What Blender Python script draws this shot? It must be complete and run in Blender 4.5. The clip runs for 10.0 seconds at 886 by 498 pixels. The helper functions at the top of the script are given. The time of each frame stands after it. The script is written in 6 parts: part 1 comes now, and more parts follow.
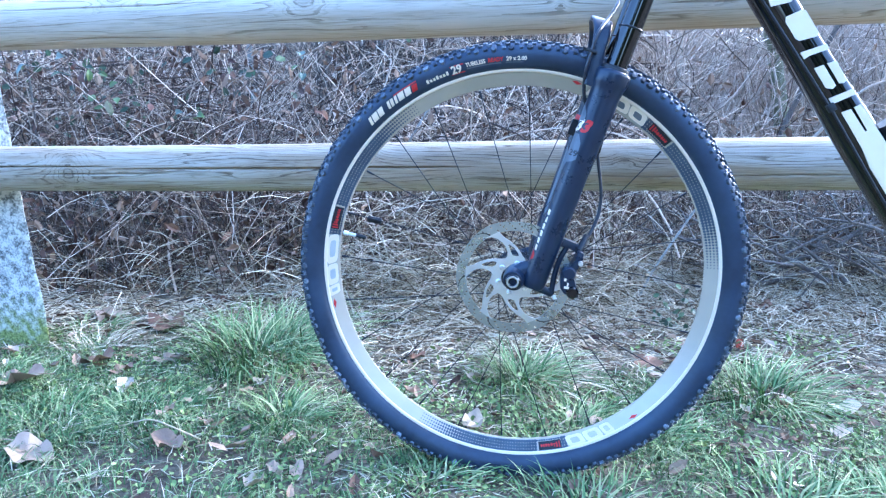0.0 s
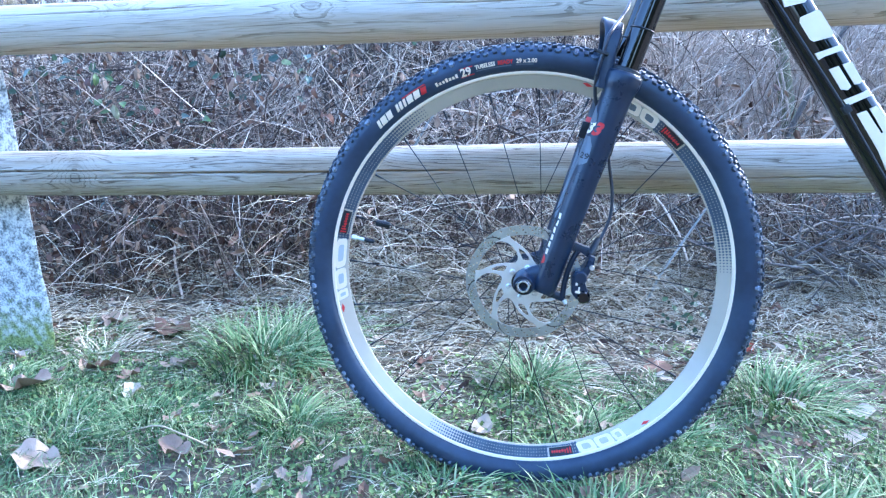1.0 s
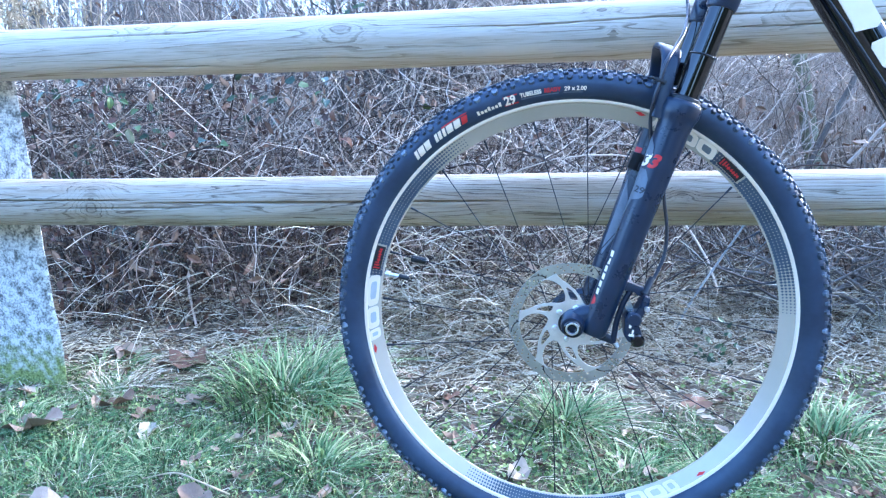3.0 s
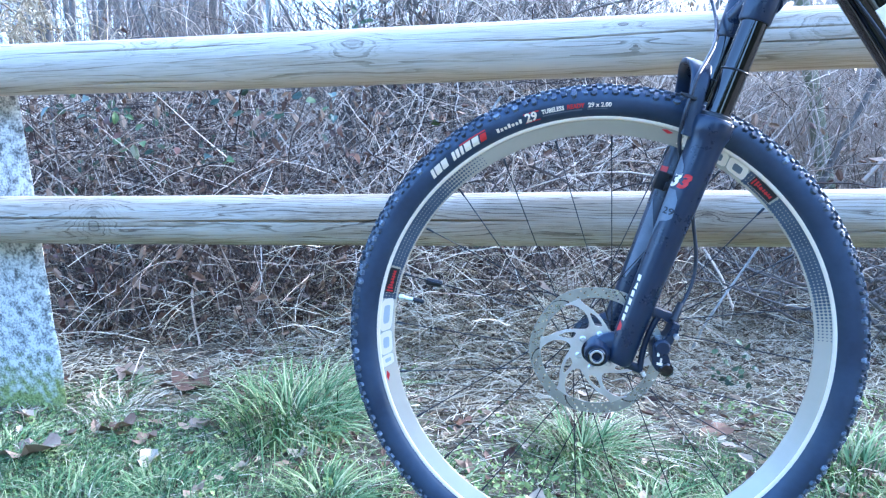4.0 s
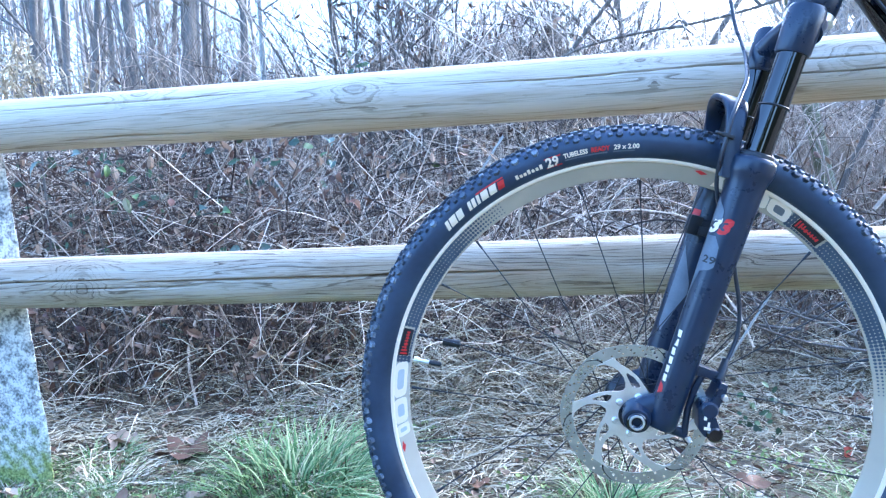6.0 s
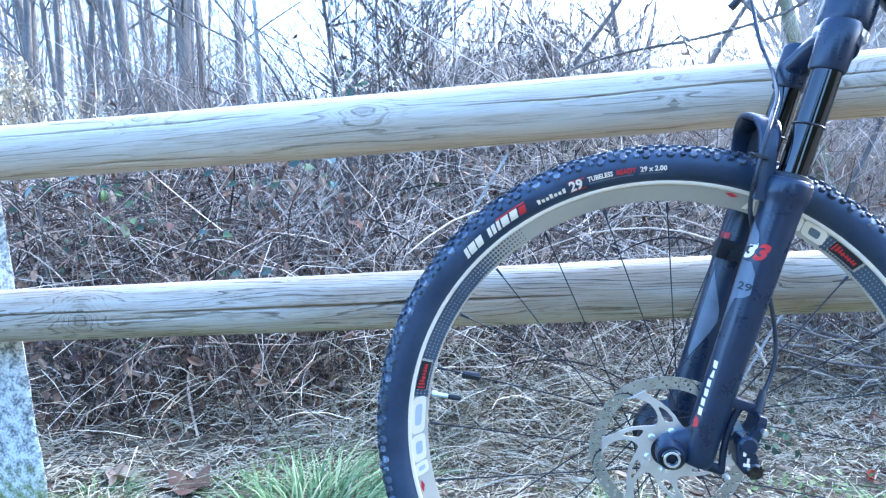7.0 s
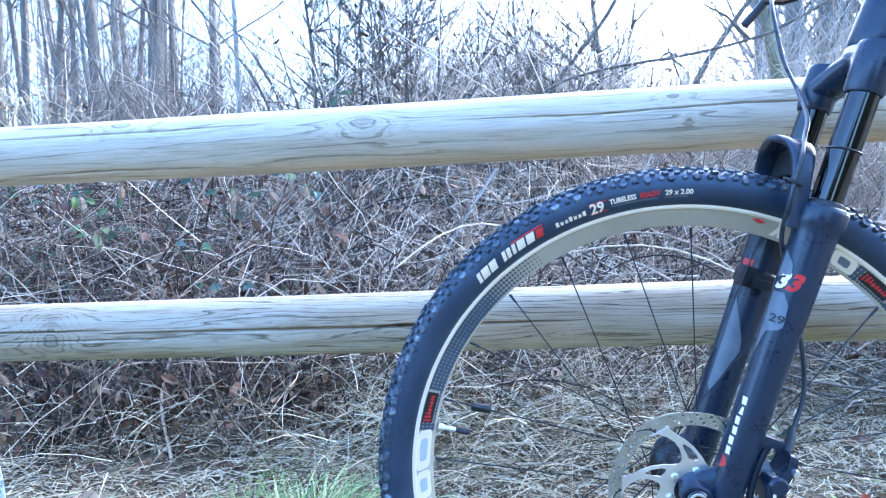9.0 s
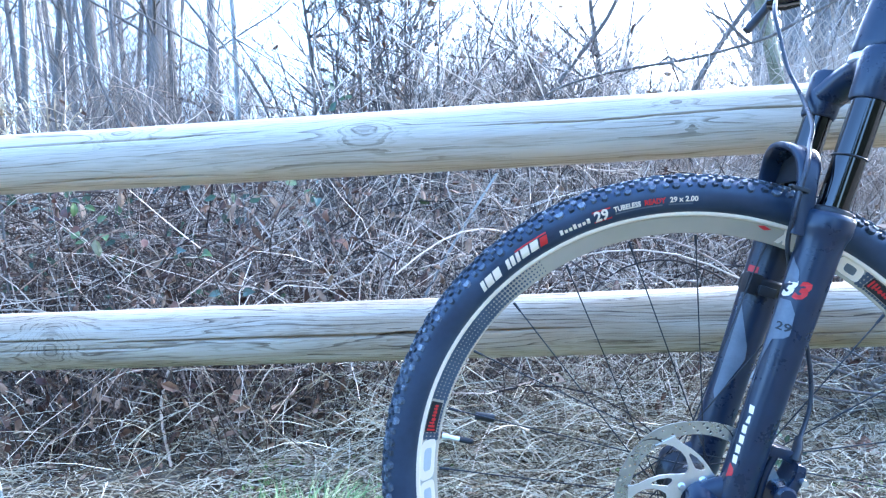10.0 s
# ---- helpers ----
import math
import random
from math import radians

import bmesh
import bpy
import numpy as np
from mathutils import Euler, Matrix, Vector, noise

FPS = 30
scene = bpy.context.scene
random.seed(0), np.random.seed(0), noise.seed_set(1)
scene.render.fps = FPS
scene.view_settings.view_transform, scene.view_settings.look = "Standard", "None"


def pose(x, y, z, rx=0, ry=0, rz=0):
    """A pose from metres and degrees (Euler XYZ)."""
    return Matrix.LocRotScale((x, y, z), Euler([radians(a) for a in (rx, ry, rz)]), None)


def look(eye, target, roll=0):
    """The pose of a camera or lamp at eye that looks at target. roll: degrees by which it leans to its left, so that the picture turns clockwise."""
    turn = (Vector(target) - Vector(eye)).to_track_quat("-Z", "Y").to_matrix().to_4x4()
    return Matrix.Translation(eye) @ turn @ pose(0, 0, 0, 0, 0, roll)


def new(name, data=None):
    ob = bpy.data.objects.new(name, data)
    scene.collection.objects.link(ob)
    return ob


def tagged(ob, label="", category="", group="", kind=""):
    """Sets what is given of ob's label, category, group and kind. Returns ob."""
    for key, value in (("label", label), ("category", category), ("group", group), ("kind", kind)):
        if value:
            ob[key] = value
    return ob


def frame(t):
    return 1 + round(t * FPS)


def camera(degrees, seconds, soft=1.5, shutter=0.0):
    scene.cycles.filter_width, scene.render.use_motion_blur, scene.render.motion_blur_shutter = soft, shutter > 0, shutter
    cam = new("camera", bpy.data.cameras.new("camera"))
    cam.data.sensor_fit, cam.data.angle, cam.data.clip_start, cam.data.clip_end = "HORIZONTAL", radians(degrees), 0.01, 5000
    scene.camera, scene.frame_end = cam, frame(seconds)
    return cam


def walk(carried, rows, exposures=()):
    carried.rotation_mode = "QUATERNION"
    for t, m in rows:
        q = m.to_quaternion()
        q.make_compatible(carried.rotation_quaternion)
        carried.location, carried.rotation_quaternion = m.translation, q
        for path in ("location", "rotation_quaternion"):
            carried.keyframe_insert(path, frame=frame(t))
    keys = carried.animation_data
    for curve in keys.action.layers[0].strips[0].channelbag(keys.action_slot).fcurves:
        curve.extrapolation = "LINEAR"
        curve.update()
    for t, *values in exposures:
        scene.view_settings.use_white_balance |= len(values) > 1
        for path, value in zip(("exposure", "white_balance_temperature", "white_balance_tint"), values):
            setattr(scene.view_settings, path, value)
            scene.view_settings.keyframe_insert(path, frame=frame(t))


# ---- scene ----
cam = camera(68.9, 10.0, soft=1.25)
PATH = [
    (0, (0.022, -0.003, 0.567), (-0.286, 1.936, 0.186), 0.5),
    (0.5, (0.02, 0.0, 0.567), (-0.297, 1.939, 0.193), 0.4),
    (1, (0.012, 0.006, 0.567), (-0.309, 1.944, 0.195), 0.3),
    (1.5, (-0.002, 0.017, 0.57), (-0.329, 1.956, 0.202), 0.3),
    (2, (-0.021, 0.03, 0.574), (-0.355, 1.97, 0.218), 0.2),
    (2.5, (-0.038, 0.047, 0.581), (-0.371, 1.99, 0.243), 0.2),
    (4, (-0.083, 0.105, 0.591), (-0.429, 2.056, 0.316), 0.4),
    (4.5, (-0.092, 0.128, 0.593), (-0.42, 2.086, 0.353), -0.2),
    (5, (-0.099, 0.146, 0.6), (-0.431, 2.107, 0.394), -0.6),
    (5.5, (-0.109, 0.161, 0.604), (-0.446, 2.123, 0.419), -1.0),
    (7, (-0.16, 0.213, 0.623), (-0.481, 2.184, 0.511), -2.2),
    (7.5, (-0.177, 0.227, 0.63), (-0.475, 2.202, 0.529), -2.0),
    (8, (-0.193, 0.24, 0.634), (-0.474, 2.217, 0.535), -1.5),
    (8.5, (-0.21, 0.25, 0.637), (-0.48, 2.229, 0.54), -1.4),
    (9, (-0.215, 0.26, 0.64), (-0.449, 2.244, 0.552), -1.3),
    (9.5, (-0.219, 0.265, 0.641), (-0.451, 2.25, 0.561), -1.4),
    (10, (-0.221, 0.265, 0.645), (-0.451, 2.251, 0.569), -1.5),
]
EXPOSURES = [(0, 3.16, 4530, 11), (10, 3.25, 4640, 9)]
walk(cam, [(t, look(eye, target, roll)) for t, eye, target, roll in PATH], EXPOSURES)

# ---- world and light: an open shaded place under a bright winter sky ----
world = bpy.data.worlds.new("world")
scene.world = world
world.use_nodes = True
_wn = world.node_tree.nodes
_sky = _wn.new("ShaderNodeTexSky")
_sky.sky_type = "NISHITA"
_sky.sun_disc = False
_sky.sun_elevation = radians(27)
_sky.sun_rotation = radians(42)
_sky.air_density, _sky.dust_density, _sky.ozone_density = 1.0, 4.0, 1.0
_wn["Background"].inputs["Strength"].default_value = 0.15
world.node_tree.links.new(_sky.outputs["Color"], _wn["Background"].inputs["Color"])
SUN_STRENGTH = 0.24
sun_data = bpy.data.lights.new("sun", "SUN")
sun_data.energy, sun_data.angle, sun_data.color = SUN_STRENGTH, radians(110), (1.0, 0.97, 0.93)
sun = new("sun", sun_data)
sun.matrix_world = look((5.96, 6.62, 4.54), (0, 0, 0))

RNG = random.Random(7)


# ---- materials ----
def ramp_node(nt, stops):
    n = nt.nodes.new("ShaderNodeValToRGB")
    el = n.color_ramp.elements
    while len(el) < len(stops):
        el.new(0.5)
    for e, (p, c) in zip(el, stops):
        e.position, e.color = p, (*c, 1)
    return n


def mat(name, stops, scale=30.0, rough=0.6, metal=0.0, bump=0.1, detail=6.0, stretch=(1, 1, 1), fine=0.25, per_object=0.0, island=0.0, spec=0.5, rough_var=0.15):
    """A surface whose colour runs over the stops by noise at two scales, with fine relief."""
    m = bpy.data.materials.new(name)
    m.use_nodes = True
    nt = m.node_tree
    N, L = nt.nodes, nt.links
    b = N["Principled BSDF"]
    tc = N.new("ShaderNodeTexCoord")
    mp = N.new("ShaderNodeMapping")
    mp.inputs["Scale"].default_value = stretch
    L.new(tc.outputs["Object"], mp.inputs["Vector"])
    n1 = N.new("ShaderNodeTexNoise")
    n1.inputs["Scale"].default_value, n1.inputs["Detail"].default_value = scale, detail
    n2 = N.new("ShaderNodeTexNoise")
    n2.inputs["Scale"].default_value, n2.inputs["Detail"].default_value = scale * 7.3, 3
    for n in (n1, n2):
        L.new(mp.outputs["Vector"], n.inputs["Vector"])
    mix = N.new("ShaderNodeMix")
    mix.inputs[0].default_value = fine
    L.new(n1.outputs["Fac"], mix.inputs[2])
    L.new(n2.outputs["Fac"], mix.inputs[3])
    out = mix.outputs[0]
    for amount, kind, sock in ((per_object, "ShaderNodeObjectInfo", "Random"), (island, "ShaderNodeNewGeometry", "Random Per Island")):
        if amount:
            src = N.new(kind)
            sub = N.new("ShaderNodeMath")
            sub.operation = "SUBTRACT"
            sub.inputs[1].default_value = 0.5
            L.new(src.outputs[sock], sub.inputs[0])
            mul = N.new("ShaderNodeMath")
            mul.operation = "MULTIPLY_ADD"
            mul.inputs[1].default_value = amount
            L.new(sub.outputs[0], mul.inputs[0])
            L.new(out, mul.inputs[2])
            out = mul.outputs[0]
    r = ramp_node(nt, stops)
    L.new(out, r.inputs["Fac"])
    L.new(r.outputs["Color"], b.inputs["Base Color"])
    b.inputs["Metallic"].default_value = metal
    b.inputs["Specular IOR Level"].default_value = spec
    rr = N.new("ShaderNodeMapRange")
    rr.inputs["To Min"].default_value, rr.inputs["To Max"].default_value = max(0.03, rough - rough_var), min(1, rough + rough_var)
    L.new(mix.outputs[0], rr.inputs["Value"])
    L.new(rr.outputs["Result"], b.inputs["Roughness"])
    if bump:
        bp = N.new("ShaderNodeBump")
        bp.inputs["Strength"].default_value, bp.inputs["Distance"].default_value = min(1, bump * 3), 0.004 * bump * 10
        L.new(mix.outputs[0], bp.inputs["Height"])
        L.new(bp.outputs["Normal"], b.inputs["Normal"])
    return m


def two(a, b, lo=0.35, hi=0.65):
    return [(lo, a), (hi, b)]


M_RUBBER = mat("tyre_rubber", two((0.021, 0.031, 0.056), (0.042, 0.06, 0.098)), 14, 0.4, bump=0.03)
M_KNOB = mat("tread_rubber", [(0.2, (0.025, 0.032, 0.045)), (0.5, (0.1, 0.118, 0.145)), (0.8, (0.4, 0.43, 0.48))], 170, 0.42, bump=0.1, per_object=0.45, island=0.45)
M_BLACK = mat("matt_black_paint", two((0.0095, 0.016, 0.034), (0.0145, 0.0235, 0.046)), 40, 0.3, bump=0.015, spec=0.5)
M_GLOSS = mat("gloss_black", two((0.0006, 0.0007, 0.0012), (0.001, 0.0011, 0.0018)), 30, 0.04, bump=0.0, rough_var=0.01, spec=0.7)
M_PLASTIC = mat("black_plastic", two((0.007, 0.008, 0.01), (0.018, 0.019, 0.022)), 90, 0.45, bump=0.03)
M_HOSE = mat("hose_sleeve", two((0.02, 0.022, 0.03), (0.035, 0.038, 0.048)), 60, 0.3, bump=0, spec=0.5)
M_RIM = mat("pearl_rim_lacquer", two((0.55, 0.465, 0.345), (0.6, 0.51, 0.385)), 12, 0.26, metal=0.15, bump=0, rough_var=0.02)
M_DOT = mat("grey_print", two((0.05, 0.066, 0.088), (0.085, 0.104, 0.13)), 50, 0.4, bump=0)
M_WHITE = mat("white_print", two((0.93, 0.75, 0.53), (0.96, 0.79, 0.57)), 50, 0.4, bump=0)
# one grey print in two tones: shaded on the right, lit on the left
M_DECAL_SHADED = mat("grey_decal_shaded", two((0.15, 0.155, 0.155), (0.19, 0.195, 0.195)), 50, 0.4, bump=0)
M_DECAL_LIT = mat("grey_decal_lit", two((0.5, 0.47, 0.42), (0.55, 0.52, 0.47)), 50, 0.4, bump=0)
M_RED = mat("red_print", two((0.5, 0.02, 0.02), (0.62, 0.03, 0.03)), 50, 0.4, bump=0)
M_GREY = mat("grey_sticker", two((0.11, 0.125, 0.15), (0.16, 0.175, 0.2)), 50, 0.4, bump=0)
M_STEEL = mat("brushed_steel", two((0.8, 0.81, 0.83), (0.92, 0.93, 0.95)), 30, 0.36, metal=1.0, bump=0.0)
M_TRACK = mat("worn_brake_track", two((0.44, 0.47, 0.47), (0.58, 0.61, 0.61)), 40, 0.3, metal=1.0, bump=0)
for _m in (M_STEEL, M_TRACK):
    # turned steel: the gloss is drawn out round the axle
    _t = _m.node_tree.nodes.new("ShaderNodeTangent")
    _t.direction_type, _t.axis = "RADIAL", "Y"
    _b = _m.node_tree.nodes["Principled BSDF"]
    _b.inputs["Anisotropic"].default_value = 0.2
    _m.node_tree.links.new(_t.outputs["Tangent"], _b.inputs["Tangent"])
M_HUB = mat("black_anodised", two((0.015, 0.015, 0.017), (0.03, 0.03, 0.033)), 70, 0.3, metal=0.4, bump=0.01)
M_SOIL = mat("soil_and_litter", [(0.3, (0.03, 0.021, 0.013)), (0.45, (0.08, 0.064, 0.04)), (0.6, (0.17, 0.142, 0.093)), (0.75, (0.28, 0.236, 0.16))], 14, 0.95, bump=0.5, detail=10, fine=0.45)
M_GRASS = mat("grass_blade", [(0.05, (0.045, 0.09, 0.03)), (0.5, (0.15, 0.245, 0.09)), (0.95, (0.42, 0.44, 0.22))], 9, 0.7, bump=0, island=0.9, spec=0.25)
M_STRAW = mat("dry_straw", [(0.0, (0.06, 0.04, 0.023)), (0.34, (0.3, 0.24, 0.145)), (0.62, (0.53, 0.45, 0.3)), (0.98, (0.74, 0.67, 0.505))], 9, 0.85, bump=0, island=1.3, spec=0.2)
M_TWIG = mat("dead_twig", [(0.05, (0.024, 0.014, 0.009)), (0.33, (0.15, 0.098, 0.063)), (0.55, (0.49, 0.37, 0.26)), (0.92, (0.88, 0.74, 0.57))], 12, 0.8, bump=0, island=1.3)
M_CANE = mat("grey_brown_cane", [(0.05, (0.026, 0.016, 0.011)), (0.38, (0.115, 0.078, 0.053)), (0.62, (0.31, 0.23, 0.162)), (0.95, (0.64, 0.53, 0.4))], 12, 0.8, bump=0, island=1.15)
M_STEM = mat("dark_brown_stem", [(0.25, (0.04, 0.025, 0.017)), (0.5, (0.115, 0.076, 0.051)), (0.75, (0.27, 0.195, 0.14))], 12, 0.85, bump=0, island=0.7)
M_BRACT = mat("dead_leaf_brown", [(0.1, (0.06, 0.028, 0.016)), (0.5, (0.17, 0.095, 0.055)), (0.9, (0.36, 0.245, 0.155))], 25, 0.75, bump=0.1, island=1.0)
M_LEAF = mat("fallen_leaf", [(0.1, (0.18, 0.1, 0.055)), (0.5, (0.31, 0.205, 0.13)), (0.9, (0.43, 0.315, 0.22))], 40, 0.7, bump=0.15, per_object=0.6)
M_GREENLEAF = mat("bramble_leaf", [(0.1, (0.022, 0.04, 0.012)), (0.5, (0.05, 0.085, 0.024)), (0.9, (0.12, 0.165, 0.045))], 30, 0.45, bump=0.1, island=0.8, per_object=0.5)
M_BARK = mat("bark", [(0.25, (0.06, 0.05, 0.042)), (0.5, (0.15, 0.13, 0.11)), (0.75, (0.3, 0.28, 0.24))], 9, 0.9, bump=0.5, stretch=(3, 3, 0.6), fine=0.4)
M_BARK_PALE = mat("pale_bark", [(0.25, (0.2, 0.2, 0.18)), (0.5, (0.36, 0.36, 0.33)), (0.75, (0.5, 0.5, 0.46))], 9, 0.85, bump=0.3, stretch=(2, 2, 1), fine=0.4)


# twig colour paled to stand in for haze and glare
M_HAZETWIG = mat("haze_twig", [(0.1, (0.15, 0.115, 0.084)), (0.5, (0.4, 0.325, 0.25)), (0.9, (0.72, 0.61, 0.48))], 12, 0.8, bump=0, island=1.0)
M_TRUNK = mat("trunk_bark", [(0.25, (0.065, 0.06, 0.055)), (0.5, (0.15, 0.14, 0.13)), (0.75, (0.28, 0.265, 0.245))], 9, 0.9, bump=0.4, stretch=(3, 3, 0.6), fine=0.4)
M_WEED = mat("low_weed", [(0.05, (0.09, 0.14, 0.035)), (0.5, (0.21, 0.29, 0.075)), (0.95, (0.4, 0.44, 0.16))], 9, 0.6, bump=0, island=0.9)
M_MOSSBARK = mat("mossy_bark", [(0.25, (0.09, 0.095, 0.05)), (0.5, (0.2, 0.2, 0.12)), (0.75, (0.36, 0.35, 0.24))], 14, 0.9, bump=0.4, stretch=(2, 2, 0.7), fine=0.4)
M_TANLEAF = mat("tan_leaf", [(0.1, (0.24, 0.15, 0.09)), (0.5, (0.42, 0.3, 0.2)), (0.9, (0.62, 0.5, 0.37))], 30, 0.8, bump=0.1, island=0.9, spec=0.25)
M_FROND = mat("withered_frond", [(0.0, (0.26, 0.2, 0.12)), (0.5, (0.5, 0.41, 0.27)), (0.95, (0.72, 0.62, 0.44))], 9, 0.75, bump=0, island=0.9)
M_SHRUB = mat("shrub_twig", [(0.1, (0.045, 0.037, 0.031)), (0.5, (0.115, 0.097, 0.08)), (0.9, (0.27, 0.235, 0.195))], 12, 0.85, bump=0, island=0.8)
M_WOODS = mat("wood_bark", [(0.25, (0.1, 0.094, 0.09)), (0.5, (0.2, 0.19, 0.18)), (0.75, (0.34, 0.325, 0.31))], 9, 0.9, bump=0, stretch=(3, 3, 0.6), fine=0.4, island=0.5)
# bark colour paled as haze would pale the far shrubs
M_HAZEBARK = mat("haze_bark", [(0.25, (0.25, 0.205, 0.16)), (0.5, (0.46, 0.385, 0.305)), (0.75, (0.68, 0.59, 0.48))], 9, 0.9, bump=0, stretch=(3, 3, 0.6), fine=0.4)


# ---- mesh helpers ----
def finish(name, verts, faces, material, parent=None, label="", smooth=True):
    me = bpy.data.meshes.new(name)
    me.from_pydata(verts, [], faces)
    if smooth:
        me.polygons.foreach_set("use_smooth", [True] * len(me.polygons))
    me.materials.append(material)
    me.update()
    ob = new(name, me)
    if parent:
        ob.parent = parent
    if label:
        ob["label"] = label
    return ob


def part(name, bm, material, parent=None, label="", smooth=True, bevel=0.0, sharp=35):
    """Links a bmesh as one mesh object under a thing or a part."""
    bmesh.ops.recalc_face_normals(bm, faces=bm.faces)
    if bevel:
        edges = [e for e in bm.edges if len(e.link_faces) == 2 and e.calc_face_angle(0) > radians(25)]
        bmesh.ops.bevel(bm, geom=edges, offset=bevel, segments=2, profile=0.6, affect="EDGES", clamp_overlap=True)
    me = bpy.data.meshes.new(name)
    bm.to_mesh(me)
    bm.free()
    if smooth:
        me.polygons.foreach_set("use_smooth", [True] * len(me.polygons))
        me.set_sharp_from_angle(angle=radians(sharp))
    me.materials.append(material)
    ob = new(name, me)
    if parent:
        ob.parent = parent
    if label:
        ob["label"] = label
    return ob


def empty(name, m, label, category, group="", kind=""):
    ob = new(name)
    ob.empty_display_size = 0.05
    ob.matrix_world = m
    return tagged(ob, label, category, group, kind)


def box(bm, m, sx, sy, sz, taper=1.0):
    """A box of that size at the pose m; taper scales its top in x."""
    r = bmesh.ops.create_cube(bm, size=1.0)
    for v in r["verts"]:
        k = taper if v.co.z > 0 else 1.0
        v.co = m @ Vector((v.co.x * sx * k, v.co.y * sy, v.co.z * sz))
    return r["verts"]


def rings(bm, loops, close=False, caps=True):
    """Skins a row of closed loops of points."""
    vs = [[bm.verts.new(p) for p in lp] for lp in loops]
    n = len(vs[0])
    pairs = list(zip(vs, vs[1:])) + ([(vs[-1], vs[0])] if close else [])
    for a, b in pairs:
        for i in range(n):
            bm.faces.new((a[i], a[(i + 1) % n], b[(i + 1) % n], b[i]))
    if caps and not close:
        bm.faces.new(vs[0])
        bm.faces.new(vs[-1])
    return vs


def smooth_path(pts, steps=6):
    """Catmull-Rom through the points."""
    P = [Vector(p) for p in pts]
    P = [P[0] * 2 - P[1]] + P + [P[-1] * 2 - P[-2]]
    out = []
    for i in range(1, len(P) - 2):
        for s in range(steps):
            t = s / steps
            a, b, c, d = P[i - 1], P[i], P[i + 1], P[i + 2]
            out.append(0.5 * (2 * b + (c - a) * t + (2 * a - 5 * b + 4 * c - d) * t * t + (3 * b - a - 3 * c + d) * t ** 3))
    out.append(P[-2])
    return out


def tube(bm, pts, radii, segs=12, flat=(1.0, 1.0), up=(0, 1, 0)):
    """Sweeps an oval along the points. flat: its size along up and across it."""
    pts = [Vector(p) for p in pts]
    if not hasattr(radii, "__len__"):
        radii = [radii] * len(pts)
    loops = []
    u = Vector(up)
    for i, p in enumerate(pts):
        d = (pts[min(i + 1, len(pts) - 1)] - pts[max(i - 1, 0)]).normalized()
        u = (u - d * u.dot(d))
        u = u.normalized() if u.length > 1e-4 else d.orthogonal().normalized()
        w = d.cross(u)
        loops.append([p + radii[i] * (math.cos(a) * u * flat[0] + math.sin(a) * w * flat[1]) for a in (2 * math.pi * k / segs for k in range(segs))])
    rings(bm, loops)


def lathe(bm, profile, segs=96, closed=False):
    """Turns a profile of (radius, along) round the local y axis."""
    loops = []
    for k in range(segs):
        a = 2 * math.pi * k / segs
        loops.append([(r * math.cos(a), v, r * math.sin(a)) for r, v in profile])
    vs = [[bm.verts.new(p) for p in lp] for lp in loops]
    n = len(profile)
    for k in range(segs):
        a, b = vs[k], vs[(k + 1) % segs]
        for i in range(n if closed else n - 1):
            j = (i + 1) % n
            bm.faces.new((a[i], b[i], b[j], a[j]))


class Soup:
    """Gathers thin tubes and leaves into one mesh."""

    def __init__(self):
        self.v, self.f = [], []

    def stick(self, pts, r0, r1, sides=3):
        base, n = len(self.v), len(pts)
        for i, p in enumerate(pts):
            d = (pts[min(i + 1, n - 1)] - pts[max(i - 1, 0)])
            d = d.normalized() if d.length > 1e-9 else Vector((0, 0, 1))
            u = d.cross(Vector((0.3, 0.9, 0.2)))
            u = u.normalized() if u.length > 1e-3 else d.orthogonal().normalized()
            w = d.cross(u)
            r = r0 + (r1 - r0) * i / (n - 1)
            for k in range(sides):
                a = 2 * math.pi * k / sides
                q = p + (u * math.cos(a) + w * math.sin(a)) * r
                self.v.append((q.x, q.y, q.z))
        for i in range(n - 1):
            for k in range(sides):
                a, b = base + i * sides + k, base + i * sides + (k + 1) % sides
                self.f.append((a, b, b + sides, a + sides))

    def blade(self, p, d, length, width, bend, n=3):
        """A grass blade from p that leans along d and droops."""
        base = len(self.v)
        side = Vector((-d.y, d.x, 0)) * width * 0.5
        for i in range(n + 1):
            t = i / n
            q = p + Vector((d.x * length * bend * t * t, d.y * length * bend * t * t, length * (t - 0.45 * bend * t * t)))
            s = side * (1 - t ** 2 * 0.9)
            self.v.append((q.x - s.x, q.y - s.y, q.z))
            self.v.append((q.x + s.x, q.y + s.y, q.z + 0.0005))
        for i in range(n):
            a = base + 2 * i
            self.f.append((a, a + 1, a + 3, a + 2))

    def leaf(self, p, rot, size, curl=0.4, asp=0.55):
        base = len(self.v)
        for x, y, z in ((0, 0, 0), (0.3, asp * 0.42, curl * 0.25), (0.3, -asp * 0.42, curl * 0.3), (0.4, 0, 0.02), (0.75, asp * 0.33, curl * 0.3), (0.75, -asp * 0.33, curl * 0.2), (1, 0, curl * 0.35), (0.75, 0, 0.05)):
            q = p + rot @ Vector((x * size, y * size, z * size))
            self.v.append((q.x, q.y, q.z))
        for f in ((0, 3, 1), (0, 2, 3), (3, 7, 4, 1), (2, 5, 7, 3), (7, 6, 4), (5, 6, 7)):
            self.f.append(tuple(base + i for i in f))

    def done(self, name, material, label, category, parent=None, smooth=False):
        ob = finish(name, self.v, self.f, material, parent, label, smooth)
        return tagged(ob, label, category, kind="stuff") if parent is None else ob


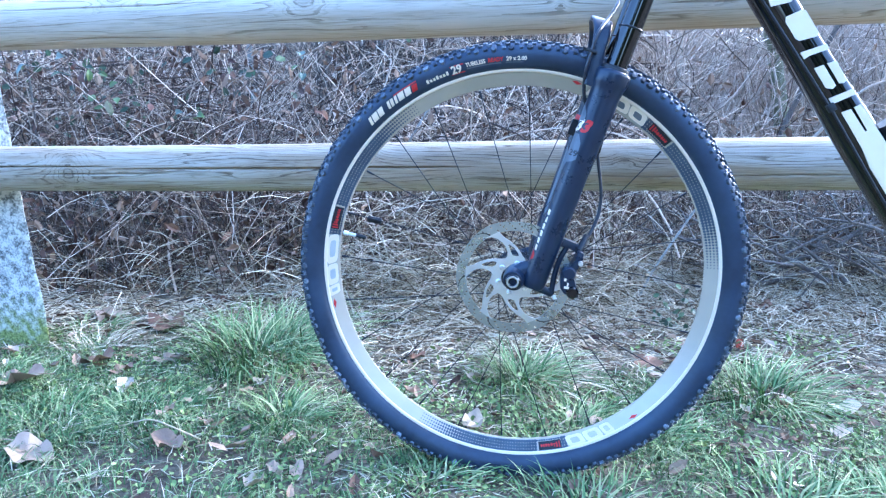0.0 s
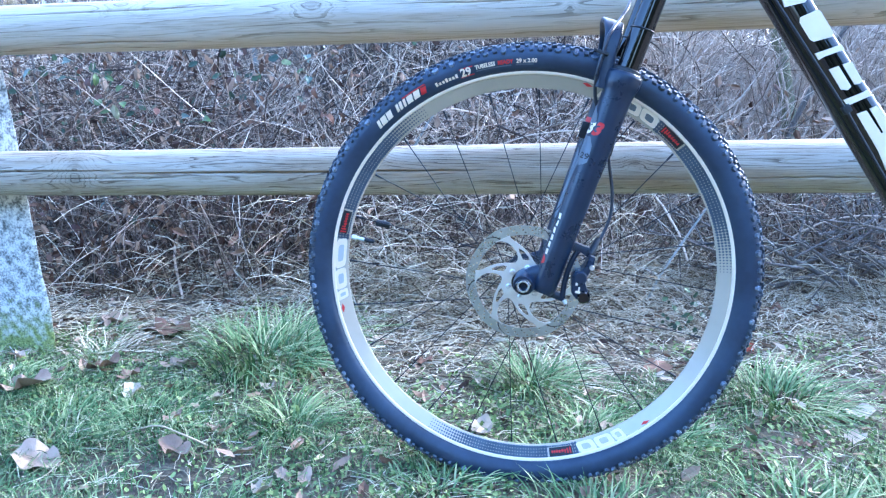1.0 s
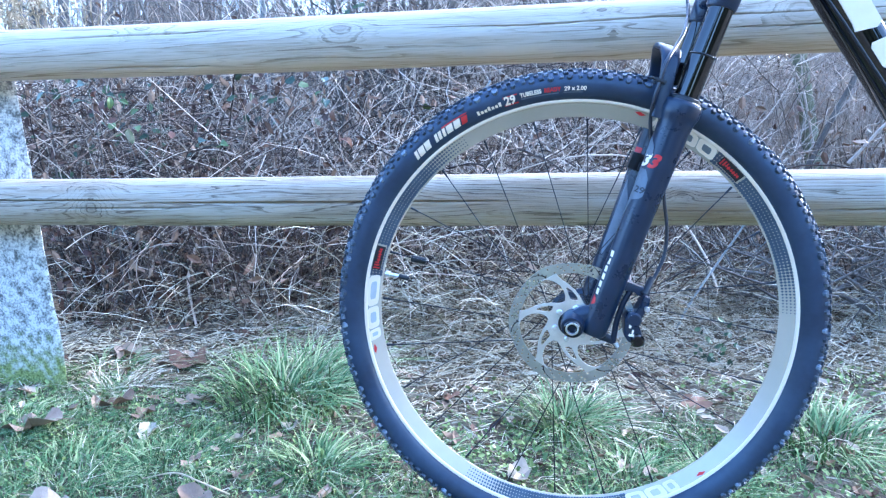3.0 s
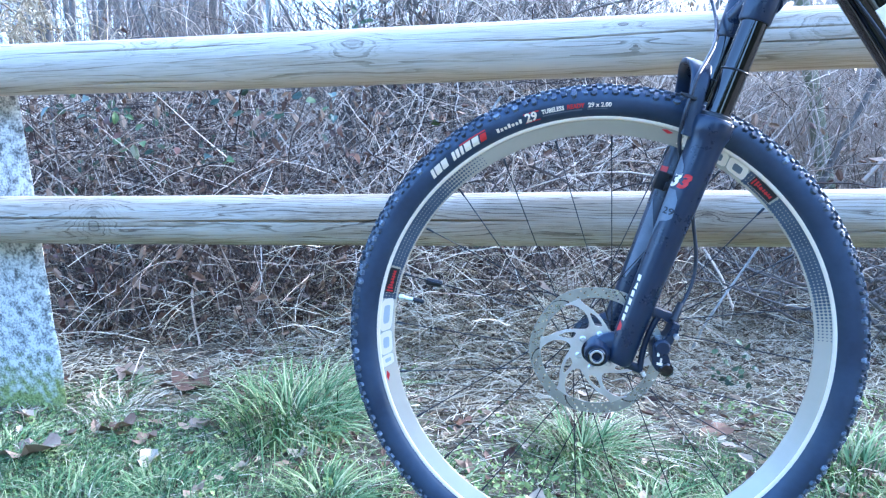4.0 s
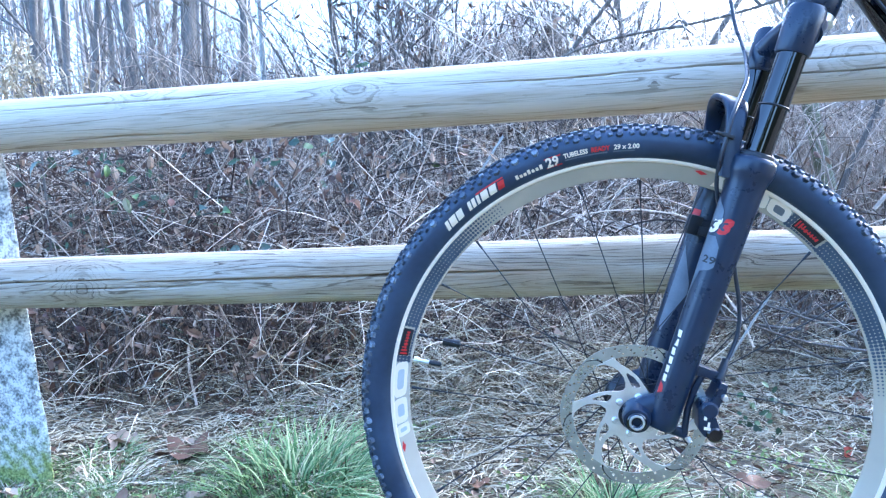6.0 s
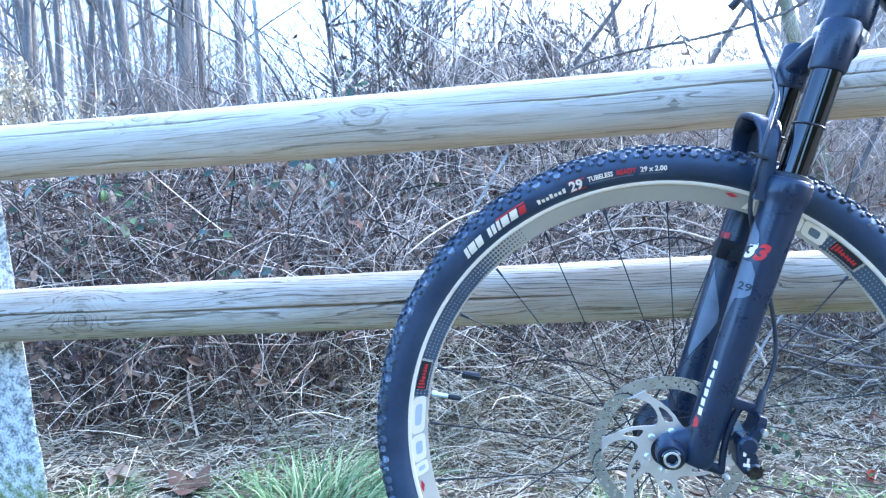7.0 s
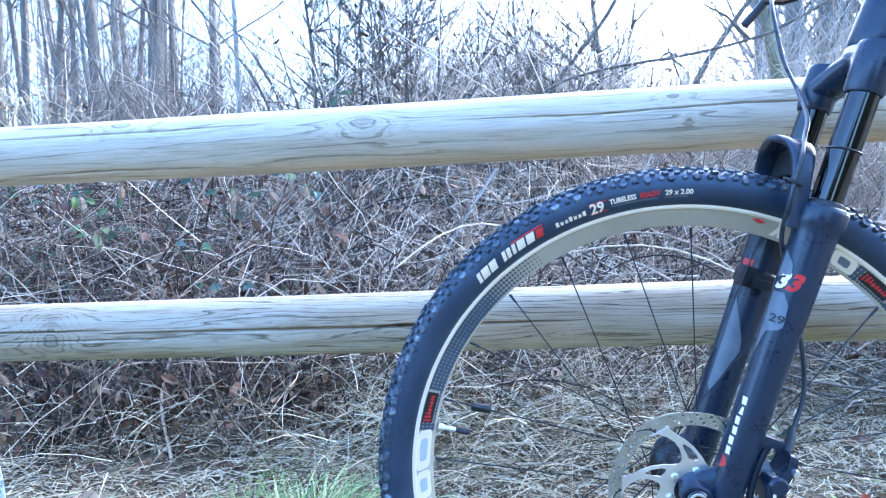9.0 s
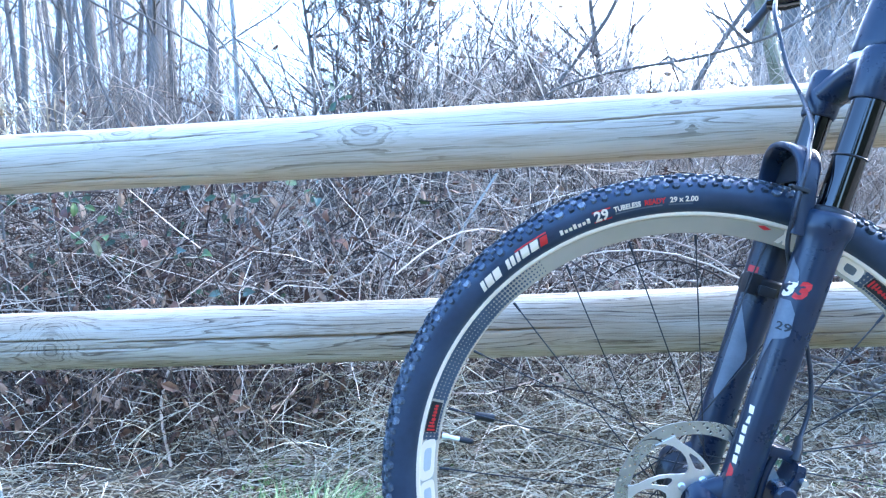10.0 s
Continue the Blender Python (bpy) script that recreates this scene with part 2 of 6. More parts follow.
def text_shape(body, size, bold=0.0):
    """The flat outline of a word in the built-in font, as points and faces, starting at x = 0."""
    cu = bpy.data.curves.new("word", "FONT")
    cu.body, cu.size = body, size
    cu.resolution_u = 2
    cu.offset = bold * size
    ob = new("word", cu)
    dg = bpy.context.evaluated_depsgraph_get()
    me = ob.evaluated_get(dg).to_mesh()
    pts = [v.co.copy() for v in me.vertices]
    faces = [tuple(p.vertices) for p in me.polygons]
    ob.evaluated_get(dg).to_mesh_clear()
    bpy.data.objects.remove(ob)
    bpy.data.curves.remove(cu)
    return pts, faces


def wob(x, y, s, seed=0.0):
    return noise.noise((x * s + seed, y * s - seed, seed * 1.7))


# ---- ground ----
def ground_z(x, y):
    z = -0.03 - 0.027 * max(-2.5, min(2.5, x))
    z += 0.03 * wob(x, y, 0.9, 3.1) + 0.012 * wob(x, y, 3.1, 5.2) + 0.006 * wob(x, y, 9, 1.2)
    z -= 0.34 * math.exp(-((x + 1.6) ** 2 / 0.05 + (y - 2.12) ** 2 / 0.035))
    near = max(0.0, 1 - ((x + 0.02) ** 2 + (y - 1.06) ** 2) / 0.35)
    z = z * (1 - near) + near * (-0.038 - 0.02 * x)
    t = max(0.0, min(1.0, (y - 4.2) / 6.0))
    u = max(0.0, min(1.0, (y - 10.0) / 22.0))
    return z + 1.25 * t * t * (3 - 2 * t) + 2.9 * u * u * (3 - 2 * u)


def make_ground():
    xs = [-400, -150, -60, -25, -12, -7] + [-4 + 0.1 * i for i in range(81)] + [7, 12, 25, 60, 150, 400]
    ys = [-400, -100, -30, -10, -4, -2] + [-1 + 0.08 * i for i in range(88)] + [6.5 + 0.5 * i for i in range(10)] + [12, 14, 17, 20, 24, 28, 32, 60, 150, 500]
    v = [(x, y, ground_z(x, y)) for y in ys for x in xs]
    n = len(xs)
    f = [(j * n + i, j * n + i + 1, (j + 1) * n + i + 1, (j + 1) * n + i) for j in range(len(ys) - 1) for i in range(n - 1)]
    return tagged(finish("ground", v, f, M_SOIL), "brown soil with leaf litter and patchy winter grass", "ground", kind="structure")


make_ground()


def make_back_belt():
    """An unseen dark tree belt added to close the viewer's back and darken reflections."""
    rng = random.Random(41)
    mat_belt = mat("dark_belt", [(0.2, (0.006, 0.01, 0.006)), (0.5, (0.014, 0.024, 0.012)), (0.8, (0.03, 0.045, 0.022))], 3, 0.9, bump=0.5)
    v, f = [], []
    for i in range(-15, 16):
        # gaps placed to throw bright streaks on the gloss fork tubes
        if i in (1, 2, -5, -6):
            continue
        x0, y0, h, r = i * 1.0, -7.0 + rng.uniform(-0.3, 0.3), rng.uniform(3.6, 4.7), rng.uniform(0.6, 0.72)
        base, n, m = len(v), 14, 26
        for k in range(m + 1):
            t = k / m
            for j in range(n):
                a = 2 * math.pi * j / n
                q = r * (1.0 - 0.85 * max(0, t - 0.55) / 0.45) * (1 + 0.16 * noise.noise((x0 + math.cos(a) * 2, math.sin(a) * 2, t * h * 2)))
                v.append((x0 + q * math.cos(a), y0 + q * math.sin(a), ground_z(x0, y0) - 0.1 + t * h))
        for k in range(m):
            for j in range(n):
                a, b = base + k * n + j, base + k * n + (j + 1) % n
                f.append((a, b, b + n, a + n))
    tagged(finish("backdrop", v, f, mat_belt), "unseen dark tree belt added behind the viewer to shape light", "hedge", kind="structure")


make_back_belt()

# ---- the fence: a tapered granite post with two peeled round rails ----
def rail_material(name, knots, seed, lines, stain, tone_scale=1.0, contrast=1.0):
    """Weathered pine pole: long grain lines that swirl round the knots given as (along, angle in degrees, size)."""
    m = bpy.data.materials.new(name)
    m.use_nodes = True
    nt = m.node_tree
    N, L = nt.nodes, nt.links
    b = N["Principled BSDF"]

    def math_node(op, a, c=None, d=None):
        n = N.new("ShaderNodeMath")
        n.operation = op
        for i, x in enumerate((a, c, d)):
            if x is None:
                continue
            if isinstance(x, (int, float)):
                n.inputs[i].default_value = x
            else:
                L.new(x, n.inputs[i])
        return n.outputs[0]

    tc = N.new("ShaderNodeTexCoord")
    sp = N.new("ShaderNodeSeparateXYZ")
    L.new(tc.outputs["Object"], sp.inputs[0])
    x, y, z = sp.outputs
    ang = math_node("ARCTAN2", z, math_node("MULTIPLY", y, -1.0))
    s = math_node("MULTIPLY", ang, 0.05)
    cmb = N.new("ShaderNodeCombineXYZ")
    L.new(math_node("MULTIPLY", x, 0.42), cmb.inputs[0])
    L.new(math_node("MULTIPLY", s, 5.0), cmb.inputs[1])
    cmb.inputs[2].default_value = seed
    big = N.new("ShaderNodeTexNoise")
    big.inputs["Scale"].default_value, big.inputs["Detail"].default_value = 2.6, 2.0
    L.new(cmb.outputs[0], big.inputs["Vector"])
    mid = N.new("ShaderNodeTexNoise")
    mid.inputs["Scale"].default_value, mid.inputs["Detail"].default_value = 13.0, 3.0
    L.new(cmb.outputs[0], mid.inputs["Vector"])
    f = math_node("MULTIPLY_ADD", big.outputs["Fac"], 0.15, s)
    f = math_node("MULTIPLY_ADD", mid.outputs["Fac"], 0.028, f)
    dark = None
    for kx, ka, ks in knots:
        dx = math_node("MULTIPLY", math_node("SUBTRACT", x, kx), 0.62)
        ds = math_node("SUBTRACT", s, radians(ka) * 0.05)
        d2 = math_node("ADD", math_node("MULTIPLY", dx, dx), math_node("MULTIPLY", ds, ds))
        g = math_node("POWER", 2.718, math_node("MULTIPLY", d2, -1.0 / (2 * (ks * 0.6) ** 2)))
        f = math_node("MULTIPLY_ADD", g, -1.35 * ks, f)
        core = math_node("POWER", 2.718, math_node("MULTIPLY", d2, -1.0 / (2 * (ks * 0.28) ** 2)))
        dark = core if dark is None else math_node("ADD", dark, core)
    ph = math_node("FRACT", math_node("MULTIPLY", f, lines))
    # late wood: a slow rise to a thin dark line
    line = N.new("ShaderNodeMapRange")
    line.interpolation_type = "SMOOTHSTEP"
    line.inputs["From Min"].default_value, line.inputs["From Max"].default_value = 0.68, 0.96
    L.new(ph, line.inputs["Value"])
    edge = N.new("ShaderNodeMapRange")
    edge.interpolation_type = "SMOOTHSTEP"
    edge.inputs["From Min"].default_value, edge.inputs["From Max"].default_value = 0.0, 0.1
    L.new(ph, edge.inputs["Value"])
    grain = math_node("MULTIPLY", line.outputs[0], edge.outputs[0])
    patch = N.new("ShaderNodeTexNoise")
    patch.inputs["Scale"].default_value, patch.inputs["Detail"].default_value = 7.0, 4.0
    L.new(cmb.outputs[0], patch.inputs["Vector"])
    pr = N.new("ShaderNodeMapRange")
    pr.inputs["From Min"].default_value, pr.inputs["From Max"].default_value = 0.35, 0.7
    L.new(patch.outputs["Fac"], pr.inputs["Value"])
    amount = math_node("MULTIPLY", grain, math_node("MULTIPLY_ADD", pr.outputs[0], 0.32, 0.16))
    ph2 = math_node("FRACT", math_node("MULTIPLY", f, lines * 2.6))
    thin = N.new("ShaderNodeMapRange")
    thin.interpolation_type = "SMOOTHSTEP"
    thin.inputs["From Min"].default_value, thin.inputs["From Max"].default_value = 0.55, 1.0
    L.new(ph2, thin.inputs["Value"])
    amount = math_node("MULTIPLY_ADD", thin.outputs[0], 0.16, amount)
    fib_map = N.new("ShaderNodeMapping")
    fib_map.inputs["Scale"].default_value = (6, 160, 160)
    L.new(tc.outputs["Object"], fib_map.inputs["Vector"])
    fib = N.new("ShaderNodeTexNoise")
    fib.inputs["Scale"].default_value, fib.inputs["Detail"].default_value = 3.0, 4.0
    L.new(fib_map.outputs[0], fib.inputs["Vector"])
    tone = math_node("MULTIPLY_ADD", math_node("SUBTRACT", fib.outputs["Fac"], 0.5), 0.85, amount)
    tone = math_node("MULTIPLY_ADD", math_node("SUBTRACT", patch.outputs["Fac"], 0.5), 0.45, tone)
    if dark is not None:
        tone = math_node("MULTIPLY_ADD", dark, 0.25, tone)
    tone = math_node("MULTIPLY", tone, contrast)
    r = ramp_node(nt, [(p, tuple(k * tone_scale for k in c)) for p, c in ((0.0, (0.61, 0.53, 0.41)), (0.25, (0.475, 0.405, 0.298)), (0.55, (0.265, 0.215, 0.148)), (1.0, (0.11, 0.084, 0.056)))])
    L.new(tone, r.inputs["Fac"])
    blot = N.new("ShaderNodeTexNoise")
    blot.inputs["Scale"].default_value, blot.inputs["Detail"].default_value, blot.inputs["Distortion"].default_value = 4.6, 5.0, 0.6
    L.new(cmb.outputs[0], blot.inputs["Vector"])
    br = N.new("ShaderNodeMapRange")
    br.inputs["From Min"].default_value, br.inputs["From Max"].default_value, br.inputs["To Max"].default_value = 0.44, 0.66, stain
    L.new(blot.outputs["Fac"], br.inputs["Value"])
    mx = N.new("ShaderNodeMix")
    mx.data_type, mx.blend_type = "RGBA", "MULTIPLY"
    L.new(br.outputs[0], mx.inputs[0])
    L.new(r.outputs["Color"], mx.inputs[6])
    mx.inputs[7].default_value = (0.74, 0.63, 0.5, 1)
    L.new(mx.outputs[2], b.inputs["Base Color"])
    b.inputs["Roughness"].default_value = 0.72
    bp = N.new("ShaderNodeBump")
    bp.inputs["Strength"].default_value, bp.inputs["Distance"].default_value = 0.35, 0.002
    L.new(tone, bp.inputs["Height"])
    bp.invert = True
    L.new(bp.outputs["Normal"], b.inputs["Normal"])
    return m


def make_rail(name, m, radius, x0, x1, cracks, material, parent, label):
    """A pole along local x, a little bowed and uneven, with open drying cracks given as (from, to, angle, width)."""
    base = {2 * math.pi * k / 72 for k in range(72)}
    for _, _, a, w in cracks:
        for k in (-2.5, -1.2, -0.5, 0, 0.5, 1.2, 2.5):
            base.add((radians(a) + k * w / radius) % (2 * math.pi))
    angs = sorted(base)
    n = int((x1 - x0) / 0.012)
    v, f = [], []
    for i in range(n + 1):
        x = x0 + (x1 - x0) * i / n
        cy, cz = 0.004 * math.sin(x * 1.3 + 1), 0.003 * math.sin(x * 1.7)
        for a in angs:
            r = radius * (1 + 0.02 * wob(x, a, 1.2, 2.0) + 0.006 * noise.noise((x * 6, math.cos(a) * 2, math.sin(a) * 2)))
            for c0, c1, ca, w in cracks:
                if c0 < x < c1:
                    t = (x - c0) / (c1 - c0)
                    half = w * (math.sin(math.pi * t) ** 0.6)
                    drift = radians(ca) + 0.05 * noise.noise((x * 5, ca, 0)) + 0.02 * noise.noise((x * 23, ca, 5))
                    d = abs((a - drift + math.pi) % (2 * math.pi) - math.pi) * radius
                    if d < half:
                        r -= 0.012 * (1 - d / half)
            v.append((x, cy - r * math.cos(a), cz + r * math.sin(a)))
    k = len(angs)
    for i in range(n):
        for j in range(k):
            f.append((i * k + j, (i + 1) * k + j, (i + 1) * k + (j + 1) % k, i * k + (j + 1) % k))
    f.append(tuple(range(k)))
    f.append(tuple(reversed(range(n * k, n * k + k))))
    ob = finish(name, v, f, material, parent, label)
    ob.matrix_local = m
    return ob


def granite_material():
    m = bpy.data.materials.new("granite")
    m.use_nodes = True
    nt = m.node_tree
    N, L = nt.nodes, nt.links
    b = N["Principled BSDF"]
    tc = N.new("ShaderNodeTexCoord")
    fine = N.new("ShaderNodeTexNoise")
    fine.inputs["Scale"].default_value, fine.inputs["Detail"].default_value = 200, 5
    vor = N.new("ShaderNodeTexNoise")
    vor.inputs["Scale"].default_value, vor.inputs["Detail"].default_value = 46, 8
    for n in (fine, vor):
        L.new(tc.outputs["Object"], n.inputs["Vector"])
    mix = N.new("ShaderNodeMix")
    mix.inputs[0].default_value = 0.45
    L.new(vor.outputs["Fac"], mix.inputs[2])
    L.new(fine.outputs["Fac"], mix.inputs[3])
    r = ramp_node(nt, [(0.38, (0.14, 0.135, 0.12)), (0.44, (0.34, 0.33, 0.29)), (0.5, (0.56, 0.54, 0.48)), (0.56, (0.8, 0.77, 0.69))])
    L.new(mix.outputs[0], r.inputs["Fac"])
    # moss near the foot, with a ragged upper edge
    sp = N.new("ShaderNodeSeparateXYZ")
    L.new(tc.outputs["Object"], sp.inputs[0])
    rag = N.new("ShaderNodeMath")
    rag.operation = "MULTIPLY_ADD"
    rag.inputs[1].default_value = 0.22
    L.new(vor.outputs["Fac"], rag.inputs[0])
    L.new(sp.outputs[2], rag.inputs[2])
    mr = N.new("ShaderNodeMapRange")
    mr.inputs["From Min"].default_value, mr.inputs["From Max"].default_value = 0.17, 0.27
    mr.inputs["To Min"].default_value, mr.inputs["To Max"].default_value = 0.9, 0.0
    L.new(rag.outputs[0], mr.inputs["Value"])
    moss = ramp_node(nt, [(0.35, (0.12, 0.15, 0.02)), (0.65, (0.4, 0.44, 0.09))])
    L.new(fine.outputs["Fac"], moss.inputs["Fac"])
    mc = N.new("ShaderNodeMix")
    mc.data_type = "RGBA"
    L.new(mr.outputs[0], mc.inputs[0])
    L.new(r.outputs["Color"], mc.inputs[6])
    L.new(moss.outputs["Color"], mc.inputs[7])
    L.new(mc.outputs[2], b.inputs["Base Color"])
    b.inputs["Roughness"].default_value = 0.85
    bp = N.new("ShaderNodeBump")
    bp.inputs["Strength"].default_value, bp.inputs["Distance"].default_value = 0.6, 0.006
    L.new(mix.outputs[0], bp.inputs["Height"])
    L.new(bp.outputs["Normal"], b.inputs["Normal"])
    return m


M_GRANITE = granite_material()


def make_fence():
    fence = empty("fence", pose(-1.29, 1.44, -0.02), "two peeled round wooden rails on a rough granite post", "fence")
    inv = fence.matrix_world.inverted()
    # post: faces 14 mm cells, rough hewn
    bm = bmesh.new()
    loops = []
    nz = 70
    for i in range(nz + 1):
        t = i / nz
        z = -0.15 + t * 1.03
        right = 0.122 - 0.105 * (z - 0.05)
        left = -0.2 + 0.03 * z
        front, back = -0.092 + 0.012 * z, -0.022
        if t == 1:
            right, left, front, back = right - 0.02, left + 0.02, front + 0.02, back - 0.02
        lp = []
        n = 16
        corners = [(left, front), (right, front), (right - 0.1, back), (left, back)]
        for c in range(4):
            a, b2 = corners[c], corners[(c + 1) % 4]
            for k in range(n):
                s = k / n
                x, y = a[0] + (b2[0] - a[0]) * s, a[1] + (b2[1] - a[1]) * s
                rough = 0.006 * noise.noise((x * 9, y * 9, z * 9)) + 0.003 * noise.noise((x * 30, y * 30, z * 30))
                cut = 0.014 if k == 0 else (0.004 if k in (1, 15) else 0.0)
                d = Vector((x - (left + right) / 2, y - (front + back) / 2)).normalized()
                lp.append((x + d.x * (rough - cut), y + d.y * (rough - cut), z))
        loops.append(lp)
    rings(bm, loops)
    part("post", bm, M_GRANITE, fence, "rough granite post with moss at its foot", sharp=60)
    up = rail_material("upper_rail_wood", [(-0.452, 20, 0.03), (0.015, 38, 0.017), (0.035, -8, 0.009), (-0.86, 42, 0.03), (0.42, 5, 0.012), (0.33, 25, 0.03), (-1.3, 10, 0.03)], 1.7, 56.0, 0.55)
    lo = rail_material("lower_rail_wood", [(-0.99, 22, 0.03), (-0.99, -14, 0.026), (0.165, 16, 0.016), (-0.33, 40, 0.02), (0.62, 10, 0.025)], 7.9, 92.0, 0.95, 0.86, 1.5)
    make_rail("upper_rail", inv @ pose(0, 1.295, 0.7868, 0, -0.87, 0), 0.051, -2.6, 2.6, [(-1.15, -0.62, 26, 0.0016), (-0.3, 0.5, 12, 0.0014), (-1.05, -0.7, -48, 0.002), (0.2, 0.9, -12, 0.0014)], up, fence, "upper peeled wooden rail with knots")
    make_rail("lower_rail", inv @ pose(0, 1.29, 0.4871, 0, -1.24, 0), 0.0495, -2.6, 2.6, [(-0.92, -0.1, 2, 0.003), (-1.35, -0.86, 9, 0.0018), (-1.1, -0.75, -10, 0.0015), (0.1, 0.7, -22, 0.0015)], lo, fence, "lower peeled wooden rail with a long drying crack")
    return fence


make_fence()

# ---- the bicycle, seen from its left side: front wheel, suspension fork, front of the frame ----
BIKE = pose(-0.025, 1.061, 0.325, 0.35, 0, 0.63)
bike = empty("bicycle", BIKE, "black mountain bike with white-rimmed front wheel and disc brake", "bicycle")


def side_v(r):
    """Half width of the tyre's casing at a radius."""
    pts = [(0.3265, 0.0125), (0.332, 0.019), (0.340, 0.0245), (0.348, 0.0262), (0.355, 0.0255), (0.361, 0.0222), (0.366, 0.0150), (0.3685, 0.0)]
    for (r0, v0), (r1, v1) in zip(pts, pts[1:]):
        if r0 <= r <= r1:
            return v0 + (v1 - v0) * (r - r0) / (r1 - r0)
    return 0.012


def on_tyre(r, a, lift=0.0004):
    v = side_v(r) + lift
    return (r * math.cos(a), -v, r * math.sin(a))


def on_rim(r, a, lift=0.0004):
    t = (0.325 - r) / (0.325 - 0.3035)
    return (r * math.cos(a), -(0.0118 - 0.0102 * t) - lift, r * math.sin(a))


def arc_word(name, body, size, start, radius, material, parent, label="", surface=on_tyre, squeeze=1.0, lift=0.0007):
    """A word printed along the tyre or the rim, read clockwise from the start angle."""
    pts, faces = text_shape(body, size, 0.035)
    v = [surface(radius + p.y, radians(start) - p.x * squeeze / radius, lift) for p in pts]
    return finish(name, v, faces, material, parent, label, smooth=False)


def slant_patch(v, f, r0, r1, a0, a1, slant):
    """A leaning slab printed on the tyre."""
    base = len(v)
    for j in range(7):
        r = r0 + (r1 - r0) * j / 6
        for a in (a0, (a0 + a1) / 2, a1):
            v.append(on_tyre(r, radians(a - slant * j / 6), 0.0005))
    for j in range(6):
        for i in range(2):
            k = base + 3 * j + i
            f.append((k, k + 1, k + 4, k + 3))


def arc_patch(v, f, r0, r1, a0, a1, surface=on_rim, lift=0.0004, n=1):
    """A printed patch between two radii and two angles in degrees."""
    base = len(v)
    rows = 8 if surface is on_tyre else 1
    for i in range(n + 1):
        a = radians(a0 + (a1 - a0) * i / n)
        for j in range(rows + 1):
            v.append(surface(r0 + (r1 - r0) * j / rows, a, lift))
    for i in range(n):
        for j in range(rows):
            k = base + (rows + 1) * i + j
            f.append((k, k + 1, k + rows + 2, k + rows + 1))


def make_tyre():
    half = [(0.3265, 0.0125), (0.332, 0.019), (0.340, 0.0245), (0.348, 0.0262), (0.355, 0.0255), (0.361, 0.0222), (0.366, 0.0150), (0.3685, 0.0065)]
    prof = [(r, -v) for r, v in half] + [(r, v) for r, v in reversed(half)]
    bm = bmesh.new()
    lathe(bm, prof, 192, closed=True)
    tyre = part("tyre", bm, M_RUBBER, bike, "black knobbly tyre", sharp=80)
    # shoulder knobs on the near side as pieces of their own, the rest of the tread in one mesh
    outlines = (
        [(-0.5, -0.5), (0.5, -0.5), (0.5, 0.12), (0.24, 0.5), (-0.24, 0.5), (-0.5, 0.12)],
        [(-0.5, -0.5), (-0.14, -0.5), (0, -0.16), (0.14, -0.5), (0.5, -0.5), (0.42, 0.5), (-0.42, 0.5)],
        [(-0.5, -0.25), (0, -0.5), (0.5, -0.25), (0.5, 0.45), (0, 0.2), (-0.5, 0.45)],
    )
    sizes = {"long": (0, 0.0088, 0.0066, 0.0052), "short": (1, 0.0066, 0.0058, 0.005), "block": (1, 0.0072, 0.0056, 0.0048), "wedge": (0, 0.0066, 0.0052, 0.0048), "ramp": (2, 0.0078, 0.006, 0.0044)}
    shapes = {}
    for kind, (o, along, across, high) in sizes.items():
        bm2 = bmesh.new()
        rings(bm2, [[(x * along * k, y * across * k, z) for x, y in outlines[o]] for k, z in ((1.04, -0.0025), (1.0, high * 0.2), (0.86, high * 0.92), (0.74, high))])
        bmesh.ops.recalc_face_normals(bm2, faces=bm2.faces)
        me = bpy.data.meshes.new("knob")
        bm2.to_mesh(me)
        bm2.free()
        me.materials.append(M_KNOB)
        shapes[kind] = me

    def place(angle, theta, yaw):
        """A pose on the casing: theta is the angle from its crown, towards the viewer's side below zero."""
        t = radians(theta)
        r, v = 0.3475 + 0.0205 * math.cos(t), 0.0262 * math.sin(t)
        out, side, along = Vector((math.cos(angle), 0, math.sin(angle))), Vector((0, 1, 0)), Vector((-math.sin(angle), 0, math.cos(angle)))
        nrm = (out * math.cos(t) / 0.0205 + side * math.sin(t) / 0.0262).normalized()
        m = Matrix((along, nrm.cross(along), nrm)).transposed().to_4x4()
        return Matrix.Translation(out * r + side * v) @ m @ pose(0, 0, 0, 0, 0, yaw)

    rows = ((-64, 0.0, "long", 0), (-60, 0.46, "short", 10), (-44, 0.24, "block", 14), (-42, 0.76, "wedge", -14), (-25, 0.0, "ramp", 8), (-26, 0.5, "wedge", -8), (-8, 0.25, "ramp", 0), (-8, 0.75, "ramp", 0))
    soup_v, soup_f = [], []
    count = 82
    for k in range(count):
        da = 2 * math.pi / count
        for side in (1, -1):
            for theta, off, kind, yaw in rows:
                if side < 0:
                    off += 0.25
                a = da * (k + off + RNG.uniform(-0.03, 0.03))
                m = place(a, theta * side + RNG.uniform(-1.5, 1.5), yaw * side + RNG.uniform(-4, 4) + (180 if side < 0 else 0)) @ Matrix.Diagonal((RNG.uniform(0.8, 1.3), RNG.uniform(0.8, 1.2), RNG.uniform(0.8, 1.15), 1))
                if side > 0 and theta < -60:
                    ob = new("knob", shapes[kind])
                    ob.parent = tyre
                    ob.matrix_local = m
                else:
                    base = len(soup_v)
                    soup_v += [tuple(m @ p.co) for p in shapes[kind].vertices]
                    soup_f += [tuple(base + i for i in p.vertices) for p in shapes[kind].polygons]
    tread = finish("tread", soup_v, soup_f, M_KNOB, tyre, "rows of dusty tread knobs", smooth=False)
    tread["kind"] = "stuff"
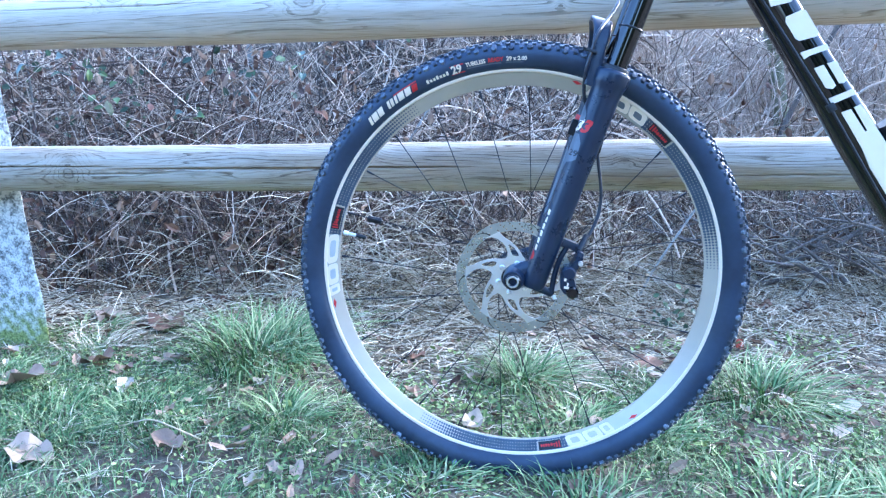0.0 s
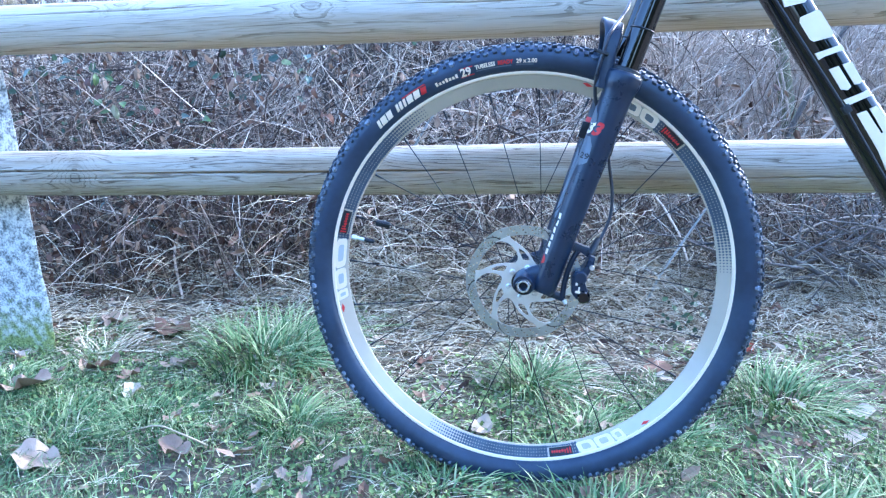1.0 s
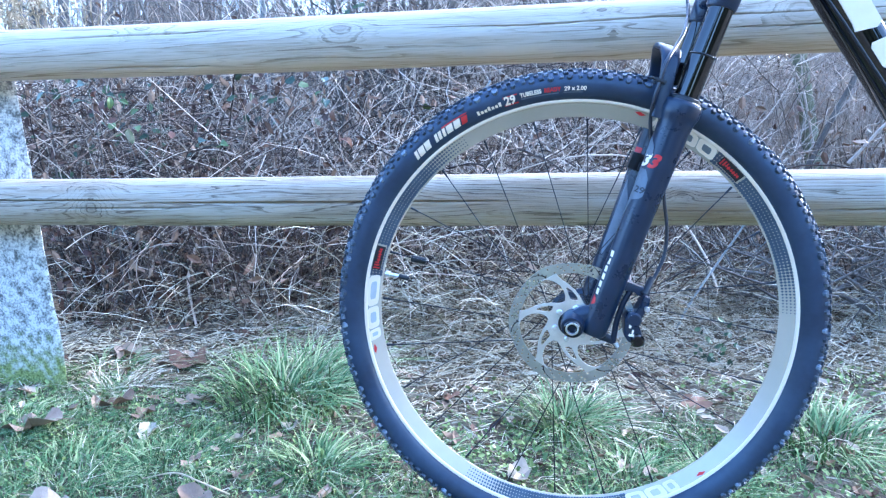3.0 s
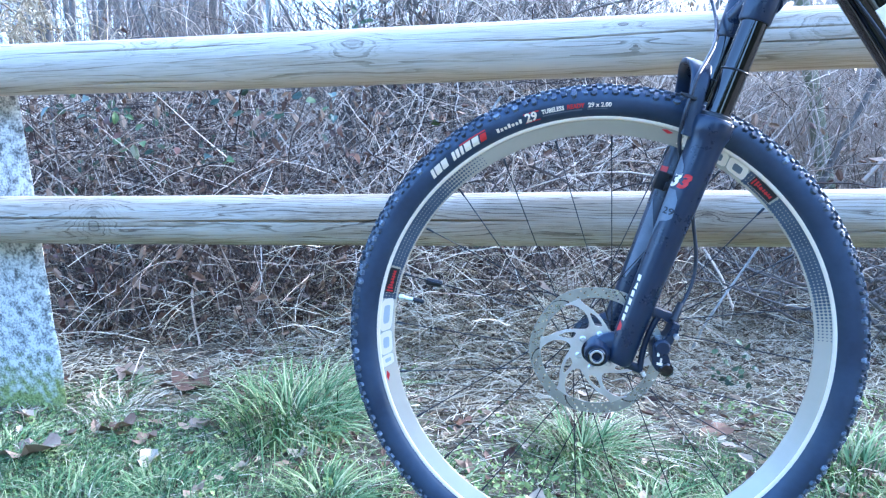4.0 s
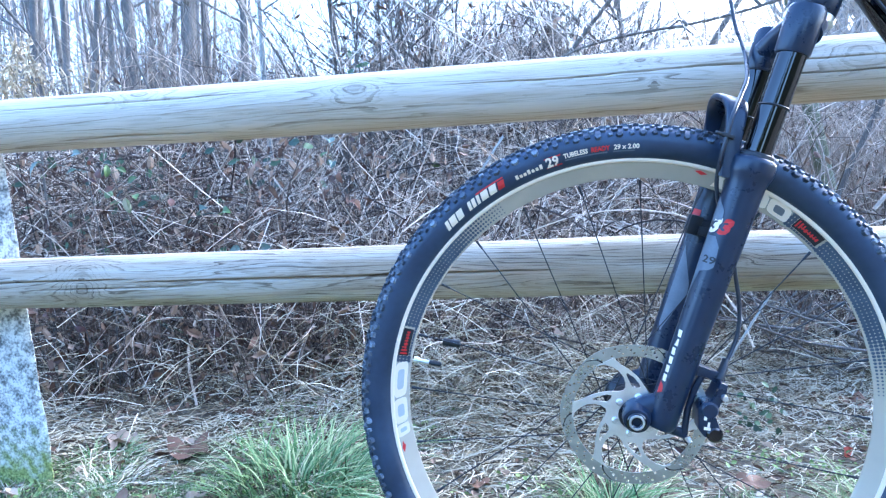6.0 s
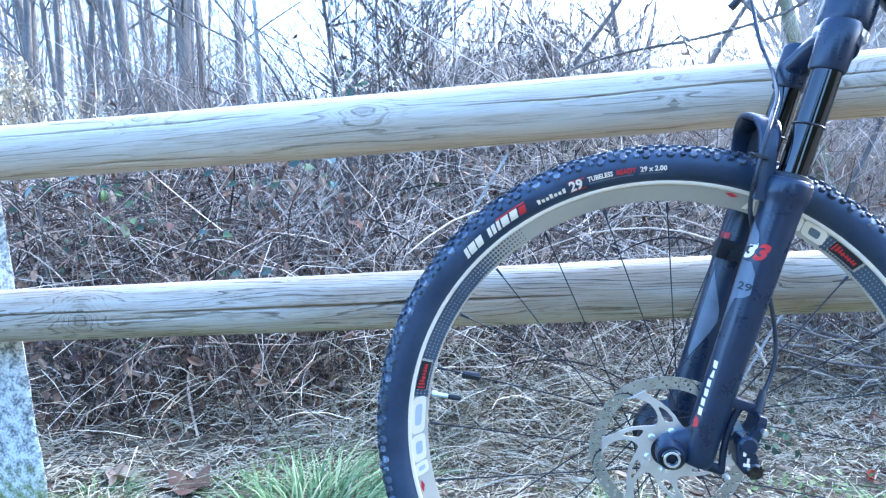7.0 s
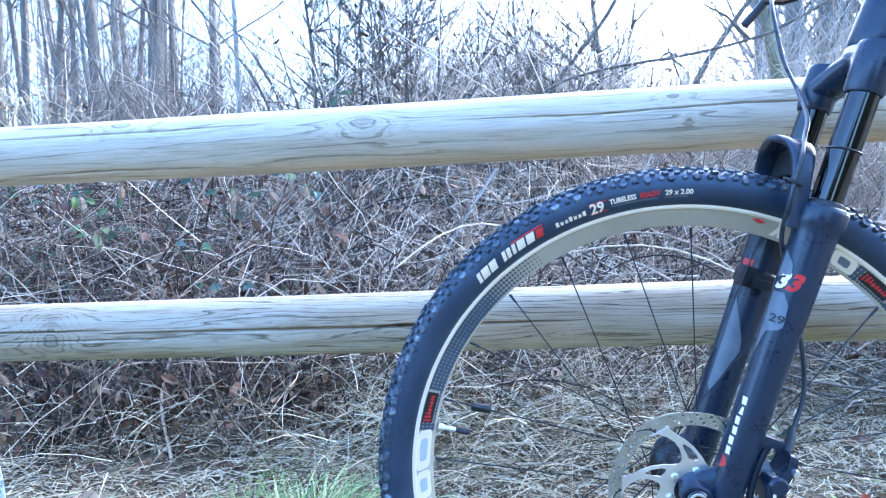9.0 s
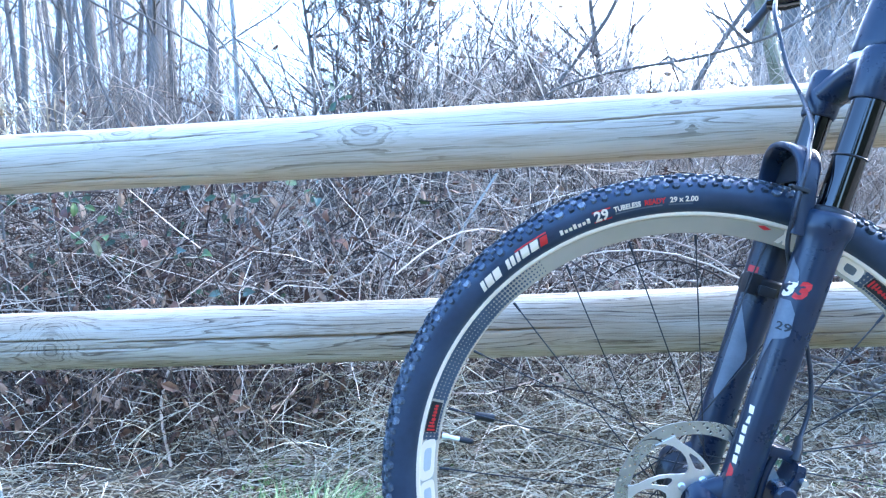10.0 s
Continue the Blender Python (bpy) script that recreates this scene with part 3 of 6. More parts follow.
    # moulded line and printed writing on the sidewall
    arc_word("size_print", "29", 0.0165, 108.3, 0.3348, M_WHITE, tyre, "white wheel size print", lift=0.0022)
    v, f = [], []
    arc_patch(v, f, 0.3336, 0.3352, 108.5, 104.9, on_tyre, 0.0004, 4)
    arc_patch(v, f, 0.3452, 0.3468, 108.5, 104.9, on_tyre, 0.0004, 4)
    finish("size_outline", v, f, M_RED, tyre, "red backing of the wheel size print")
    arc_word("word_print", "TUBELESS", 0.0083, 104.3, 0.3395, M_WHITE, tyre, "white print", squeeze=0.87)
    arc_word("word_print", "READY", 0.0083, 98.4, 0.3395, M_RED, tyre, "red print", squeeze=0.9)
    arc_word("word_print", "29 x 2.00", 0.0083, 93.6, 0.3395, M_WHITE, tyre, "white print")
    v, f = [], []
    for a0, a1, r0 in ((104.2, 95.0, 0.3362), (93.8, 89.2, 0.3362)):
        arc_patch(v, f, r0, r0 + 0.0016, a0, a1, on_tyre, 0.0004, 8)
    finish("small_print", v, f, M_GREY, tyre, "line of fine grey print")
    # maker's and model's marks as plain slabs
    v, f = [], []
    for a0, a1, w in ((134.9, 134.0, 1), (133.7, 131.9, 1), (131.6, 129.9, 1)):
        slant_patch(v, f, 0.3355, 0.3472, a0, a1, 0.7)
    finish("maker_mark", v, f, M_WHITE, tyre, "white slanted slabs")
    v, f = [], []
    for a0, a1 in ((128.2, 127.4), (127.1, 126.2), (125.8, 125.0), (124.6, 122.8), (122.4, 120.6)):
        slant_patch(v, f, 0.3358, 0.347, a0, a1, 0.6)
    finish("model_mark", v, f, M_WHITE, tyre, "white slabs")
    v, f = [], []
    slant_patch(v, f, 0.336, 0.346, 120.2, 118.6, 0.6)
    arc_patch(v, f, 0.3475, 0.3492, 125.0, 118.0, on_tyre, 0.0004, 8)
    finish("model_mark", v, f, M_RED, tyre, "red slab and line")
    v, f = [], []
    for i in range(7):
        arc_patch(v, f, 0.3362, 0.3402 if i % 3 else 0.342, 115.6 - i * 0.95, 114.95 - i * 0.95, on_tyre, 0.0004, 1)
    finish("small_print", v, f, M_WHITE, tyre, "short white bars of print")
    return tyre


def make_rim():
    prof = [(0.3285, -0.0105), (0.3285, -0.012), (0.3255, -0.0124), (0.325, -0.0118), (0.3035, -0.0016), (0.3028, -0.0008), (0.3026, 0.0), (0.3028, 0.0008), (0.3035, 0.0016), (0.325, 0.0118), (0.3255, 0.0124), (0.3285, 0.012), (0.3285, 0.0105)]
    bm = bmesh.new()
    lathe(bm, prof, 192, closed=True)
    rim = part("rim", bm, M_RIM, bike, "white-painted rim with grey dot print", sharp=40)
    bm = bmesh.new()
    lathe(bm, [(0.3226, -0.0108), (0.3229, -0.0124), (0.325, -0.0136), (0.3288, -0.0138), (0.3295, -0.0122)], 192)
    part("rim_edge", bm, M_WHITE, rim, "bright white rim edge", sharp=60)
    def dots(v, f, a, grow, lift=0.0004):
        """One column of round printed dots that nearly touch."""
        for j in range(4):
            r, base = 0.3072 + j * 0.0046, len(v)
            for k in range(8):
                b = math.pi * (k + 0.5) / 4
                q = 0.00256 * grow
                v.append(on_rim(r + q * math.sin(b), radians(a) + q * math.cos(b) / r, lift))
            f.append(tuple(base + k for k in range(8)))

    def frame_print(a0, a1, wide, lean, solid):
        """A rounded ring of white print round a grey field."""
        v, f = [], []
        outer, inner, n = [], [], 24
        for k in range(n):
            b = 2 * math.pi * k / n
            x, y = math.cos(b), math.sin(b)
            x, y = math.copysign(abs(x) ** 0.45, x), math.copysign(abs(y) ** 0.45, y)
            am, ah = (a0 + a1) / 2, (a1 - a0) / 2
            for lst, kx, ky in ((outer, 1.0, 1.0), (inner, 1 - wide / ah, 0.5)):
                lst.append((am + ah * kx * x + lean * y * ky, 0.3147 + 0.0086 * ky * y))
        v = [on_rim(r, radians(a), 0.0004) for a, r in outer] + [on_rim(r, radians(a), 0.0004) for a, r in inner]
        f = [(k, (k + 1) % n, n + (k + 1) % n, n + k) for k in range(n)]
        ring = finish("white_ring", v, f, M_WHITE, rim, "white ring of print", smooth=False)
        # the field's tone carries the light that falls on that side of the rim
        if solid:
            finish("grey_field", v[n:], [tuple(range(n))], M_DECAL_SHADED if a0 < 100 else M_DECAL_LIT, rim, "grey field within white print", smooth=False)
        return ring

    layouts = {
        164.9: ((5.3, 14.6, 2.0), (14.9, 21.4, 1.7), (21.7, 24.8, 1.0)),
        46.4: ((5.3, 10.9, 1.5), (11.1, 16.6, 1.5), (16.9, 20.4, 1.0)),
        283.0: ((5.3, 10.9, 1.5), (11.1, 16.6, 1.5), (16.9, 20.4, 1.0)),
    }
    for box_at, marks in layouts.items():
        # dots that fade out away from the box
        v, f = [], []
        for i in range(46):
            dots(v, f, box_at - 4.6 - 0.85 * i, 1.1 if i < 26 else 1.1 - (i - 26) / 25)
        for a in (4.1, 4.95):
            dots(v, f, box_at + a, 1.06)
        for i in range(11):
            for r in (0.3068, 0.3236):
                a = box_at - 3.8 + 0.76 * i
                arc_patch(v, f, r - 0.0014, r + 0.0012, a - 0.32, a + 0.32, lift=0.0004)
        finish("dot_print", v, f, M_DOT, rim, "grey printed dots", smooth=False)
        v, f = [], []
        arc_patch(v, f, 0.3085, 0.3218, box_at - 3.6, box_at + 3.6, lift=0.0007, n=6)
        finish("dark_patch", v, f, M_PLASTIC, rim, "black sticker")
        v, f = [], []
        for i, (a, w, r0, r1) in enumerate(((-2.9, 0.5, 0.3125, 0.3165), (-2.1, 0.35, 0.3125, 0.317), (-1.4, 0.5, 0.3122, 0.3165), (-0.55, 0.4, 0.3125, 0.317), (0.25, 0.6, 0.312, 0.3165), (1.2, 0.35, 0.3125, 0.3185), (1.9, 0.5, 0.3115, 0.319))):
            arc_patch(v, f, r0, r1, box_at + a, box_at + a + w, lift=0.0011)
        arc_patch(v, f, 0.3135, 0.3147, box_at - 2.9, box_at + 2.4, lift=0.00115, n=4)
        arc_patch(v, f, 0.3105, 0.3195, box_at + 2.75, box_at + 3.2, lift=0.0011)
        finish("red_mark", v, f, M_RED, rim, "red bars of print", smooth=False)
        # the bottom print has no field, as if washed out by light
        for a0, a1, w in marks:
            frame_print(box_at + a0, box_at + a1, w, 0.5, box_at < 200)
        # two leaning white slabs and a small red spot end the print
        v, f = [], []
        for lean, at in ((1.0, 21.6), (-1.6, 23.4)):
            if box_at > 100:
                break
            base = len(v)
            for r, k in ((0.3065, 0.0), (0.3232, 1.0)):
                for w in (0.0, 1.1):
                    v.append(on_rim(r, radians(box_at + at + lean * k + w), 0.0005))
            f.append((base, base + 1, base + 3, base + 2))
        if v:
            finish("white_bar", v, f, M_WHITE, rim, "leaning white bars of print", smooth=False)
        v = [on_rim(0.3185 + dr, radians(box_at + 27.6 + da), 0.0006) for dr, da in ((0.0, -1.5), (0.0026, 0.2), (0.001, 1.5), (-0.0026, -0.2))]
        finish("red_spot", v, [(0, 1, 2, 3)], M_RED, rim, "small red spot")
    return rim


def make_spokes():
    for k in range(24):
        a = radians(207.3 + 15 * k)
        sgn = 1 if k % 4 in (0, 1) else -1
        v = -0.024 if k % 2 else 0.027
        end = Vector((0.3005 * math.cos(a), 0.002 if v > 0 else -0.002, 0.3005 * math.sin(a)))
        b = a + sgn * -1.15
        root = Vector((0.031 * math.cos(b), v, 0.031 * math.sin(b)))
        bm = bmesh.new()
        tube(bm, [root, root.lerp(end, 0.5), end], [0.0009, 0.00075, 0.0009], 6)
        tip = end.lerp(root, 0.045)
        tube(bm, [end, tip], [0.0019, 0.0015], 6)
        part("spoke", bm, M_PLASTIC, bike)
    # valve with its cap, and the small black cylinder clipped to a spoke
    a = radians(169.3)
    d = Vector((math.cos(a), 0, math.sin(a)))
    bm = bmesh.new()
    tube(bm, [d * 0.3, d * 0.293, d * 0.2925, d * 0.276], [0.0045, 0.0045, 0.003, 0.003], 10)
    valve = part("valve", bm, M_STEEL, bike, "bright metal valve stem")
    bm = bmesh.new()
    tube(bm, [d * 0.278, d * 0.272, d * 0.262, d * 0.26], [0.0032, 0.0038, 0.0034, 0.0015], 10)
    part("valve_cap", bm, M_PLASTIC, valve, "black valve cap")
    bm = bmesh.new()
    c = Vector((-0.241, 0.003, 0.079))
    e = Vector((0.98, 0.06, -0.17)).normalized()
    tube(bm, [c - e * 0.0125, c - e * 0.011, c + e * 0.011, c + e * 0.0125], [0.004, 0.0055, 0.0055, 0.004], 12)
    part("spoke_magnet", bm, M_PLASTIC, bike, "black cylinder on a spoke")


def make_hub():
    bm = bmesh.new()
    lathe(bm, [(0.0, -0.05), (0.019, -0.05), (0.021, -0.046), (0.021, -0.04), (0.03, -0.036), (0.033, -0.03), (0.033, -0.021), (0.024, -0.017), (0.0165, -0.008), (0.0165, 0.008), (0.024, 0.02), (0.031, 0.024), (0.031, 0.031), (0.02, 0.037), (0.018, 0.05), (0.0, 0.05)], 40)
    hub = part("hub", bm, M_HUB, bike, "black hub shell")
    for i in range(6):
        a = i * math.pi / 3 + 0.3
        bm = bmesh.new()
        c = Vector((0.0245 * math.cos(a), -0.046, 0.0245 * math.sin(a)))
        tube(bm, [c, c + Vector((0, -0.0035, 0)), c + Vector((0, -0.006, 0))], [0.0048, 0.0048, 0.003], 10, up=(1, 0, 0))
        part("rotor_bolt", bm, M_STEEL, hub, "steel bolt")
    bm = bmesh.new()
    lathe(bm, [(0.0, -0.07), (0.0052, -0.07), (0.0052, -0.0765), (0.0062, -0.0775), (0.0108, -0.0775), (0.0122, -0.076), (0.0128, -0.05), (0.0, -0.05)], 32)
    cap = part("axle_cap", bm, M_GLOSS, bike, "black axle end")
    bm = bmesh.new()
    lathe(bm, [(0.0068, -0.0774), (0.0073, -0.0782), (0.0093, -0.0782), (0.0098, -0.0774)], 32)
    part("axle_ring", bm, M_STEEL, cap, "bright ring")


def flat_shape(name, outlines, thick, material, parent, label, v):
    """A sheet with real holes, cut from closed outlines in the wheel's plane."""
    cu = bpy.data.curves.new(name, "CURVE")
    cu.dimensions, cu.fill_mode, cu.extrude, cu.bevel_depth = "2D", "BOTH", thick / 2, 0.0
    for pts in outlines:
        sp = cu.splines.new("POLY")
        sp.points.add(len(pts) - 1)
        for q, (x, y) in zip(sp.points, pts):
            q.co = (x, y, 0, 1)
        sp.use_cyclic_u = True
    tmp = new("tmp_sheet", cu)
    dg = bpy.context.evaluated_depsgraph_get()
    src = tmp.evaluated_get(dg).to_mesh()
    vs = [(p.co.x, v + p.co.z, p.co.y) for p in src.vertices]
    fs = [tuple(p.vertices) for p in src.polygons]
    tmp.evaluated_get(dg).to_mesh_clear()
    bpy.data.objects.remove(tmp)
    bpy.data.curves.remove(cu)
    # join the rims of the faces and the edges of the sheet
    index, joined, where = {}, [], []
    for q in vs:
        key = (round(q[0], 6), round(q[1], 6), round(q[2], 6))
        if key not in index:
            index[key] = len(joined)
            joined.append(q)
        where.append(index[key])
    vs, fs = joined, [tuple(where[i] for i in f) for f in fs]
    return finish(name, vs, fs, material, parent, label, smooth=False)


def circle(cx, cy, r, n=8, ph=0.0):
    return [(cx + r * math.cos(ph + 2 * math.pi * i / n), cy + r * math.sin(ph + 2 * math.pi * i / n)) for i in range(n)]


def make_rotor():
    outer = [((0.092 + 0.0009 * math.cos(6 * (2 * math.pi * i / 180))) * math.cos(2 * math.pi * i / 180), (0.092 + 0.0009 * math.cos(6 * (2 * math.pi * i / 180))) * math.sin(2 * math.pi * i / 180)) for i in range(180)]
    inner = circle(0, 0, 0.0765, 120)
    holes = []
    for i in range(36):
        a = 2 * math.pi * i / 36 + 0.04
        for j, r in enumerate((0.0802, 0.0842, 0.0882)):
            b = a + (j - 1) * 0.05
            if i % 6 == 5 and j == 1:
                continue
            holes.append(circle(r * math.cos(b), r * math.sin(b), 0.00165, 7))
    rotor = flat_shape("brake_rotor", [outer, inner] + holes, 0.0018, M_TRACK, bike, "steel disc brake rotor with drilled track", -0.0475)
    # six dark curved wear slots
    for i in range(6):
        a = i * math.pi / 3 + 1.05
        line_in, line_out = [], []
        for k in range(7):
            t = k / 6
            b, r = a + 0.2 * t * t, 0.0772 + 0.014 * t
            line_in.append((r * math.cos(b - 0.014), r * math.sin(b - 0.014)))
            line_out.append((r * math.cos(b + 0.014), r * math.sin(b + 0.014)))
        flat_shape("wear_slot", [line_in + line_out[::-1]], 0.0022, M_PLASTIC, rotor, "dark curved wear slot", -0.0476)
    # spider: six swept arms, each with a small window near the hub
    def swept(points, a0):
        return [(r * math.cos(radians(a0 + da + (r - 0.03) * 760)), r * math.sin(radians(a0 + da + (r - 0.03) * 760))) for da, r in points]

    star, wins = [], [circle(0, 0, 0.0195, 40)]
    for i in range(6):
        a0 = 60 * i + 20
        star += swept([(-30, 0.0345), (-22, 0.0365), (-15, 0.043), (-10.5, 0.051), (-7, 0.06), (-5, 0.068), (-6.5, 0.0745), (-9, 0.0785), (9, 0.0785), (5, 0.0745), (4.2, 0.068), (5, 0.06), (8.5, 0.051), (14, 0.043), (22, 0.0365)], a0)
        wins.append(swept([(-8, 0.037), (0, 0.0355), (8, 0.037), (6.5, 0.044), (2, 0.054), (-1, 0.0555), (-4.5, 0.05), (-8, 0.042)], a0))
    flat_shape("spider", [star] + wins, 0.0022, M_STEEL, rotor, "polished steel spider arms", -0.0485)


make_tyre()
make_rim()
make_spokes()
make_hub()
make_rotor()

# fork: sliding legs, stanchions, arch and crown
LEG_DIR = Vector((0.3112, 0, 0.9503))
LEG_FWD = Vector((-0.9503, 0, 0.3112))


def leg_point(s, v, fwd=0.0):
    return Vector((0.0334, v, 0)) + LEG_DIR * s + LEG_FWD * fwd


def on_leg(s, phi, r, v, lift=0.0004):
    """A point on a leg's round surface: phi 0 faces the viewer's side, 90 the front."""
    p = leg_point(s, v)
    return p + (LEG_FWD * math.sin(radians(phi)) + Vector((0, -1, 0)) * math.cos(radians(phi))) * (r + lift)


def leg_radius(s):
    pts = [(-0.03, 0.0175), (0.0, 0.0195), (0.12, 0.0198), (0.22, 0.0215), (0.29, 0.0235), (0.31, 0.0245), (0.34, 0.026)]
    for (s0, r0), (s1, r1) in zip(pts, pts[1:]):
        if s <= s1:
            return r0 + (r1 - r0) * (s - s0) / (s1 - s0)
    return 0.026


def leg_sticker(name, outline, v, material, parent, label="", lift=0.0005):
    """A sticker on a leg; its outline is given as (along, angle round the leg)."""
    s0, s1 = min(p[0] for p in outline), max(p[0] for p in outline)
    vs, fs = [], []
    rows = max(2, int((s1 - s0) / 0.004))

    def span(s):
        hits = []
        for (a, b), (c, d) in zip(outline, outline[1:] + outline[:1]):
            if (a <= s < c) or (c <= s < a):
                hits.append(b + (d - b) * (s - a) / (c - a))
        return (min(hits), max(hits)) if len(hits) >= 2 else None

    prev = None
    for i in range(rows + 1):
        s = s0 + 1e-5 + (s1 - s0 - 2e-5) * i / rows
        sp = span(s)
        if sp is None:
            continue
        row = []
        for k in range(5):
            phi = sp[0] + (sp[1] - sp[0]) * k / 4
            row.append(len(vs))
            vs.append(tuple(on_leg(s, phi, leg_radius(s), v, lift)))
        if prev:
            for k in range(4):
                fs.append((prev[k], prev[k + 1], row[k + 1], row[k]))
        prev = row
    if fs:
        finish(name, vs, fs, material, parent, label)


def leg_word(name, body, size, s, phi, v, material, parent, across=True, stretch=1.0, bold=0.02, slant=0.0):
    """A word wrapped on a leg, reading up along it, or across it."""
    pts, faces = text_shape(body, size, bold)
    out = []
    for p in pts:
        p.x += slant * p.y
        if across:
            q = on_leg(s + p.y, phi - math.degrees(p.x * stretch / leg_radius(s)), leg_radius(s), v, 0.0009)
        else:
            q = on_leg(s + p.x * stretch, phi + math.degrees(p.y / leg_radius(s)), leg_radius(s), v, 0.0007)
        out.append(tuple(q))
    finish(name, out, faces, material, parent, smooth=False)


def make_fork():
    for v in (-0.0555, 0.0595):
        near = v < 0
        wide = 1.0 if near else 1.09
        bm = bmesh.new()
        ss = [-0.012, -0.008, 0.0, 0.06, 0.12, 0.18, 0.22, 0.26, 0.29, 0.304, 0.311, 0.316, 0.32, 0.331, 0.335, 0.337]
        rr = [0.0165, 0.0188, 0.0195, 0.0196, 0.0198, 0.0205, 0.0215, 0.0222, 0.0226, 0.0232, 0.0244, 0.0262, 0.0269, 0.0269, 0.026, 0.0235]
        tube(bm, [leg_point(s, v) for s in ss], [r * wide for r in rr], 40)
        leg = part("fork_leg", bm, M_BLACK, bike, "matt black sliding fork leg", sharp=50)
        bm = bmesh.new()
        tube(bm, [leg_point(s, v) for s in (0.335, 0.3415, 0.3435)], [0.0222, 0.0212, 0.0168], 32)
        part("wiper_seal", bm, M_PLASTIC, leg, "black rubber seal")
        # foot that carries the axle
        bm = bmesh.new()
        vv = v * 1.02
        tube(bm, [Vector((0.0, vv - 0.016, 0.0)), Vector((0.001, vv - 0.01, 0.001)), Vector((0.004, vv + 0.012, 0.004))], [0.0158, 0.0172, 0.0205], 28, up=(1, 0, 0))
        part("axle_foot", bm, M_BLACK, leg, bevel=0.0015)
        bm = bmesh.new()
        tube(bm, [Vector((0.003, v, 0.004)), Vector((0.016, v, 0.012)), leg_point(0.02, v)], [0.0165, 0.0165, 0.018], 20, flat=(0.62, 1.0))
        part("foot_web", bm, M_BLACK, leg)
        bm = bmesh.new()
        tube(bm, [leg_point(s, v, -0.0005) for s in (0.32, 0.4, 0.487)], 0.0163, 40)
        st = part("stanchion", bm, M_GLOSS, bike, "gloss black stanchion tube")
        bm = bmesh.new()
        tube(bm, [leg_point(s, v, -0.0005) for s in (0.3985, 0.3998, 0.4012)], [0.0166, 0.0182, 0.0166], 32)
        part("travel_ring", bm, M_PLASTIC, st, "thin rubber travel ring")
        # crown clamp
        bm = bmesh.new()
        tube(bm, [leg_point(s, v) for s in (0.462, 0.465, 0.49, 0.512, 0.517)], [0.0185, 0.0198, 0.0208, 0.0216, 0.0195], 32)
        part("crown_clamp", bm, M_BLACK, bike, "matt black fork crown end", sharp=50)
        if near:
            leg_sticker("sticker", [(0.283, 80), (0.268, 46), (0.256, 44), (0.252, 84)], v, M_GREY, leg, "grey sticker")
            leg_sticker("sticker", [(0.236, 84), (0.236, 46), (0.224, 26), (0.2, 20), (0.194, 36), (0.199, 58), (0.16, 84), (0.13, 92), (0.135, 86)], v, M_GREY, leg, "grey sticker")
            for phi0, col in ((82, M_WHITE), (48, M_RED)):
                leg_word("number_print", "3", 0.026, 0.2405, phi0, v, col, leg, stretch=0.98, bold=0.05, slant=0.3)
            leg_word("number_print", "29", 0.0125, 0.203, 66, v, M_PLASTIC, leg, stretch=1.35)
            leg_sticker("mark", [(0.031, 66), (0.033, 46), (0.042, 47), (0.047, 66)], v, M_RED, leg, "red mark")
            for k, (lo, hi) in enumerate(((46, 63), (47, 65), (46, 64), (48, 65), (47, 55), (46, 65))):
                q = 0.0485 + 0.0116 * k
                leg_sticker("mark", [(q, lo + 15), (q, lo), (q + 0.0088, lo + 2), (q + 0.0088, hi + 1)], v, M_WHITE, leg, "white bar of print")
            # thin line up the front of the leg
            leg_sticker("mark", [(0.05, 84), (0.05, 81.5), (0.2, 81.5), (0.2, 84)], v, M_GREY, leg)
        else:
            bm = bmesh.new()
            tube(bm, [leg_point(q, v) for q in (0.234, 0.237, 0.251, 0.254)], [0.0242, 0.0262, 0.0264, 0.0246], 24)
            box(bm, Matrix.Translation(leg_point(0.243, v - 0.018, 0.02)) @ pose(0, 0, 0, 0, 18, 0), 0.016, 0.022, 0.026)
            box(bm, Matrix.Translation(leg_point(0.238, v - 0.03, 0.004)) @ pose(0, 0, 0, 0, 18, 0), 0.02, 0.014, 0.012)
            part("leg_clip", bm, M_PLASTIC, leg, "black clip band on the leg", bevel=0.001)
            leg_sticker("mark", [(0.257, 40), (0.257, 74), (0.265, 74), (0.265, 40)], v, M_RED, leg, "red mark", lift=0.0025)
            leg_sticker("sticker", [(0.215, 56), (0.165, 2), (0.15, -4), (0.09, 44), (0.1, 58)], v, M_GREY, leg, "grey sticker", lift=0.0025)
    # arch over the tyre, in front of the legs: a broad thin band
    half = [(-0.0565, 0.306, 0.022, 0.026), (-0.0568, 0.33, 0.028, 0.022), (-0.0555, 0.36, 0.033, 0.021), (-0.05, 0.383, 0.036, 0.025), (-0.037, 0.397, 0.039, 0.03), (-0.018, 0.403, 0.041, 0.034)]
    knots = half + [(0.0, 0.405, 0.0415, 0.035)] + [(-v, q, c, w) for v, q, c, w in reversed(half)]
    path = smooth_path([leg_point(q, v * 1.03, c) for v, q, c, w in knots], 5)
    widths = [p.x for p in smooth_path([(w, 0, 0) for _, _, _, w in knots], 5)]
    loops = []
    for i, p in enumerate(path):
        d = (path[min(i + 1, len(path) - 1)] - path[max(i - 1, 0)]).normalized()
        nrm = d.cross(LEG_FWD).normalized()
        th = 0.0042 + 0.002 * abs(2 * i / (len(path) - 1) - 1)
        lp = []
        for k in range(16):
            b = 2 * math.pi * k / 16
            x, y = math.cos(b), math.sin(b)
            x, y = math.copysign(abs(x) ** 0.5, x), math.copysign(abs(y) ** 0.5, y)
            lp.append(p + LEG_FWD * (x * widths[i] / 2) + nrm * (y * th))
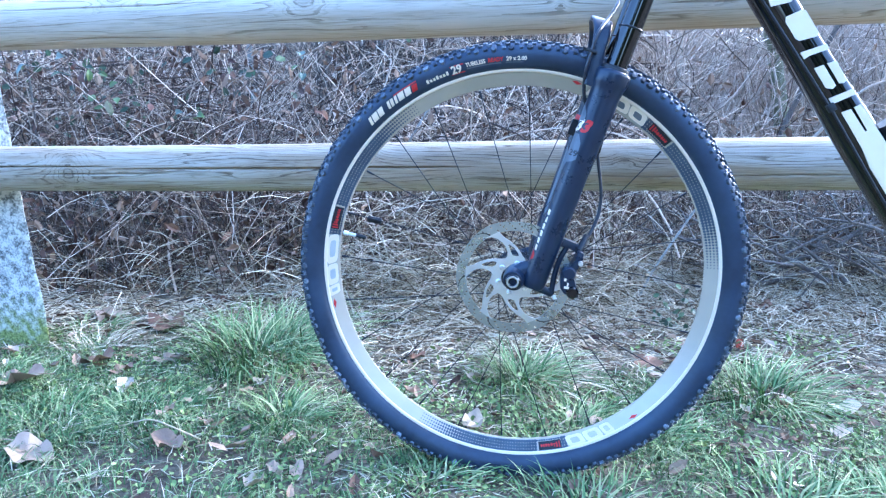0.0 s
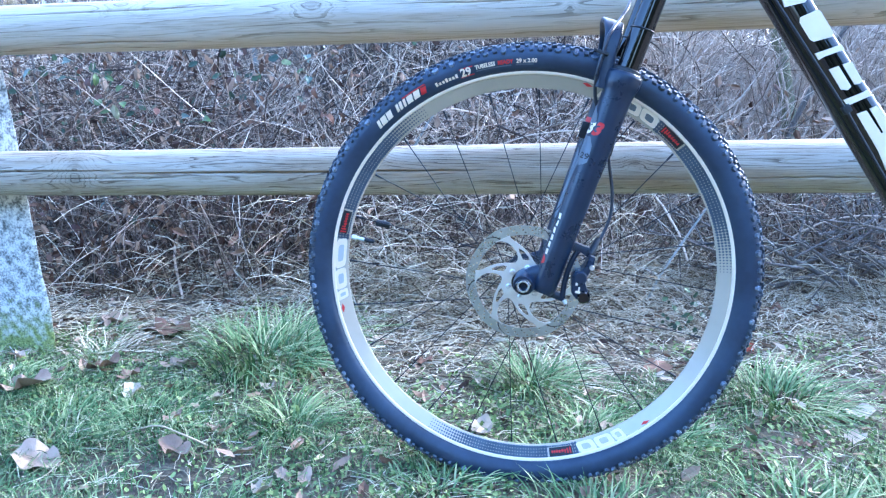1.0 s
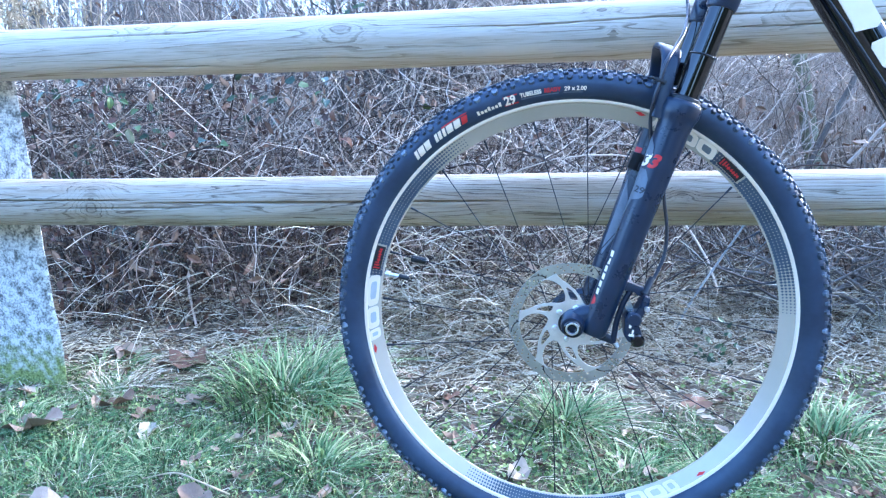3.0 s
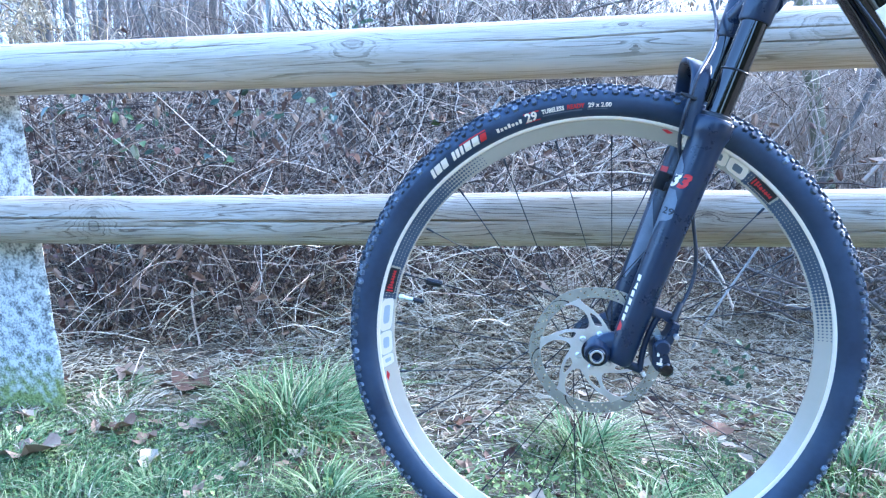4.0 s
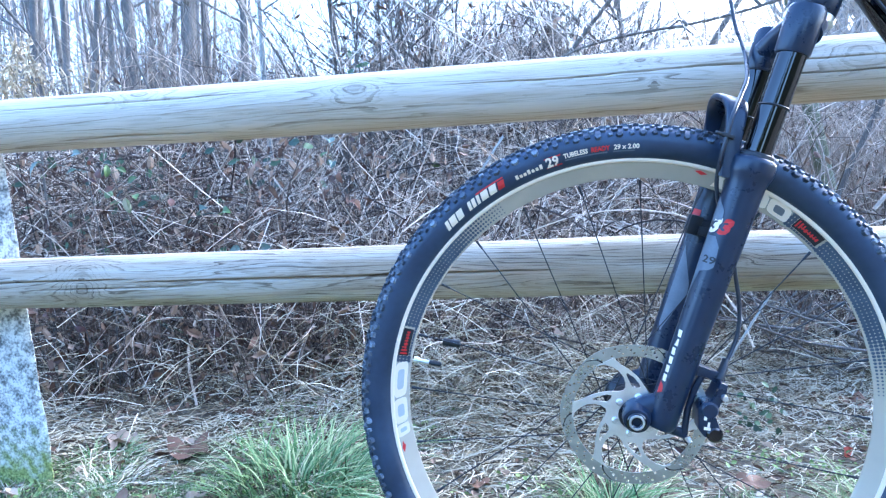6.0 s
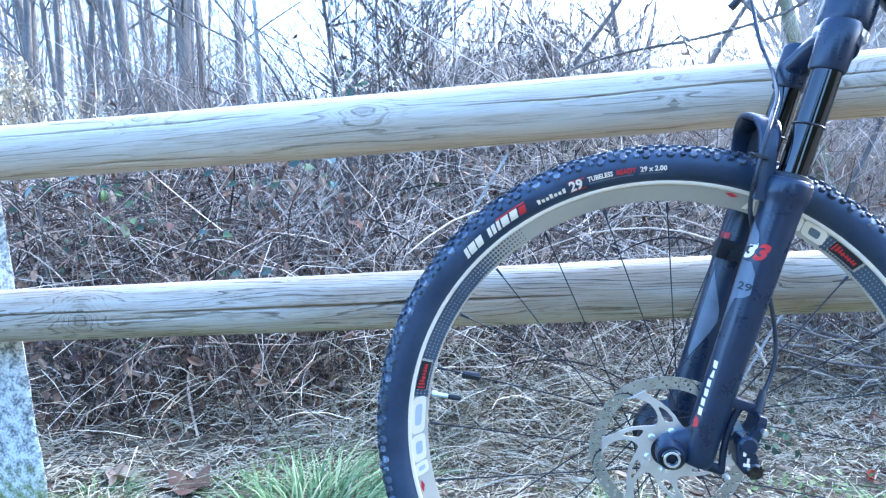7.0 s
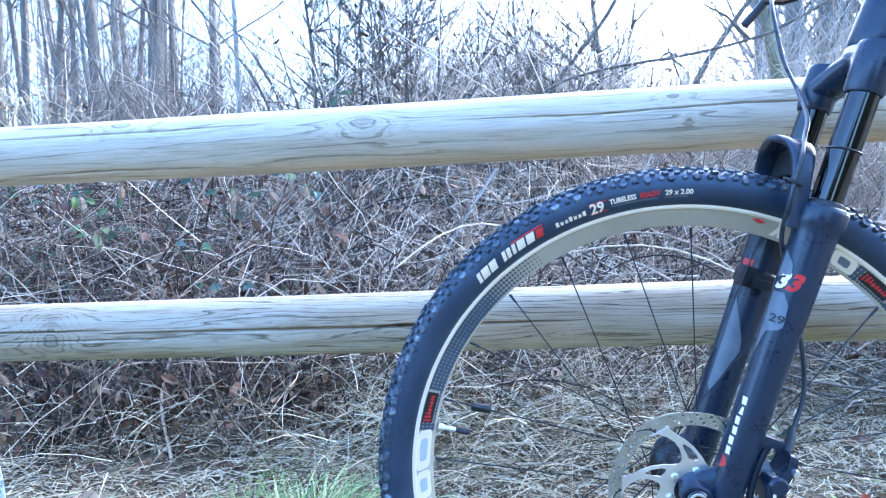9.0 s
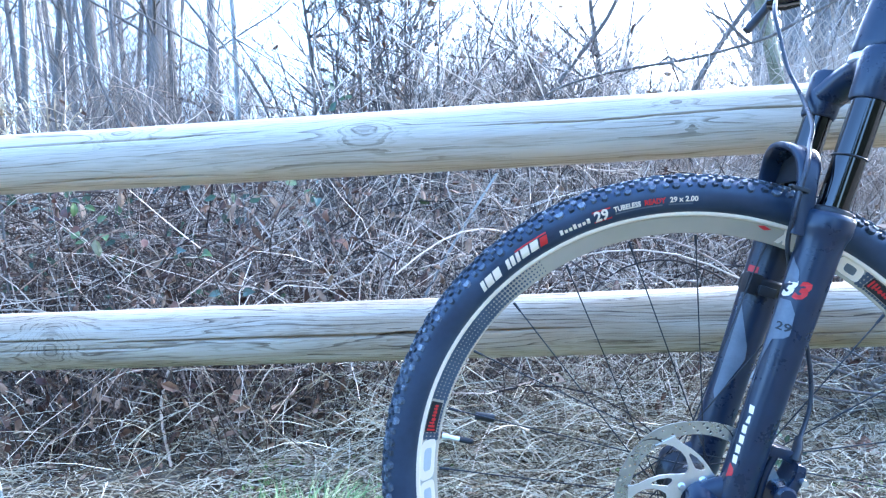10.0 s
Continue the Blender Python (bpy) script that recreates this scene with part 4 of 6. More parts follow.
        loops.append(lp)
    bm = bmesh.new()
    rings(bm, loops)
    arch = part("fork_arch", bm, M_BLACK, bike, "matt black fork arch over the tyre", sharp=50)
    # web that closes the arch behind
    bm = bmesh.new()
    inner = [p - LEG_FWD * 0.012 for p in path if (p - leg_point(0, p.y)).dot(LEG_DIR) > 0.366]
    rings(bm, [inner, [p + LEG_FWD * 0.004 for p in inner]])
    part("arch_web", bm, M_PLASTIC, arch, "dark web behind the arch", smooth=False)
    # crown bridge and steerer
    bm = bmesh.new()
    pts = [leg_point(0.488, -0.0555, -0.002), leg_point(0.505, -0.035, -0.010), leg_point(0.517, 0.0, -0.016), leg_point(0.505, 0.035, -0.010), leg_point(0.488, 0.0555, -0.002)]
    path = smooth_path(pts, 5)
    tube(bm, path, 0.0205, 20, flat=(0.85, 1.1), up=tuple(LEG_DIR))
    part("fork_crown", bm, M_BLACK, bike, "matt black fork crown")
    return arch


make_fork()


def make_brake():
    bm = bmesh.new()
    tube(bm, [(0.022, -0.05, -0.004), (0.045, -0.05, -0.016), (0.064, -0.05, -0.023)], [0.009, 0.0068, 0.006], 14, flat=(0.7, 1))
    bracket = part("caliper_bracket", bm, M_BLACK, bike, "black brake mount")
    bm = bmesh.new()
    pts = [(0.05, 0.078), (0.07, 0.071), (0.1, 0.06), (0.108, 0.054), (0.108, 0.044), (0.098, 0.045), (0.086, 0.053), (0.066, 0.056), (0.05, 0.06)]
    rings(bm, [[Vector((x, v, z)) for x, z in pts] for v in (-0.057, -0.054, -0.045, -0.042)])
    part("upper_arm", bm, M_BLACK, bracket, bevel=0.0015)
    bm = bmesh.new()
    pts = [(0.099, 0.052), (0.108, 0.048), (0.106, 0.036), (0.098, 0.02), (0.094, 0.008), (0.101, -0.012), (0.103, -0.021), (0.095, -0.024), (0.08, -0.017), (0.0735, -0.008), (0.0735, 0.018), (0.078, 0.026), (0.088, 0.027), (0.094, 0.036)]
    rings(bm, [[Vector((x, v, z)) for x, z in pts] for v in (-0.072, -0.066, -0.04, -0.034)])
    caliper = part("brake_caliper", bm, M_BLACK, bike, "black brake caliper", bevel=0.0025)
    bm = bmesh.new()
    tube(bm, smooth_path([(0.086, -0.052, 0.06), (0.077, -0.052, 0.045), (0.07, -0.052, 0.028), (0.064, -0.052, 0.005), (0.061, -0.052, -0.022)], 4), 0.0042, 12, flat=(0.8, 1.0))
    part("caliper_arm", bm, M_BLACK, caliper)
    bm = bmesh.new()
    lathe(bm, [(0.0, -0.08), (0.0075, -0.08), (0.0098, -0.077), (0.0102, -0.06)], 20)
    cover = part("piston_cover", bm, M_GLOSS, caliper)
    cover.matrix_local = Matrix.Translation((0.0925, 0.004, -0.014))
    bm = bmesh.new()
    tube(bm, [(0.1, -0.056, 0.05), (0.107, -0.05, 0.062), (0.112, -0.042, 0.072)], [0.0062, 0.0055, 0.0042], 14)
    part("hose_joint", bm, M_PLASTIC, caliper, "black hose joint")
    bm = bmesh.new()
    lathe(bm, [(0.0, -0.077), (0.0085, -0.077), (0.0108, -0.074), (0.0112, -0.06)], 20)
    boss = part("piston_cover", bm, M_BLACK, caliper)
    boss.matrix_local = Matrix.Translation((0.0865, 0.002, 0.016))
    bm = bmesh.new()
    tube(bm, [(0.103, -0.07, 0.033), (0.103, -0.078, 0.033)], [0.0042, 0.0034], 12, up=(1, 0, 0))
    part("bolt", bm, M_STEEL, caliper, "steel bolt")
    for q, sz in (((0.0822, -0.0742, 0.014), (0.0032, 0.001, 0.019)), ((0.0832, -0.0742, -0.006), (0.0075, 0.001, 0.0035)), ((0.085, -0.0742, -0.001), (0.0025, 0.001, 0.006))):
        bm = bmesh.new()
        box(bm, pose(*q, 0, 8, 0), *sz)
        part("mark", bm, M_WHITE, caliper, "white bar of print")
    bm = bmesh.new()
    tube(bm, [(0.064, -0.056, -0.024), (0.067, -0.058, -0.03)], [0.0038, 0.003], 10)
    part("bolt", bm, M_STEEL, caliper, "steel bolt")
    # hose: up behind the leg, through the clip, over the arch, to the handlebar
    bm = bmesh.new()
    low = [(0.103, -0.045, 0.052), (0.118, -0.035, 0.075), (0.13, -0.028, 0.105), (0.132, -0.024, 0.14), (0.126, -0.026, 0.18), (0.12, -0.031, 0.215), (0.107, -0.037, 0.25), (0.097, -0.05, 0.288), (0.097, -0.0655, 0.319), (0.104, -0.067, 0.348), (0.112, -0.063, 0.374), (0.13, -0.028, 0.4), (0.144, -0.002, 0.424), (0.156, 0.052, 0.465), (0.153, 0.086, 0.509), (0.149, 0.1, 0.555), (0.155, 0.13, 0.6), (0.19, 0.19, 0.65)]
    tube(bm, smooth_path(low, 5), 0.0026, 10)
    hose = part("brake_hose", bm, M_HOSE, bike, "black brake hose")
    bm = bmesh.new()
    tube(bm, [(0.127, -0.026, 0.222), (0.122, -0.026, 0.2)], [0.0055, 0.0055], 12)
    part("hose_guide", bm, M_GLOSS, hose, "black hose guide")
    bm = bmesh.new()
    box(bm, pose(0.104, -0.0655, 0.348, 0, 20, 0), 0.017, 0.01, 0.0045)
    box(bm, pose(0.095, -0.069, 0.351, 0, 20, 30), 0.01, 0.004, 0.003)
    part("cable_tie", bm, M_PLASTIC, hose, "black cable tie", bevel=0.001)


make_brake()


def make_frame():
    # head tube along the steering axis
    bm = bmesh.new()
    tube(bm, [leg_point(s, 0, -0.02) for s in (0.527, 0.53, 0.54, 0.56, 0.6, 0.66, 0.67)], [0.026, 0.0285, 0.0295, 0.029, 0.0265, 0.026, 0.0265], 36)
    head = part("head_tube", bm, M_BLACK, bike, "matt black head tube", sharp=50)
    bm = bmesh.new()
    tube(bm, [leg_point(s, 0, -0.02) for s in (0.517, 0.519, 0.526, 0.528)], [0.0275, 0.0295, 0.0295, 0.0275], 36)
    part("headset_ring", bm, M_STEEL, head, "polished headset ring")
    bm = bmesh.new()
    p = [leg_point(0.575 + 0.006 * i, -0.028, -0.012) for i in range(4)]
    tube(bm, [p[0], p[3]], [0.0065, 0.0065], 10, flat=(1.0, 0.25), up=tuple(LEG_FWD))
    part("mark", bm, M_RED, head, "red mark")
    # down tube, deep and slightly flattened
    o, d = Vector((0.357, 0, 0.439)), Vector((0.567, 0, -0.824))
    n = Vector((0.824, 0, 0.567))

    def dt(t, c, v=0.0):
        return o + d * t + n * c + Vector((0, v, 0))

    bm = bmesh.new()
    ts = [-0.165, -0.12, -0.08, -0.03, 0.05, 0.2, 0.4, 0.62]
    cs = [0.012, 0.004, 0.0, -0.002, -0.003, 0.0, 0.002, 0.004]
    hs = [0.04, 0.034, 0.03, 0.0275, 0.0265, 0.0285, 0.031, 0.033]
    loops = []
    for t, c, h in zip(ts, cs, hs):
        lp = []
        for k in range(28):
            a = 2 * math.pi * k / 28
            x, y = math.cos(a), math.sin(a)
            x, y = math.copysign(abs(x) ** 0.7, x), math.copysign(abs(y) ** 0.7, y)
            lp.append(dt(t, c + h * x, 0.026 * y))
        loops.append(lp)
    rings(bm, loops)
    down = part("down_tube", bm, M_GLOSS, bike, "gloss black down tube with white lettering shapes", sharp=50)

    def decal(pts, lift=0.0268):
        bm2 = bmesh.new()
        a = [bm2.verts.new(dt(t, c, -lift)) for t, c in pts]
        f = bm2.faces.new(a)
        r = bmesh.ops.extrude_face_region(bm2, geom=[f])
        for g in r["geom"]:
            if isinstance(g, bmesh.types.BMVert):
                g.co.y += 0.003
        part("white_shape", bm2, M_WHITE, down, "white printed shape", smooth=False)

    decal([(-0.03, -0.014), (0.012, -0.015), (0.022, -0.017), (0.032, 0.008), (0.028, 0.017), (-0.03, 0.019)])
    decal([(0.046, -0.007), (0.05, 0.016), (0.054, 0.019), (0.09, 0.019), (0.094, 0.015), (0.086, -0.008), (0.08, -0.011), (0.052, -0.011)])
    decal([(0.101, -0.015), (0.11, 0.02), (0.119, 0.02), (0.112, -0.006), (0.112, -0.015)])
    decal([(0.131, -0.01), (0.134, 0.003), (0.169, 0.003), (0.171, -0.003), (0.165, -0.01)])
    decal([(0.135, 0.008), (0.139, 0.02), (0.17, 0.019), (0.172, 0.014), (0.169, 0.008)])
    decal([(0.18, -0.014), (0.186, 0.019), (0.195, 0.019), (0.192, 0.0), (0.19, -0.014)])
    decal([(0.207, -0.009), (0.21, 0.004), (0.25, 0.005), (0.25, 0.008), (0.21, 0.0085), (0.212, 0.018), (0.245, 0.02), (0.45, 0.026), (0.45, -0.012), (0.3, -0.014), (0.27, -0.01)])
    # cable under the tube with its clip
    bm = bmesh.new()
    tube(bm, [dt(-0.12, -0.026, -0.02), dt(0.0, -0.0225, -0.0268), dt(0.2, -0.019, -0.029), dt(0.33, -0.022, -0.029), dt(0.6, -0.024, -0.03)], 0.0021, 8)
    cable = part("cable", bm, M_PLASTIC, down, "thin grey cable")
    bm = bmesh.new()
    box(bm, Matrix.Translation(dt(0.193, -0.018, -0.029)) @ pose(0, 0, 0, 0, 55, 0), 0.012, 0.008, 0.011)
    part("clip", bm, M_PLASTIC, cable, "small black cable clip", bevel=0.0015)
    # top tube, bottle cage and handlebar with the far brake lever
    bm = bmesh.new()
    tube(bm, smooth_path([leg_point(0.64, 0, -0.02), (0.32, 0, 0.6), (0.5, 0, 0.545), (0.75, 0, 0.49)], 4), 0.024, 20, flat=(0.9, 1.0))
    part("top_tube", bm, M_GLOSS, bike, "gloss black top tube")
    bm = bmesh.new()
    tube(bm, [dt(0.26, 0.045), dt(0.36, 0.05), dt(0.46, 0.05)], [0.018, 0.022, 0.022], 16)
    part("bottle_cage", bm, M_PLASTIC, bike, "black bottle cage")
    bm = bmesh.new()
    tube(bm, [leg_point(s, 0, -0.02) for s in (0.665, 0.70, 0.73)], 0.02, 24)
    tube(bm, [leg_point(0.71, 0, -0.015), leg_point(0.72, 0, 0.055)], 0.017, 20, up=(0, 1, 0))
    stem = part("stem", bm, M_PLASTIC, bike, "black stem")
    c = leg_point(0.72, 0, 0.06)
    bm = bmesh.new()
    tube(bm, smooth_path([(c.x + 0.05, -0.36, c.z), (c.x + 0.015, -0.2, c.z), (c.x, 0, c.z), (c.x + 0.015, 0.2, c.z), (c.x + 0.05, 0.36, c.z)], 5), 0.0125, 16)
    bar = part("handlebar", bm, M_PLASTIC, bike, "black handlebar")
    for sgn in (-1, 1):
        bm = bmesh.new()
        tube(bm, [(c.x + 0.033, sgn * 0.275, c.z), (c.x + 0.05, sgn * 0.36, c.z)], 0.0165, 16)
        part("grip", bm, M_RUBBER, bar, "black rubber grip")
    bm = bmesh.new()
    tube(bm, [(0.246, 0.268, 0.652), (0.228, 0.277, 0.652), (0.205, 0.288, 0.653)], [0.013, 0.0155, 0.012], 14)
    perch = part("brake_lever_body", bm, M_GLOSS, bike, "black brake lever clamp")
    bm = bmesh.new()
    tube(bm, smooth_path([(0.215, 0.287, 0.66), (0.199, 0.29, 0.639), (0.175, 0.292, 0.612)], 4), 0.0078, 12, flat=(1.0, 0.9))
    part("brake_lever", bm, M_PLASTIC, perch, "black lever blade")


make_frame()


# ---- plants and litter ----
def rand_rot(rng, flat=False):
    if flat:
        return Euler((rng.uniform(-0.5, 0.5), rng.uniform(-0.5, 0.5), rng.uniform(0, 6.28))).to_matrix()
    return Euler((rng.uniform(0, 6.28), rng.uniform(0, 6.28), rng.uniform(0, 6.28))).to_matrix()


def make_tuft(x, y, spread, height, blades, rng, lean=(0, 0), material=None, name="grass_tuft", label="tuft of long green winter grass"):
    s = Soup()
    for _ in range(int(blades * 1.35)):
        a = rng.uniform(0, 6.283)
        r = spread * math.sqrt(rng.random()) * 0.55
        px, py = x + r * math.cos(a), y + r * math.sin(a)
        b = a + rng.uniform(-0.7, 0.7)
        d = Vector((math.cos(b) + lean[0], math.sin(b) + lean[1], 0)).normalized()
        L = height * rng.uniform(0.45, 1.05)
        s.blade(Vector((px, py, ground_z(px, py) - 0.004)), d, L, rng.uniform(0.0022, 0.0048), rng.uniform(0.6, 1.6), 5)
    ob = s.done(name, material or M_GRASS, label, "grass")
    ob["kind"] = "thing"
    ob["group"] = "grass tufts"
    return ob


def make_lawn():
    rng = random.Random(3)
    s = Soup()
    d = Soup()
    n = 0
    while n < 150000:
        x, y = rng.uniform(-1.9, 1.7), rng.uniform(0.62, 2.0)
        if abs(x) > 0.75 * y + 0.5:
            continue
        cover = (0.58 if x < 0 else (0.56 if x < 0.3 else 0.52)) + 1.0 * wob(x, y, 2.2, 9.0) + 0.5 * wob(x, y, 6.0, 4.0) - max(0, y - 1.1) * 2.1
        n += 1
        if rng.random() > cover:
            continue
        b = rng.uniform(0, 6.283)
        (d if rng.random() < 0.08 else s).blade(Vector((x, y, ground_z(x, y) - 0.003)), Vector((math.cos(b), math.sin(b), 0)), rng.uniform(0.012, 0.045), rng.uniform(0.0015, 0.003), rng.uniform(0.3, 1.5), 2)
    # the same grass, thinner, round about
    for _ in range(60000):
        x, y = rng.uniform(-3.4, 3.4), rng.uniform(-2.2, 2.0)
        if (abs(x) < 0.75 * y + 0.5 and y > 0.62) or rng.random() > 0.6 + 0.8 * wob(x, y, 2.2, 9.0) - max(0, y - 1.1) * 1.2:
            continue
        b = rng.uniform(0, 6.283)
        s.blade(Vector((x, y, ground_z(x, y) - 0.003)), Vector((math.cos(b), math.sin(b), 0)), rng.uniform(0.015, 0.05), rng.uniform(0.003, 0.006), rng.uniform(0.3, 1.5), 2)
    weeds = Soup()
    for _ in range(26000):
        x, y = rng.uniform(-1.5, 1.3), 0.62 + 0.85 * rng.random() ** 1.3
        if abs(x) > 0.75 * y + 0.5 or rng.random() > 0.55 + 1.5 * wob(x, y, 3.3, 21.0) + 0.5 * wob(x, y, 9.0, 2.0):
            continue
        weeds.leaf(Vector((x, y, ground_z(x, y) + rng.uniform(0.001, 0.014))), rand_rot(rng, True) @ Euler((rng.gauss(0, 0.4), rng.gauss(-0.3, 0.4), 0)).to_matrix(), rng.uniform(0.005, 0.013), 0.3, 0.75)
    for _ in range(9000):
        x, y = rng.uniform(-0.9, 1.2), rng.uniform(1.15, 2.0)
        if rng.random() > 2.2 * wob(x, y, 4.3, 31.0) + 0.06:
            continue
        weeds.leaf(Vector((x, y, ground_z(x, y) + rng.uniform(0.001, 0.02))), rand_rot(rng, True) @ Euler((rng.gauss(0, 0.4), rng.gauss(-0.3, 0.4), 0)).to_matrix(), rng.uniform(0.006, 0.018), 0.3, 0.7)
    weeds.done("low_weeds", M_WEED, "low mossy yellow-green weeds between the grass", "weeds")
    s.done("lawn", M_GRASS, "short patchy green grass", "grass")
    # matted dry grass on the ground
    for _ in range(64000):
        y = 0.65 + 2.3 * rng.random() ** 0.7
        x = rng.uniform(-1.2, 1.2) * (0.8 * y + 0.4)
        if x < -1.35 and y > 1.9:
            continue
        if x < -1.0 and y > 1.72 and rng.random() < 0.72:
            continue
        dens = 0.42 + 0.4 * wob(x, y, 1.7, 2.0) + 0.55 * min(1, max(0, y - 1.1) * 1.6)
        if rng.random() > dens * (0.55 if x > 0.25 and y < 1.9 else (0.65 if x > 0.0 and y < 1.85 else 1.0)):
            continue
        z = ground_z(x, y)
        a = rng.uniform(0, 6.283)
        L = rng.uniform(0.02, 0.055) if y < 1.35 else rng.uniform(0.02, 0.095)
        h = 0.035 * rng.random() * min(1, max(0.25, (y - 1.1)))
        p0 = Vector((x, y, z + 0.002 + h * rng.random()))
        p1 = p0 + Vector((math.cos(a) * L * 0.5, math.sin(a) * L * 0.5, h * rng.uniform(0, 1)))
        p2 = p0 + Vector((math.cos(a + rng.uniform(-0.6, 0.6)) * L, math.sin(a) * L, rng.uniform(-0.3, 0.6) * h))
        d.stick([p0, p1, p2], rng.uniform(0.0006, 0.0013) * (1.0 if y < 1.35 else 1.5), 0.0006, 3)
    d.done("dry_grass", M_STRAW, "matted bleached dry grass on the ground", "dry grass")


def make_litter():
    rng = random.Random(5)
    s = Soup()
    for _ in range(1500):
        y = 0.7 + 1.9 * rng.random() ** 0.6
        x = rng.uniform(-1.1, 1.1) * (0.8 * y + 0.4)
        s.leaf(Vector((x, y, ground_z(x, y) + 0.004)), rand_rot(rng, True), rng.uniform(0.015, 0.045), rng.uniform(0.1, 0.9))
    pale = Soup()
    for _ in range(1300):
        y = 0.7 + 1.5 * rng.random() ** 0.7
        x = rng.uniform(-1.1, 1.0) * (0.8 * y + 0.4)
        if rng.random() > 0.45 + 1.2 * wob(x, y, 2.7, 14.0):
            continue
        pale.leaf(Vector((x, y, ground_z(x, y) + rng.uniform(0.004, 0.02))), rand_rot(rng, True), rng.uniform(0.012, 0.04), rng.uniform(0.2, 1.0))
    pale.done("pale_leaf_litter", M_TANLEAF, "small tan and bleached leaf scraps between the grass", "dead leaves")
    s.done("leaf_litter", M_BRACT, "small brown dead leaves scattered on the ground", "dead leaves")
    # single fallen leaves that can be told apart
    spots = [(-0.987, 1.541, 0.12, 2), (-1.163, 1.554, 0.1, 0), (-0.984, 1.268, 0.075, 0), (-0.903, 1.24, 0.065, 0), (-0.855, 0.913, 0.1, 0), (-0.625, 0.971, 0.07, 0), (-0.658, 1.176, 0.05, 1), (-0.104, 1.201, 0.06, 1), (0.687, 1.441, 0.09, 1), (-0.85, 1.33, 0.065, 0), (-1.08, 1.139, 0.13, 0), (-0.558, 1.423, 0.055, 0), (-0.692, 1.08, 0.045, 0), (-0.381, 0.958, 0.045, 0), (-0.419, 0.953, 0.04, 0), (-0.43, 0.899, 0.045, 1), (-0.58, 1.261, 0.05, 1), (-0.605, 1.064, 0.04, 0), (0.294, 1.62, 0.065, 2), (-0.843, 1.167, 0.055, 1)]
    spots += [(-1.185, 1.778, 0.055, 2), (-1.001, 1.814, 0.06, 2), (-1.171, 1.977, 0.05, 2), (-1.182, 1.896, 0.045, 1), (-0.768, 1.896, 0.05, 1), (-0.608, 1.817, 0.05, 1), (-0.94, 1.8, 0.05, 2), (-0.287, 1.512, 0.05, 2), (0.758, 2.234, 0.09, 2), (-0.463, 2.3, 0.07, 2)]
    for _ in range(22):
        y = 0.75 + 1.1 * rng.random()
        spots.append((rng.uniform(-0.95, 0.8) * (0.6 * y + 0.45), y, rng.uniform(0.02, 0.05), rng.choice((0, 0, 0, 1, 2))))
    mats = (M_LEAF, M_PALELEAF, M_MAPLE)
    for i, (x, y, size, kind) in enumerate(spots):
        bm = bmesh.new()
        n = 22
        lobes = 5 if kind == 2 else 0
        wild = [rng.uniform(0.0, 6.28) for _ in range(3)]
        pts = []
        for k in range(n):
            a = 2 * math.pi * k / n
            r = 0.5 * size * (1 + (0.22 * math.cos(lobes * a) + 0.05 * math.cos(10 * a) if lobes else 0.1 * math.sin(2 * a + wild[0]) + 0.05 * math.sin(3 * a + wild[1]) + 0.025 * math.sin(7 * a + wild[2])))
            pts.append((r * math.cos(a), r * (0.9 if lobes else (0.7 if kind == 1 else 0.55)) * math.sin(a)))
        cent = bm.verts.new((0, 0, 0.004))
        curl = rng.uniform(0.6, 1.8) if kind != 2 else rng.uniform(0.2, 0.6)
        ringv, mid = [], []
        for px, py in pts:
            up = curl * (py * py) / size * 1.6 + 0.5 * curl * abs(px) ** 2 / size + 0.09 * size * math.sin(4 * math.atan2(py, px) + wild[1]) + 0.004 * rng.random()
            ringv.append(bm.verts.new((px, py, up)))
            mid.append(bm.verts.new((px * 0.5, py * 0.5, up * 0.3 + 0.003)))
        for k in range(n):
            j = (k + 1) % n
            bm.faces.new((cent, mid[k], mid[j]))
            bm.faces.new((mid[k], ringv[k], ringv[j], mid[j]))
        tube(bm, [(0.45 * size, 0, 0.3 * curl * size * 0.25 + 0.002), (0.7 * size, 0.06 * size, 0.004)], 0.0009, 5)
        label = ("curled tan dead leaf lying on the grass", "pale bleached dead leaf lying on the grass", "dark brown lobed dead leaf on the ground")[kind]
        ob = part("fallen_leaf", bm, mats[kind], None)
        ob.matrix_world = pose(x, y, ground_z(x, y) + 0.006, rng.uniform(-14, 14), rng.uniform(-14, 14), rng.uniform(0, 360))
        tagged(ob, label, "leaf", "fallen leaves")


M_PALELEAF = mat("bleached_leaf", [(0.2, (0.33, 0.27, 0.19)), (0.8, (0.52, 0.44, 0.34))], 40, 0.7, bump=0.15, per_object=0.6)
M_MAPLE = mat("brown_leaf", [(0.2, (0.11, 0.055, 0.03)), (0.8, (0.26, 0.14, 0.075))], 40, 0.7, bump=0.15, per_object=0.6)


def brush_top(x, y):
    return 0.78 + 0.1 * wob(x, y, 0.8, 6.0) + 0.12 * (y - 2.2)


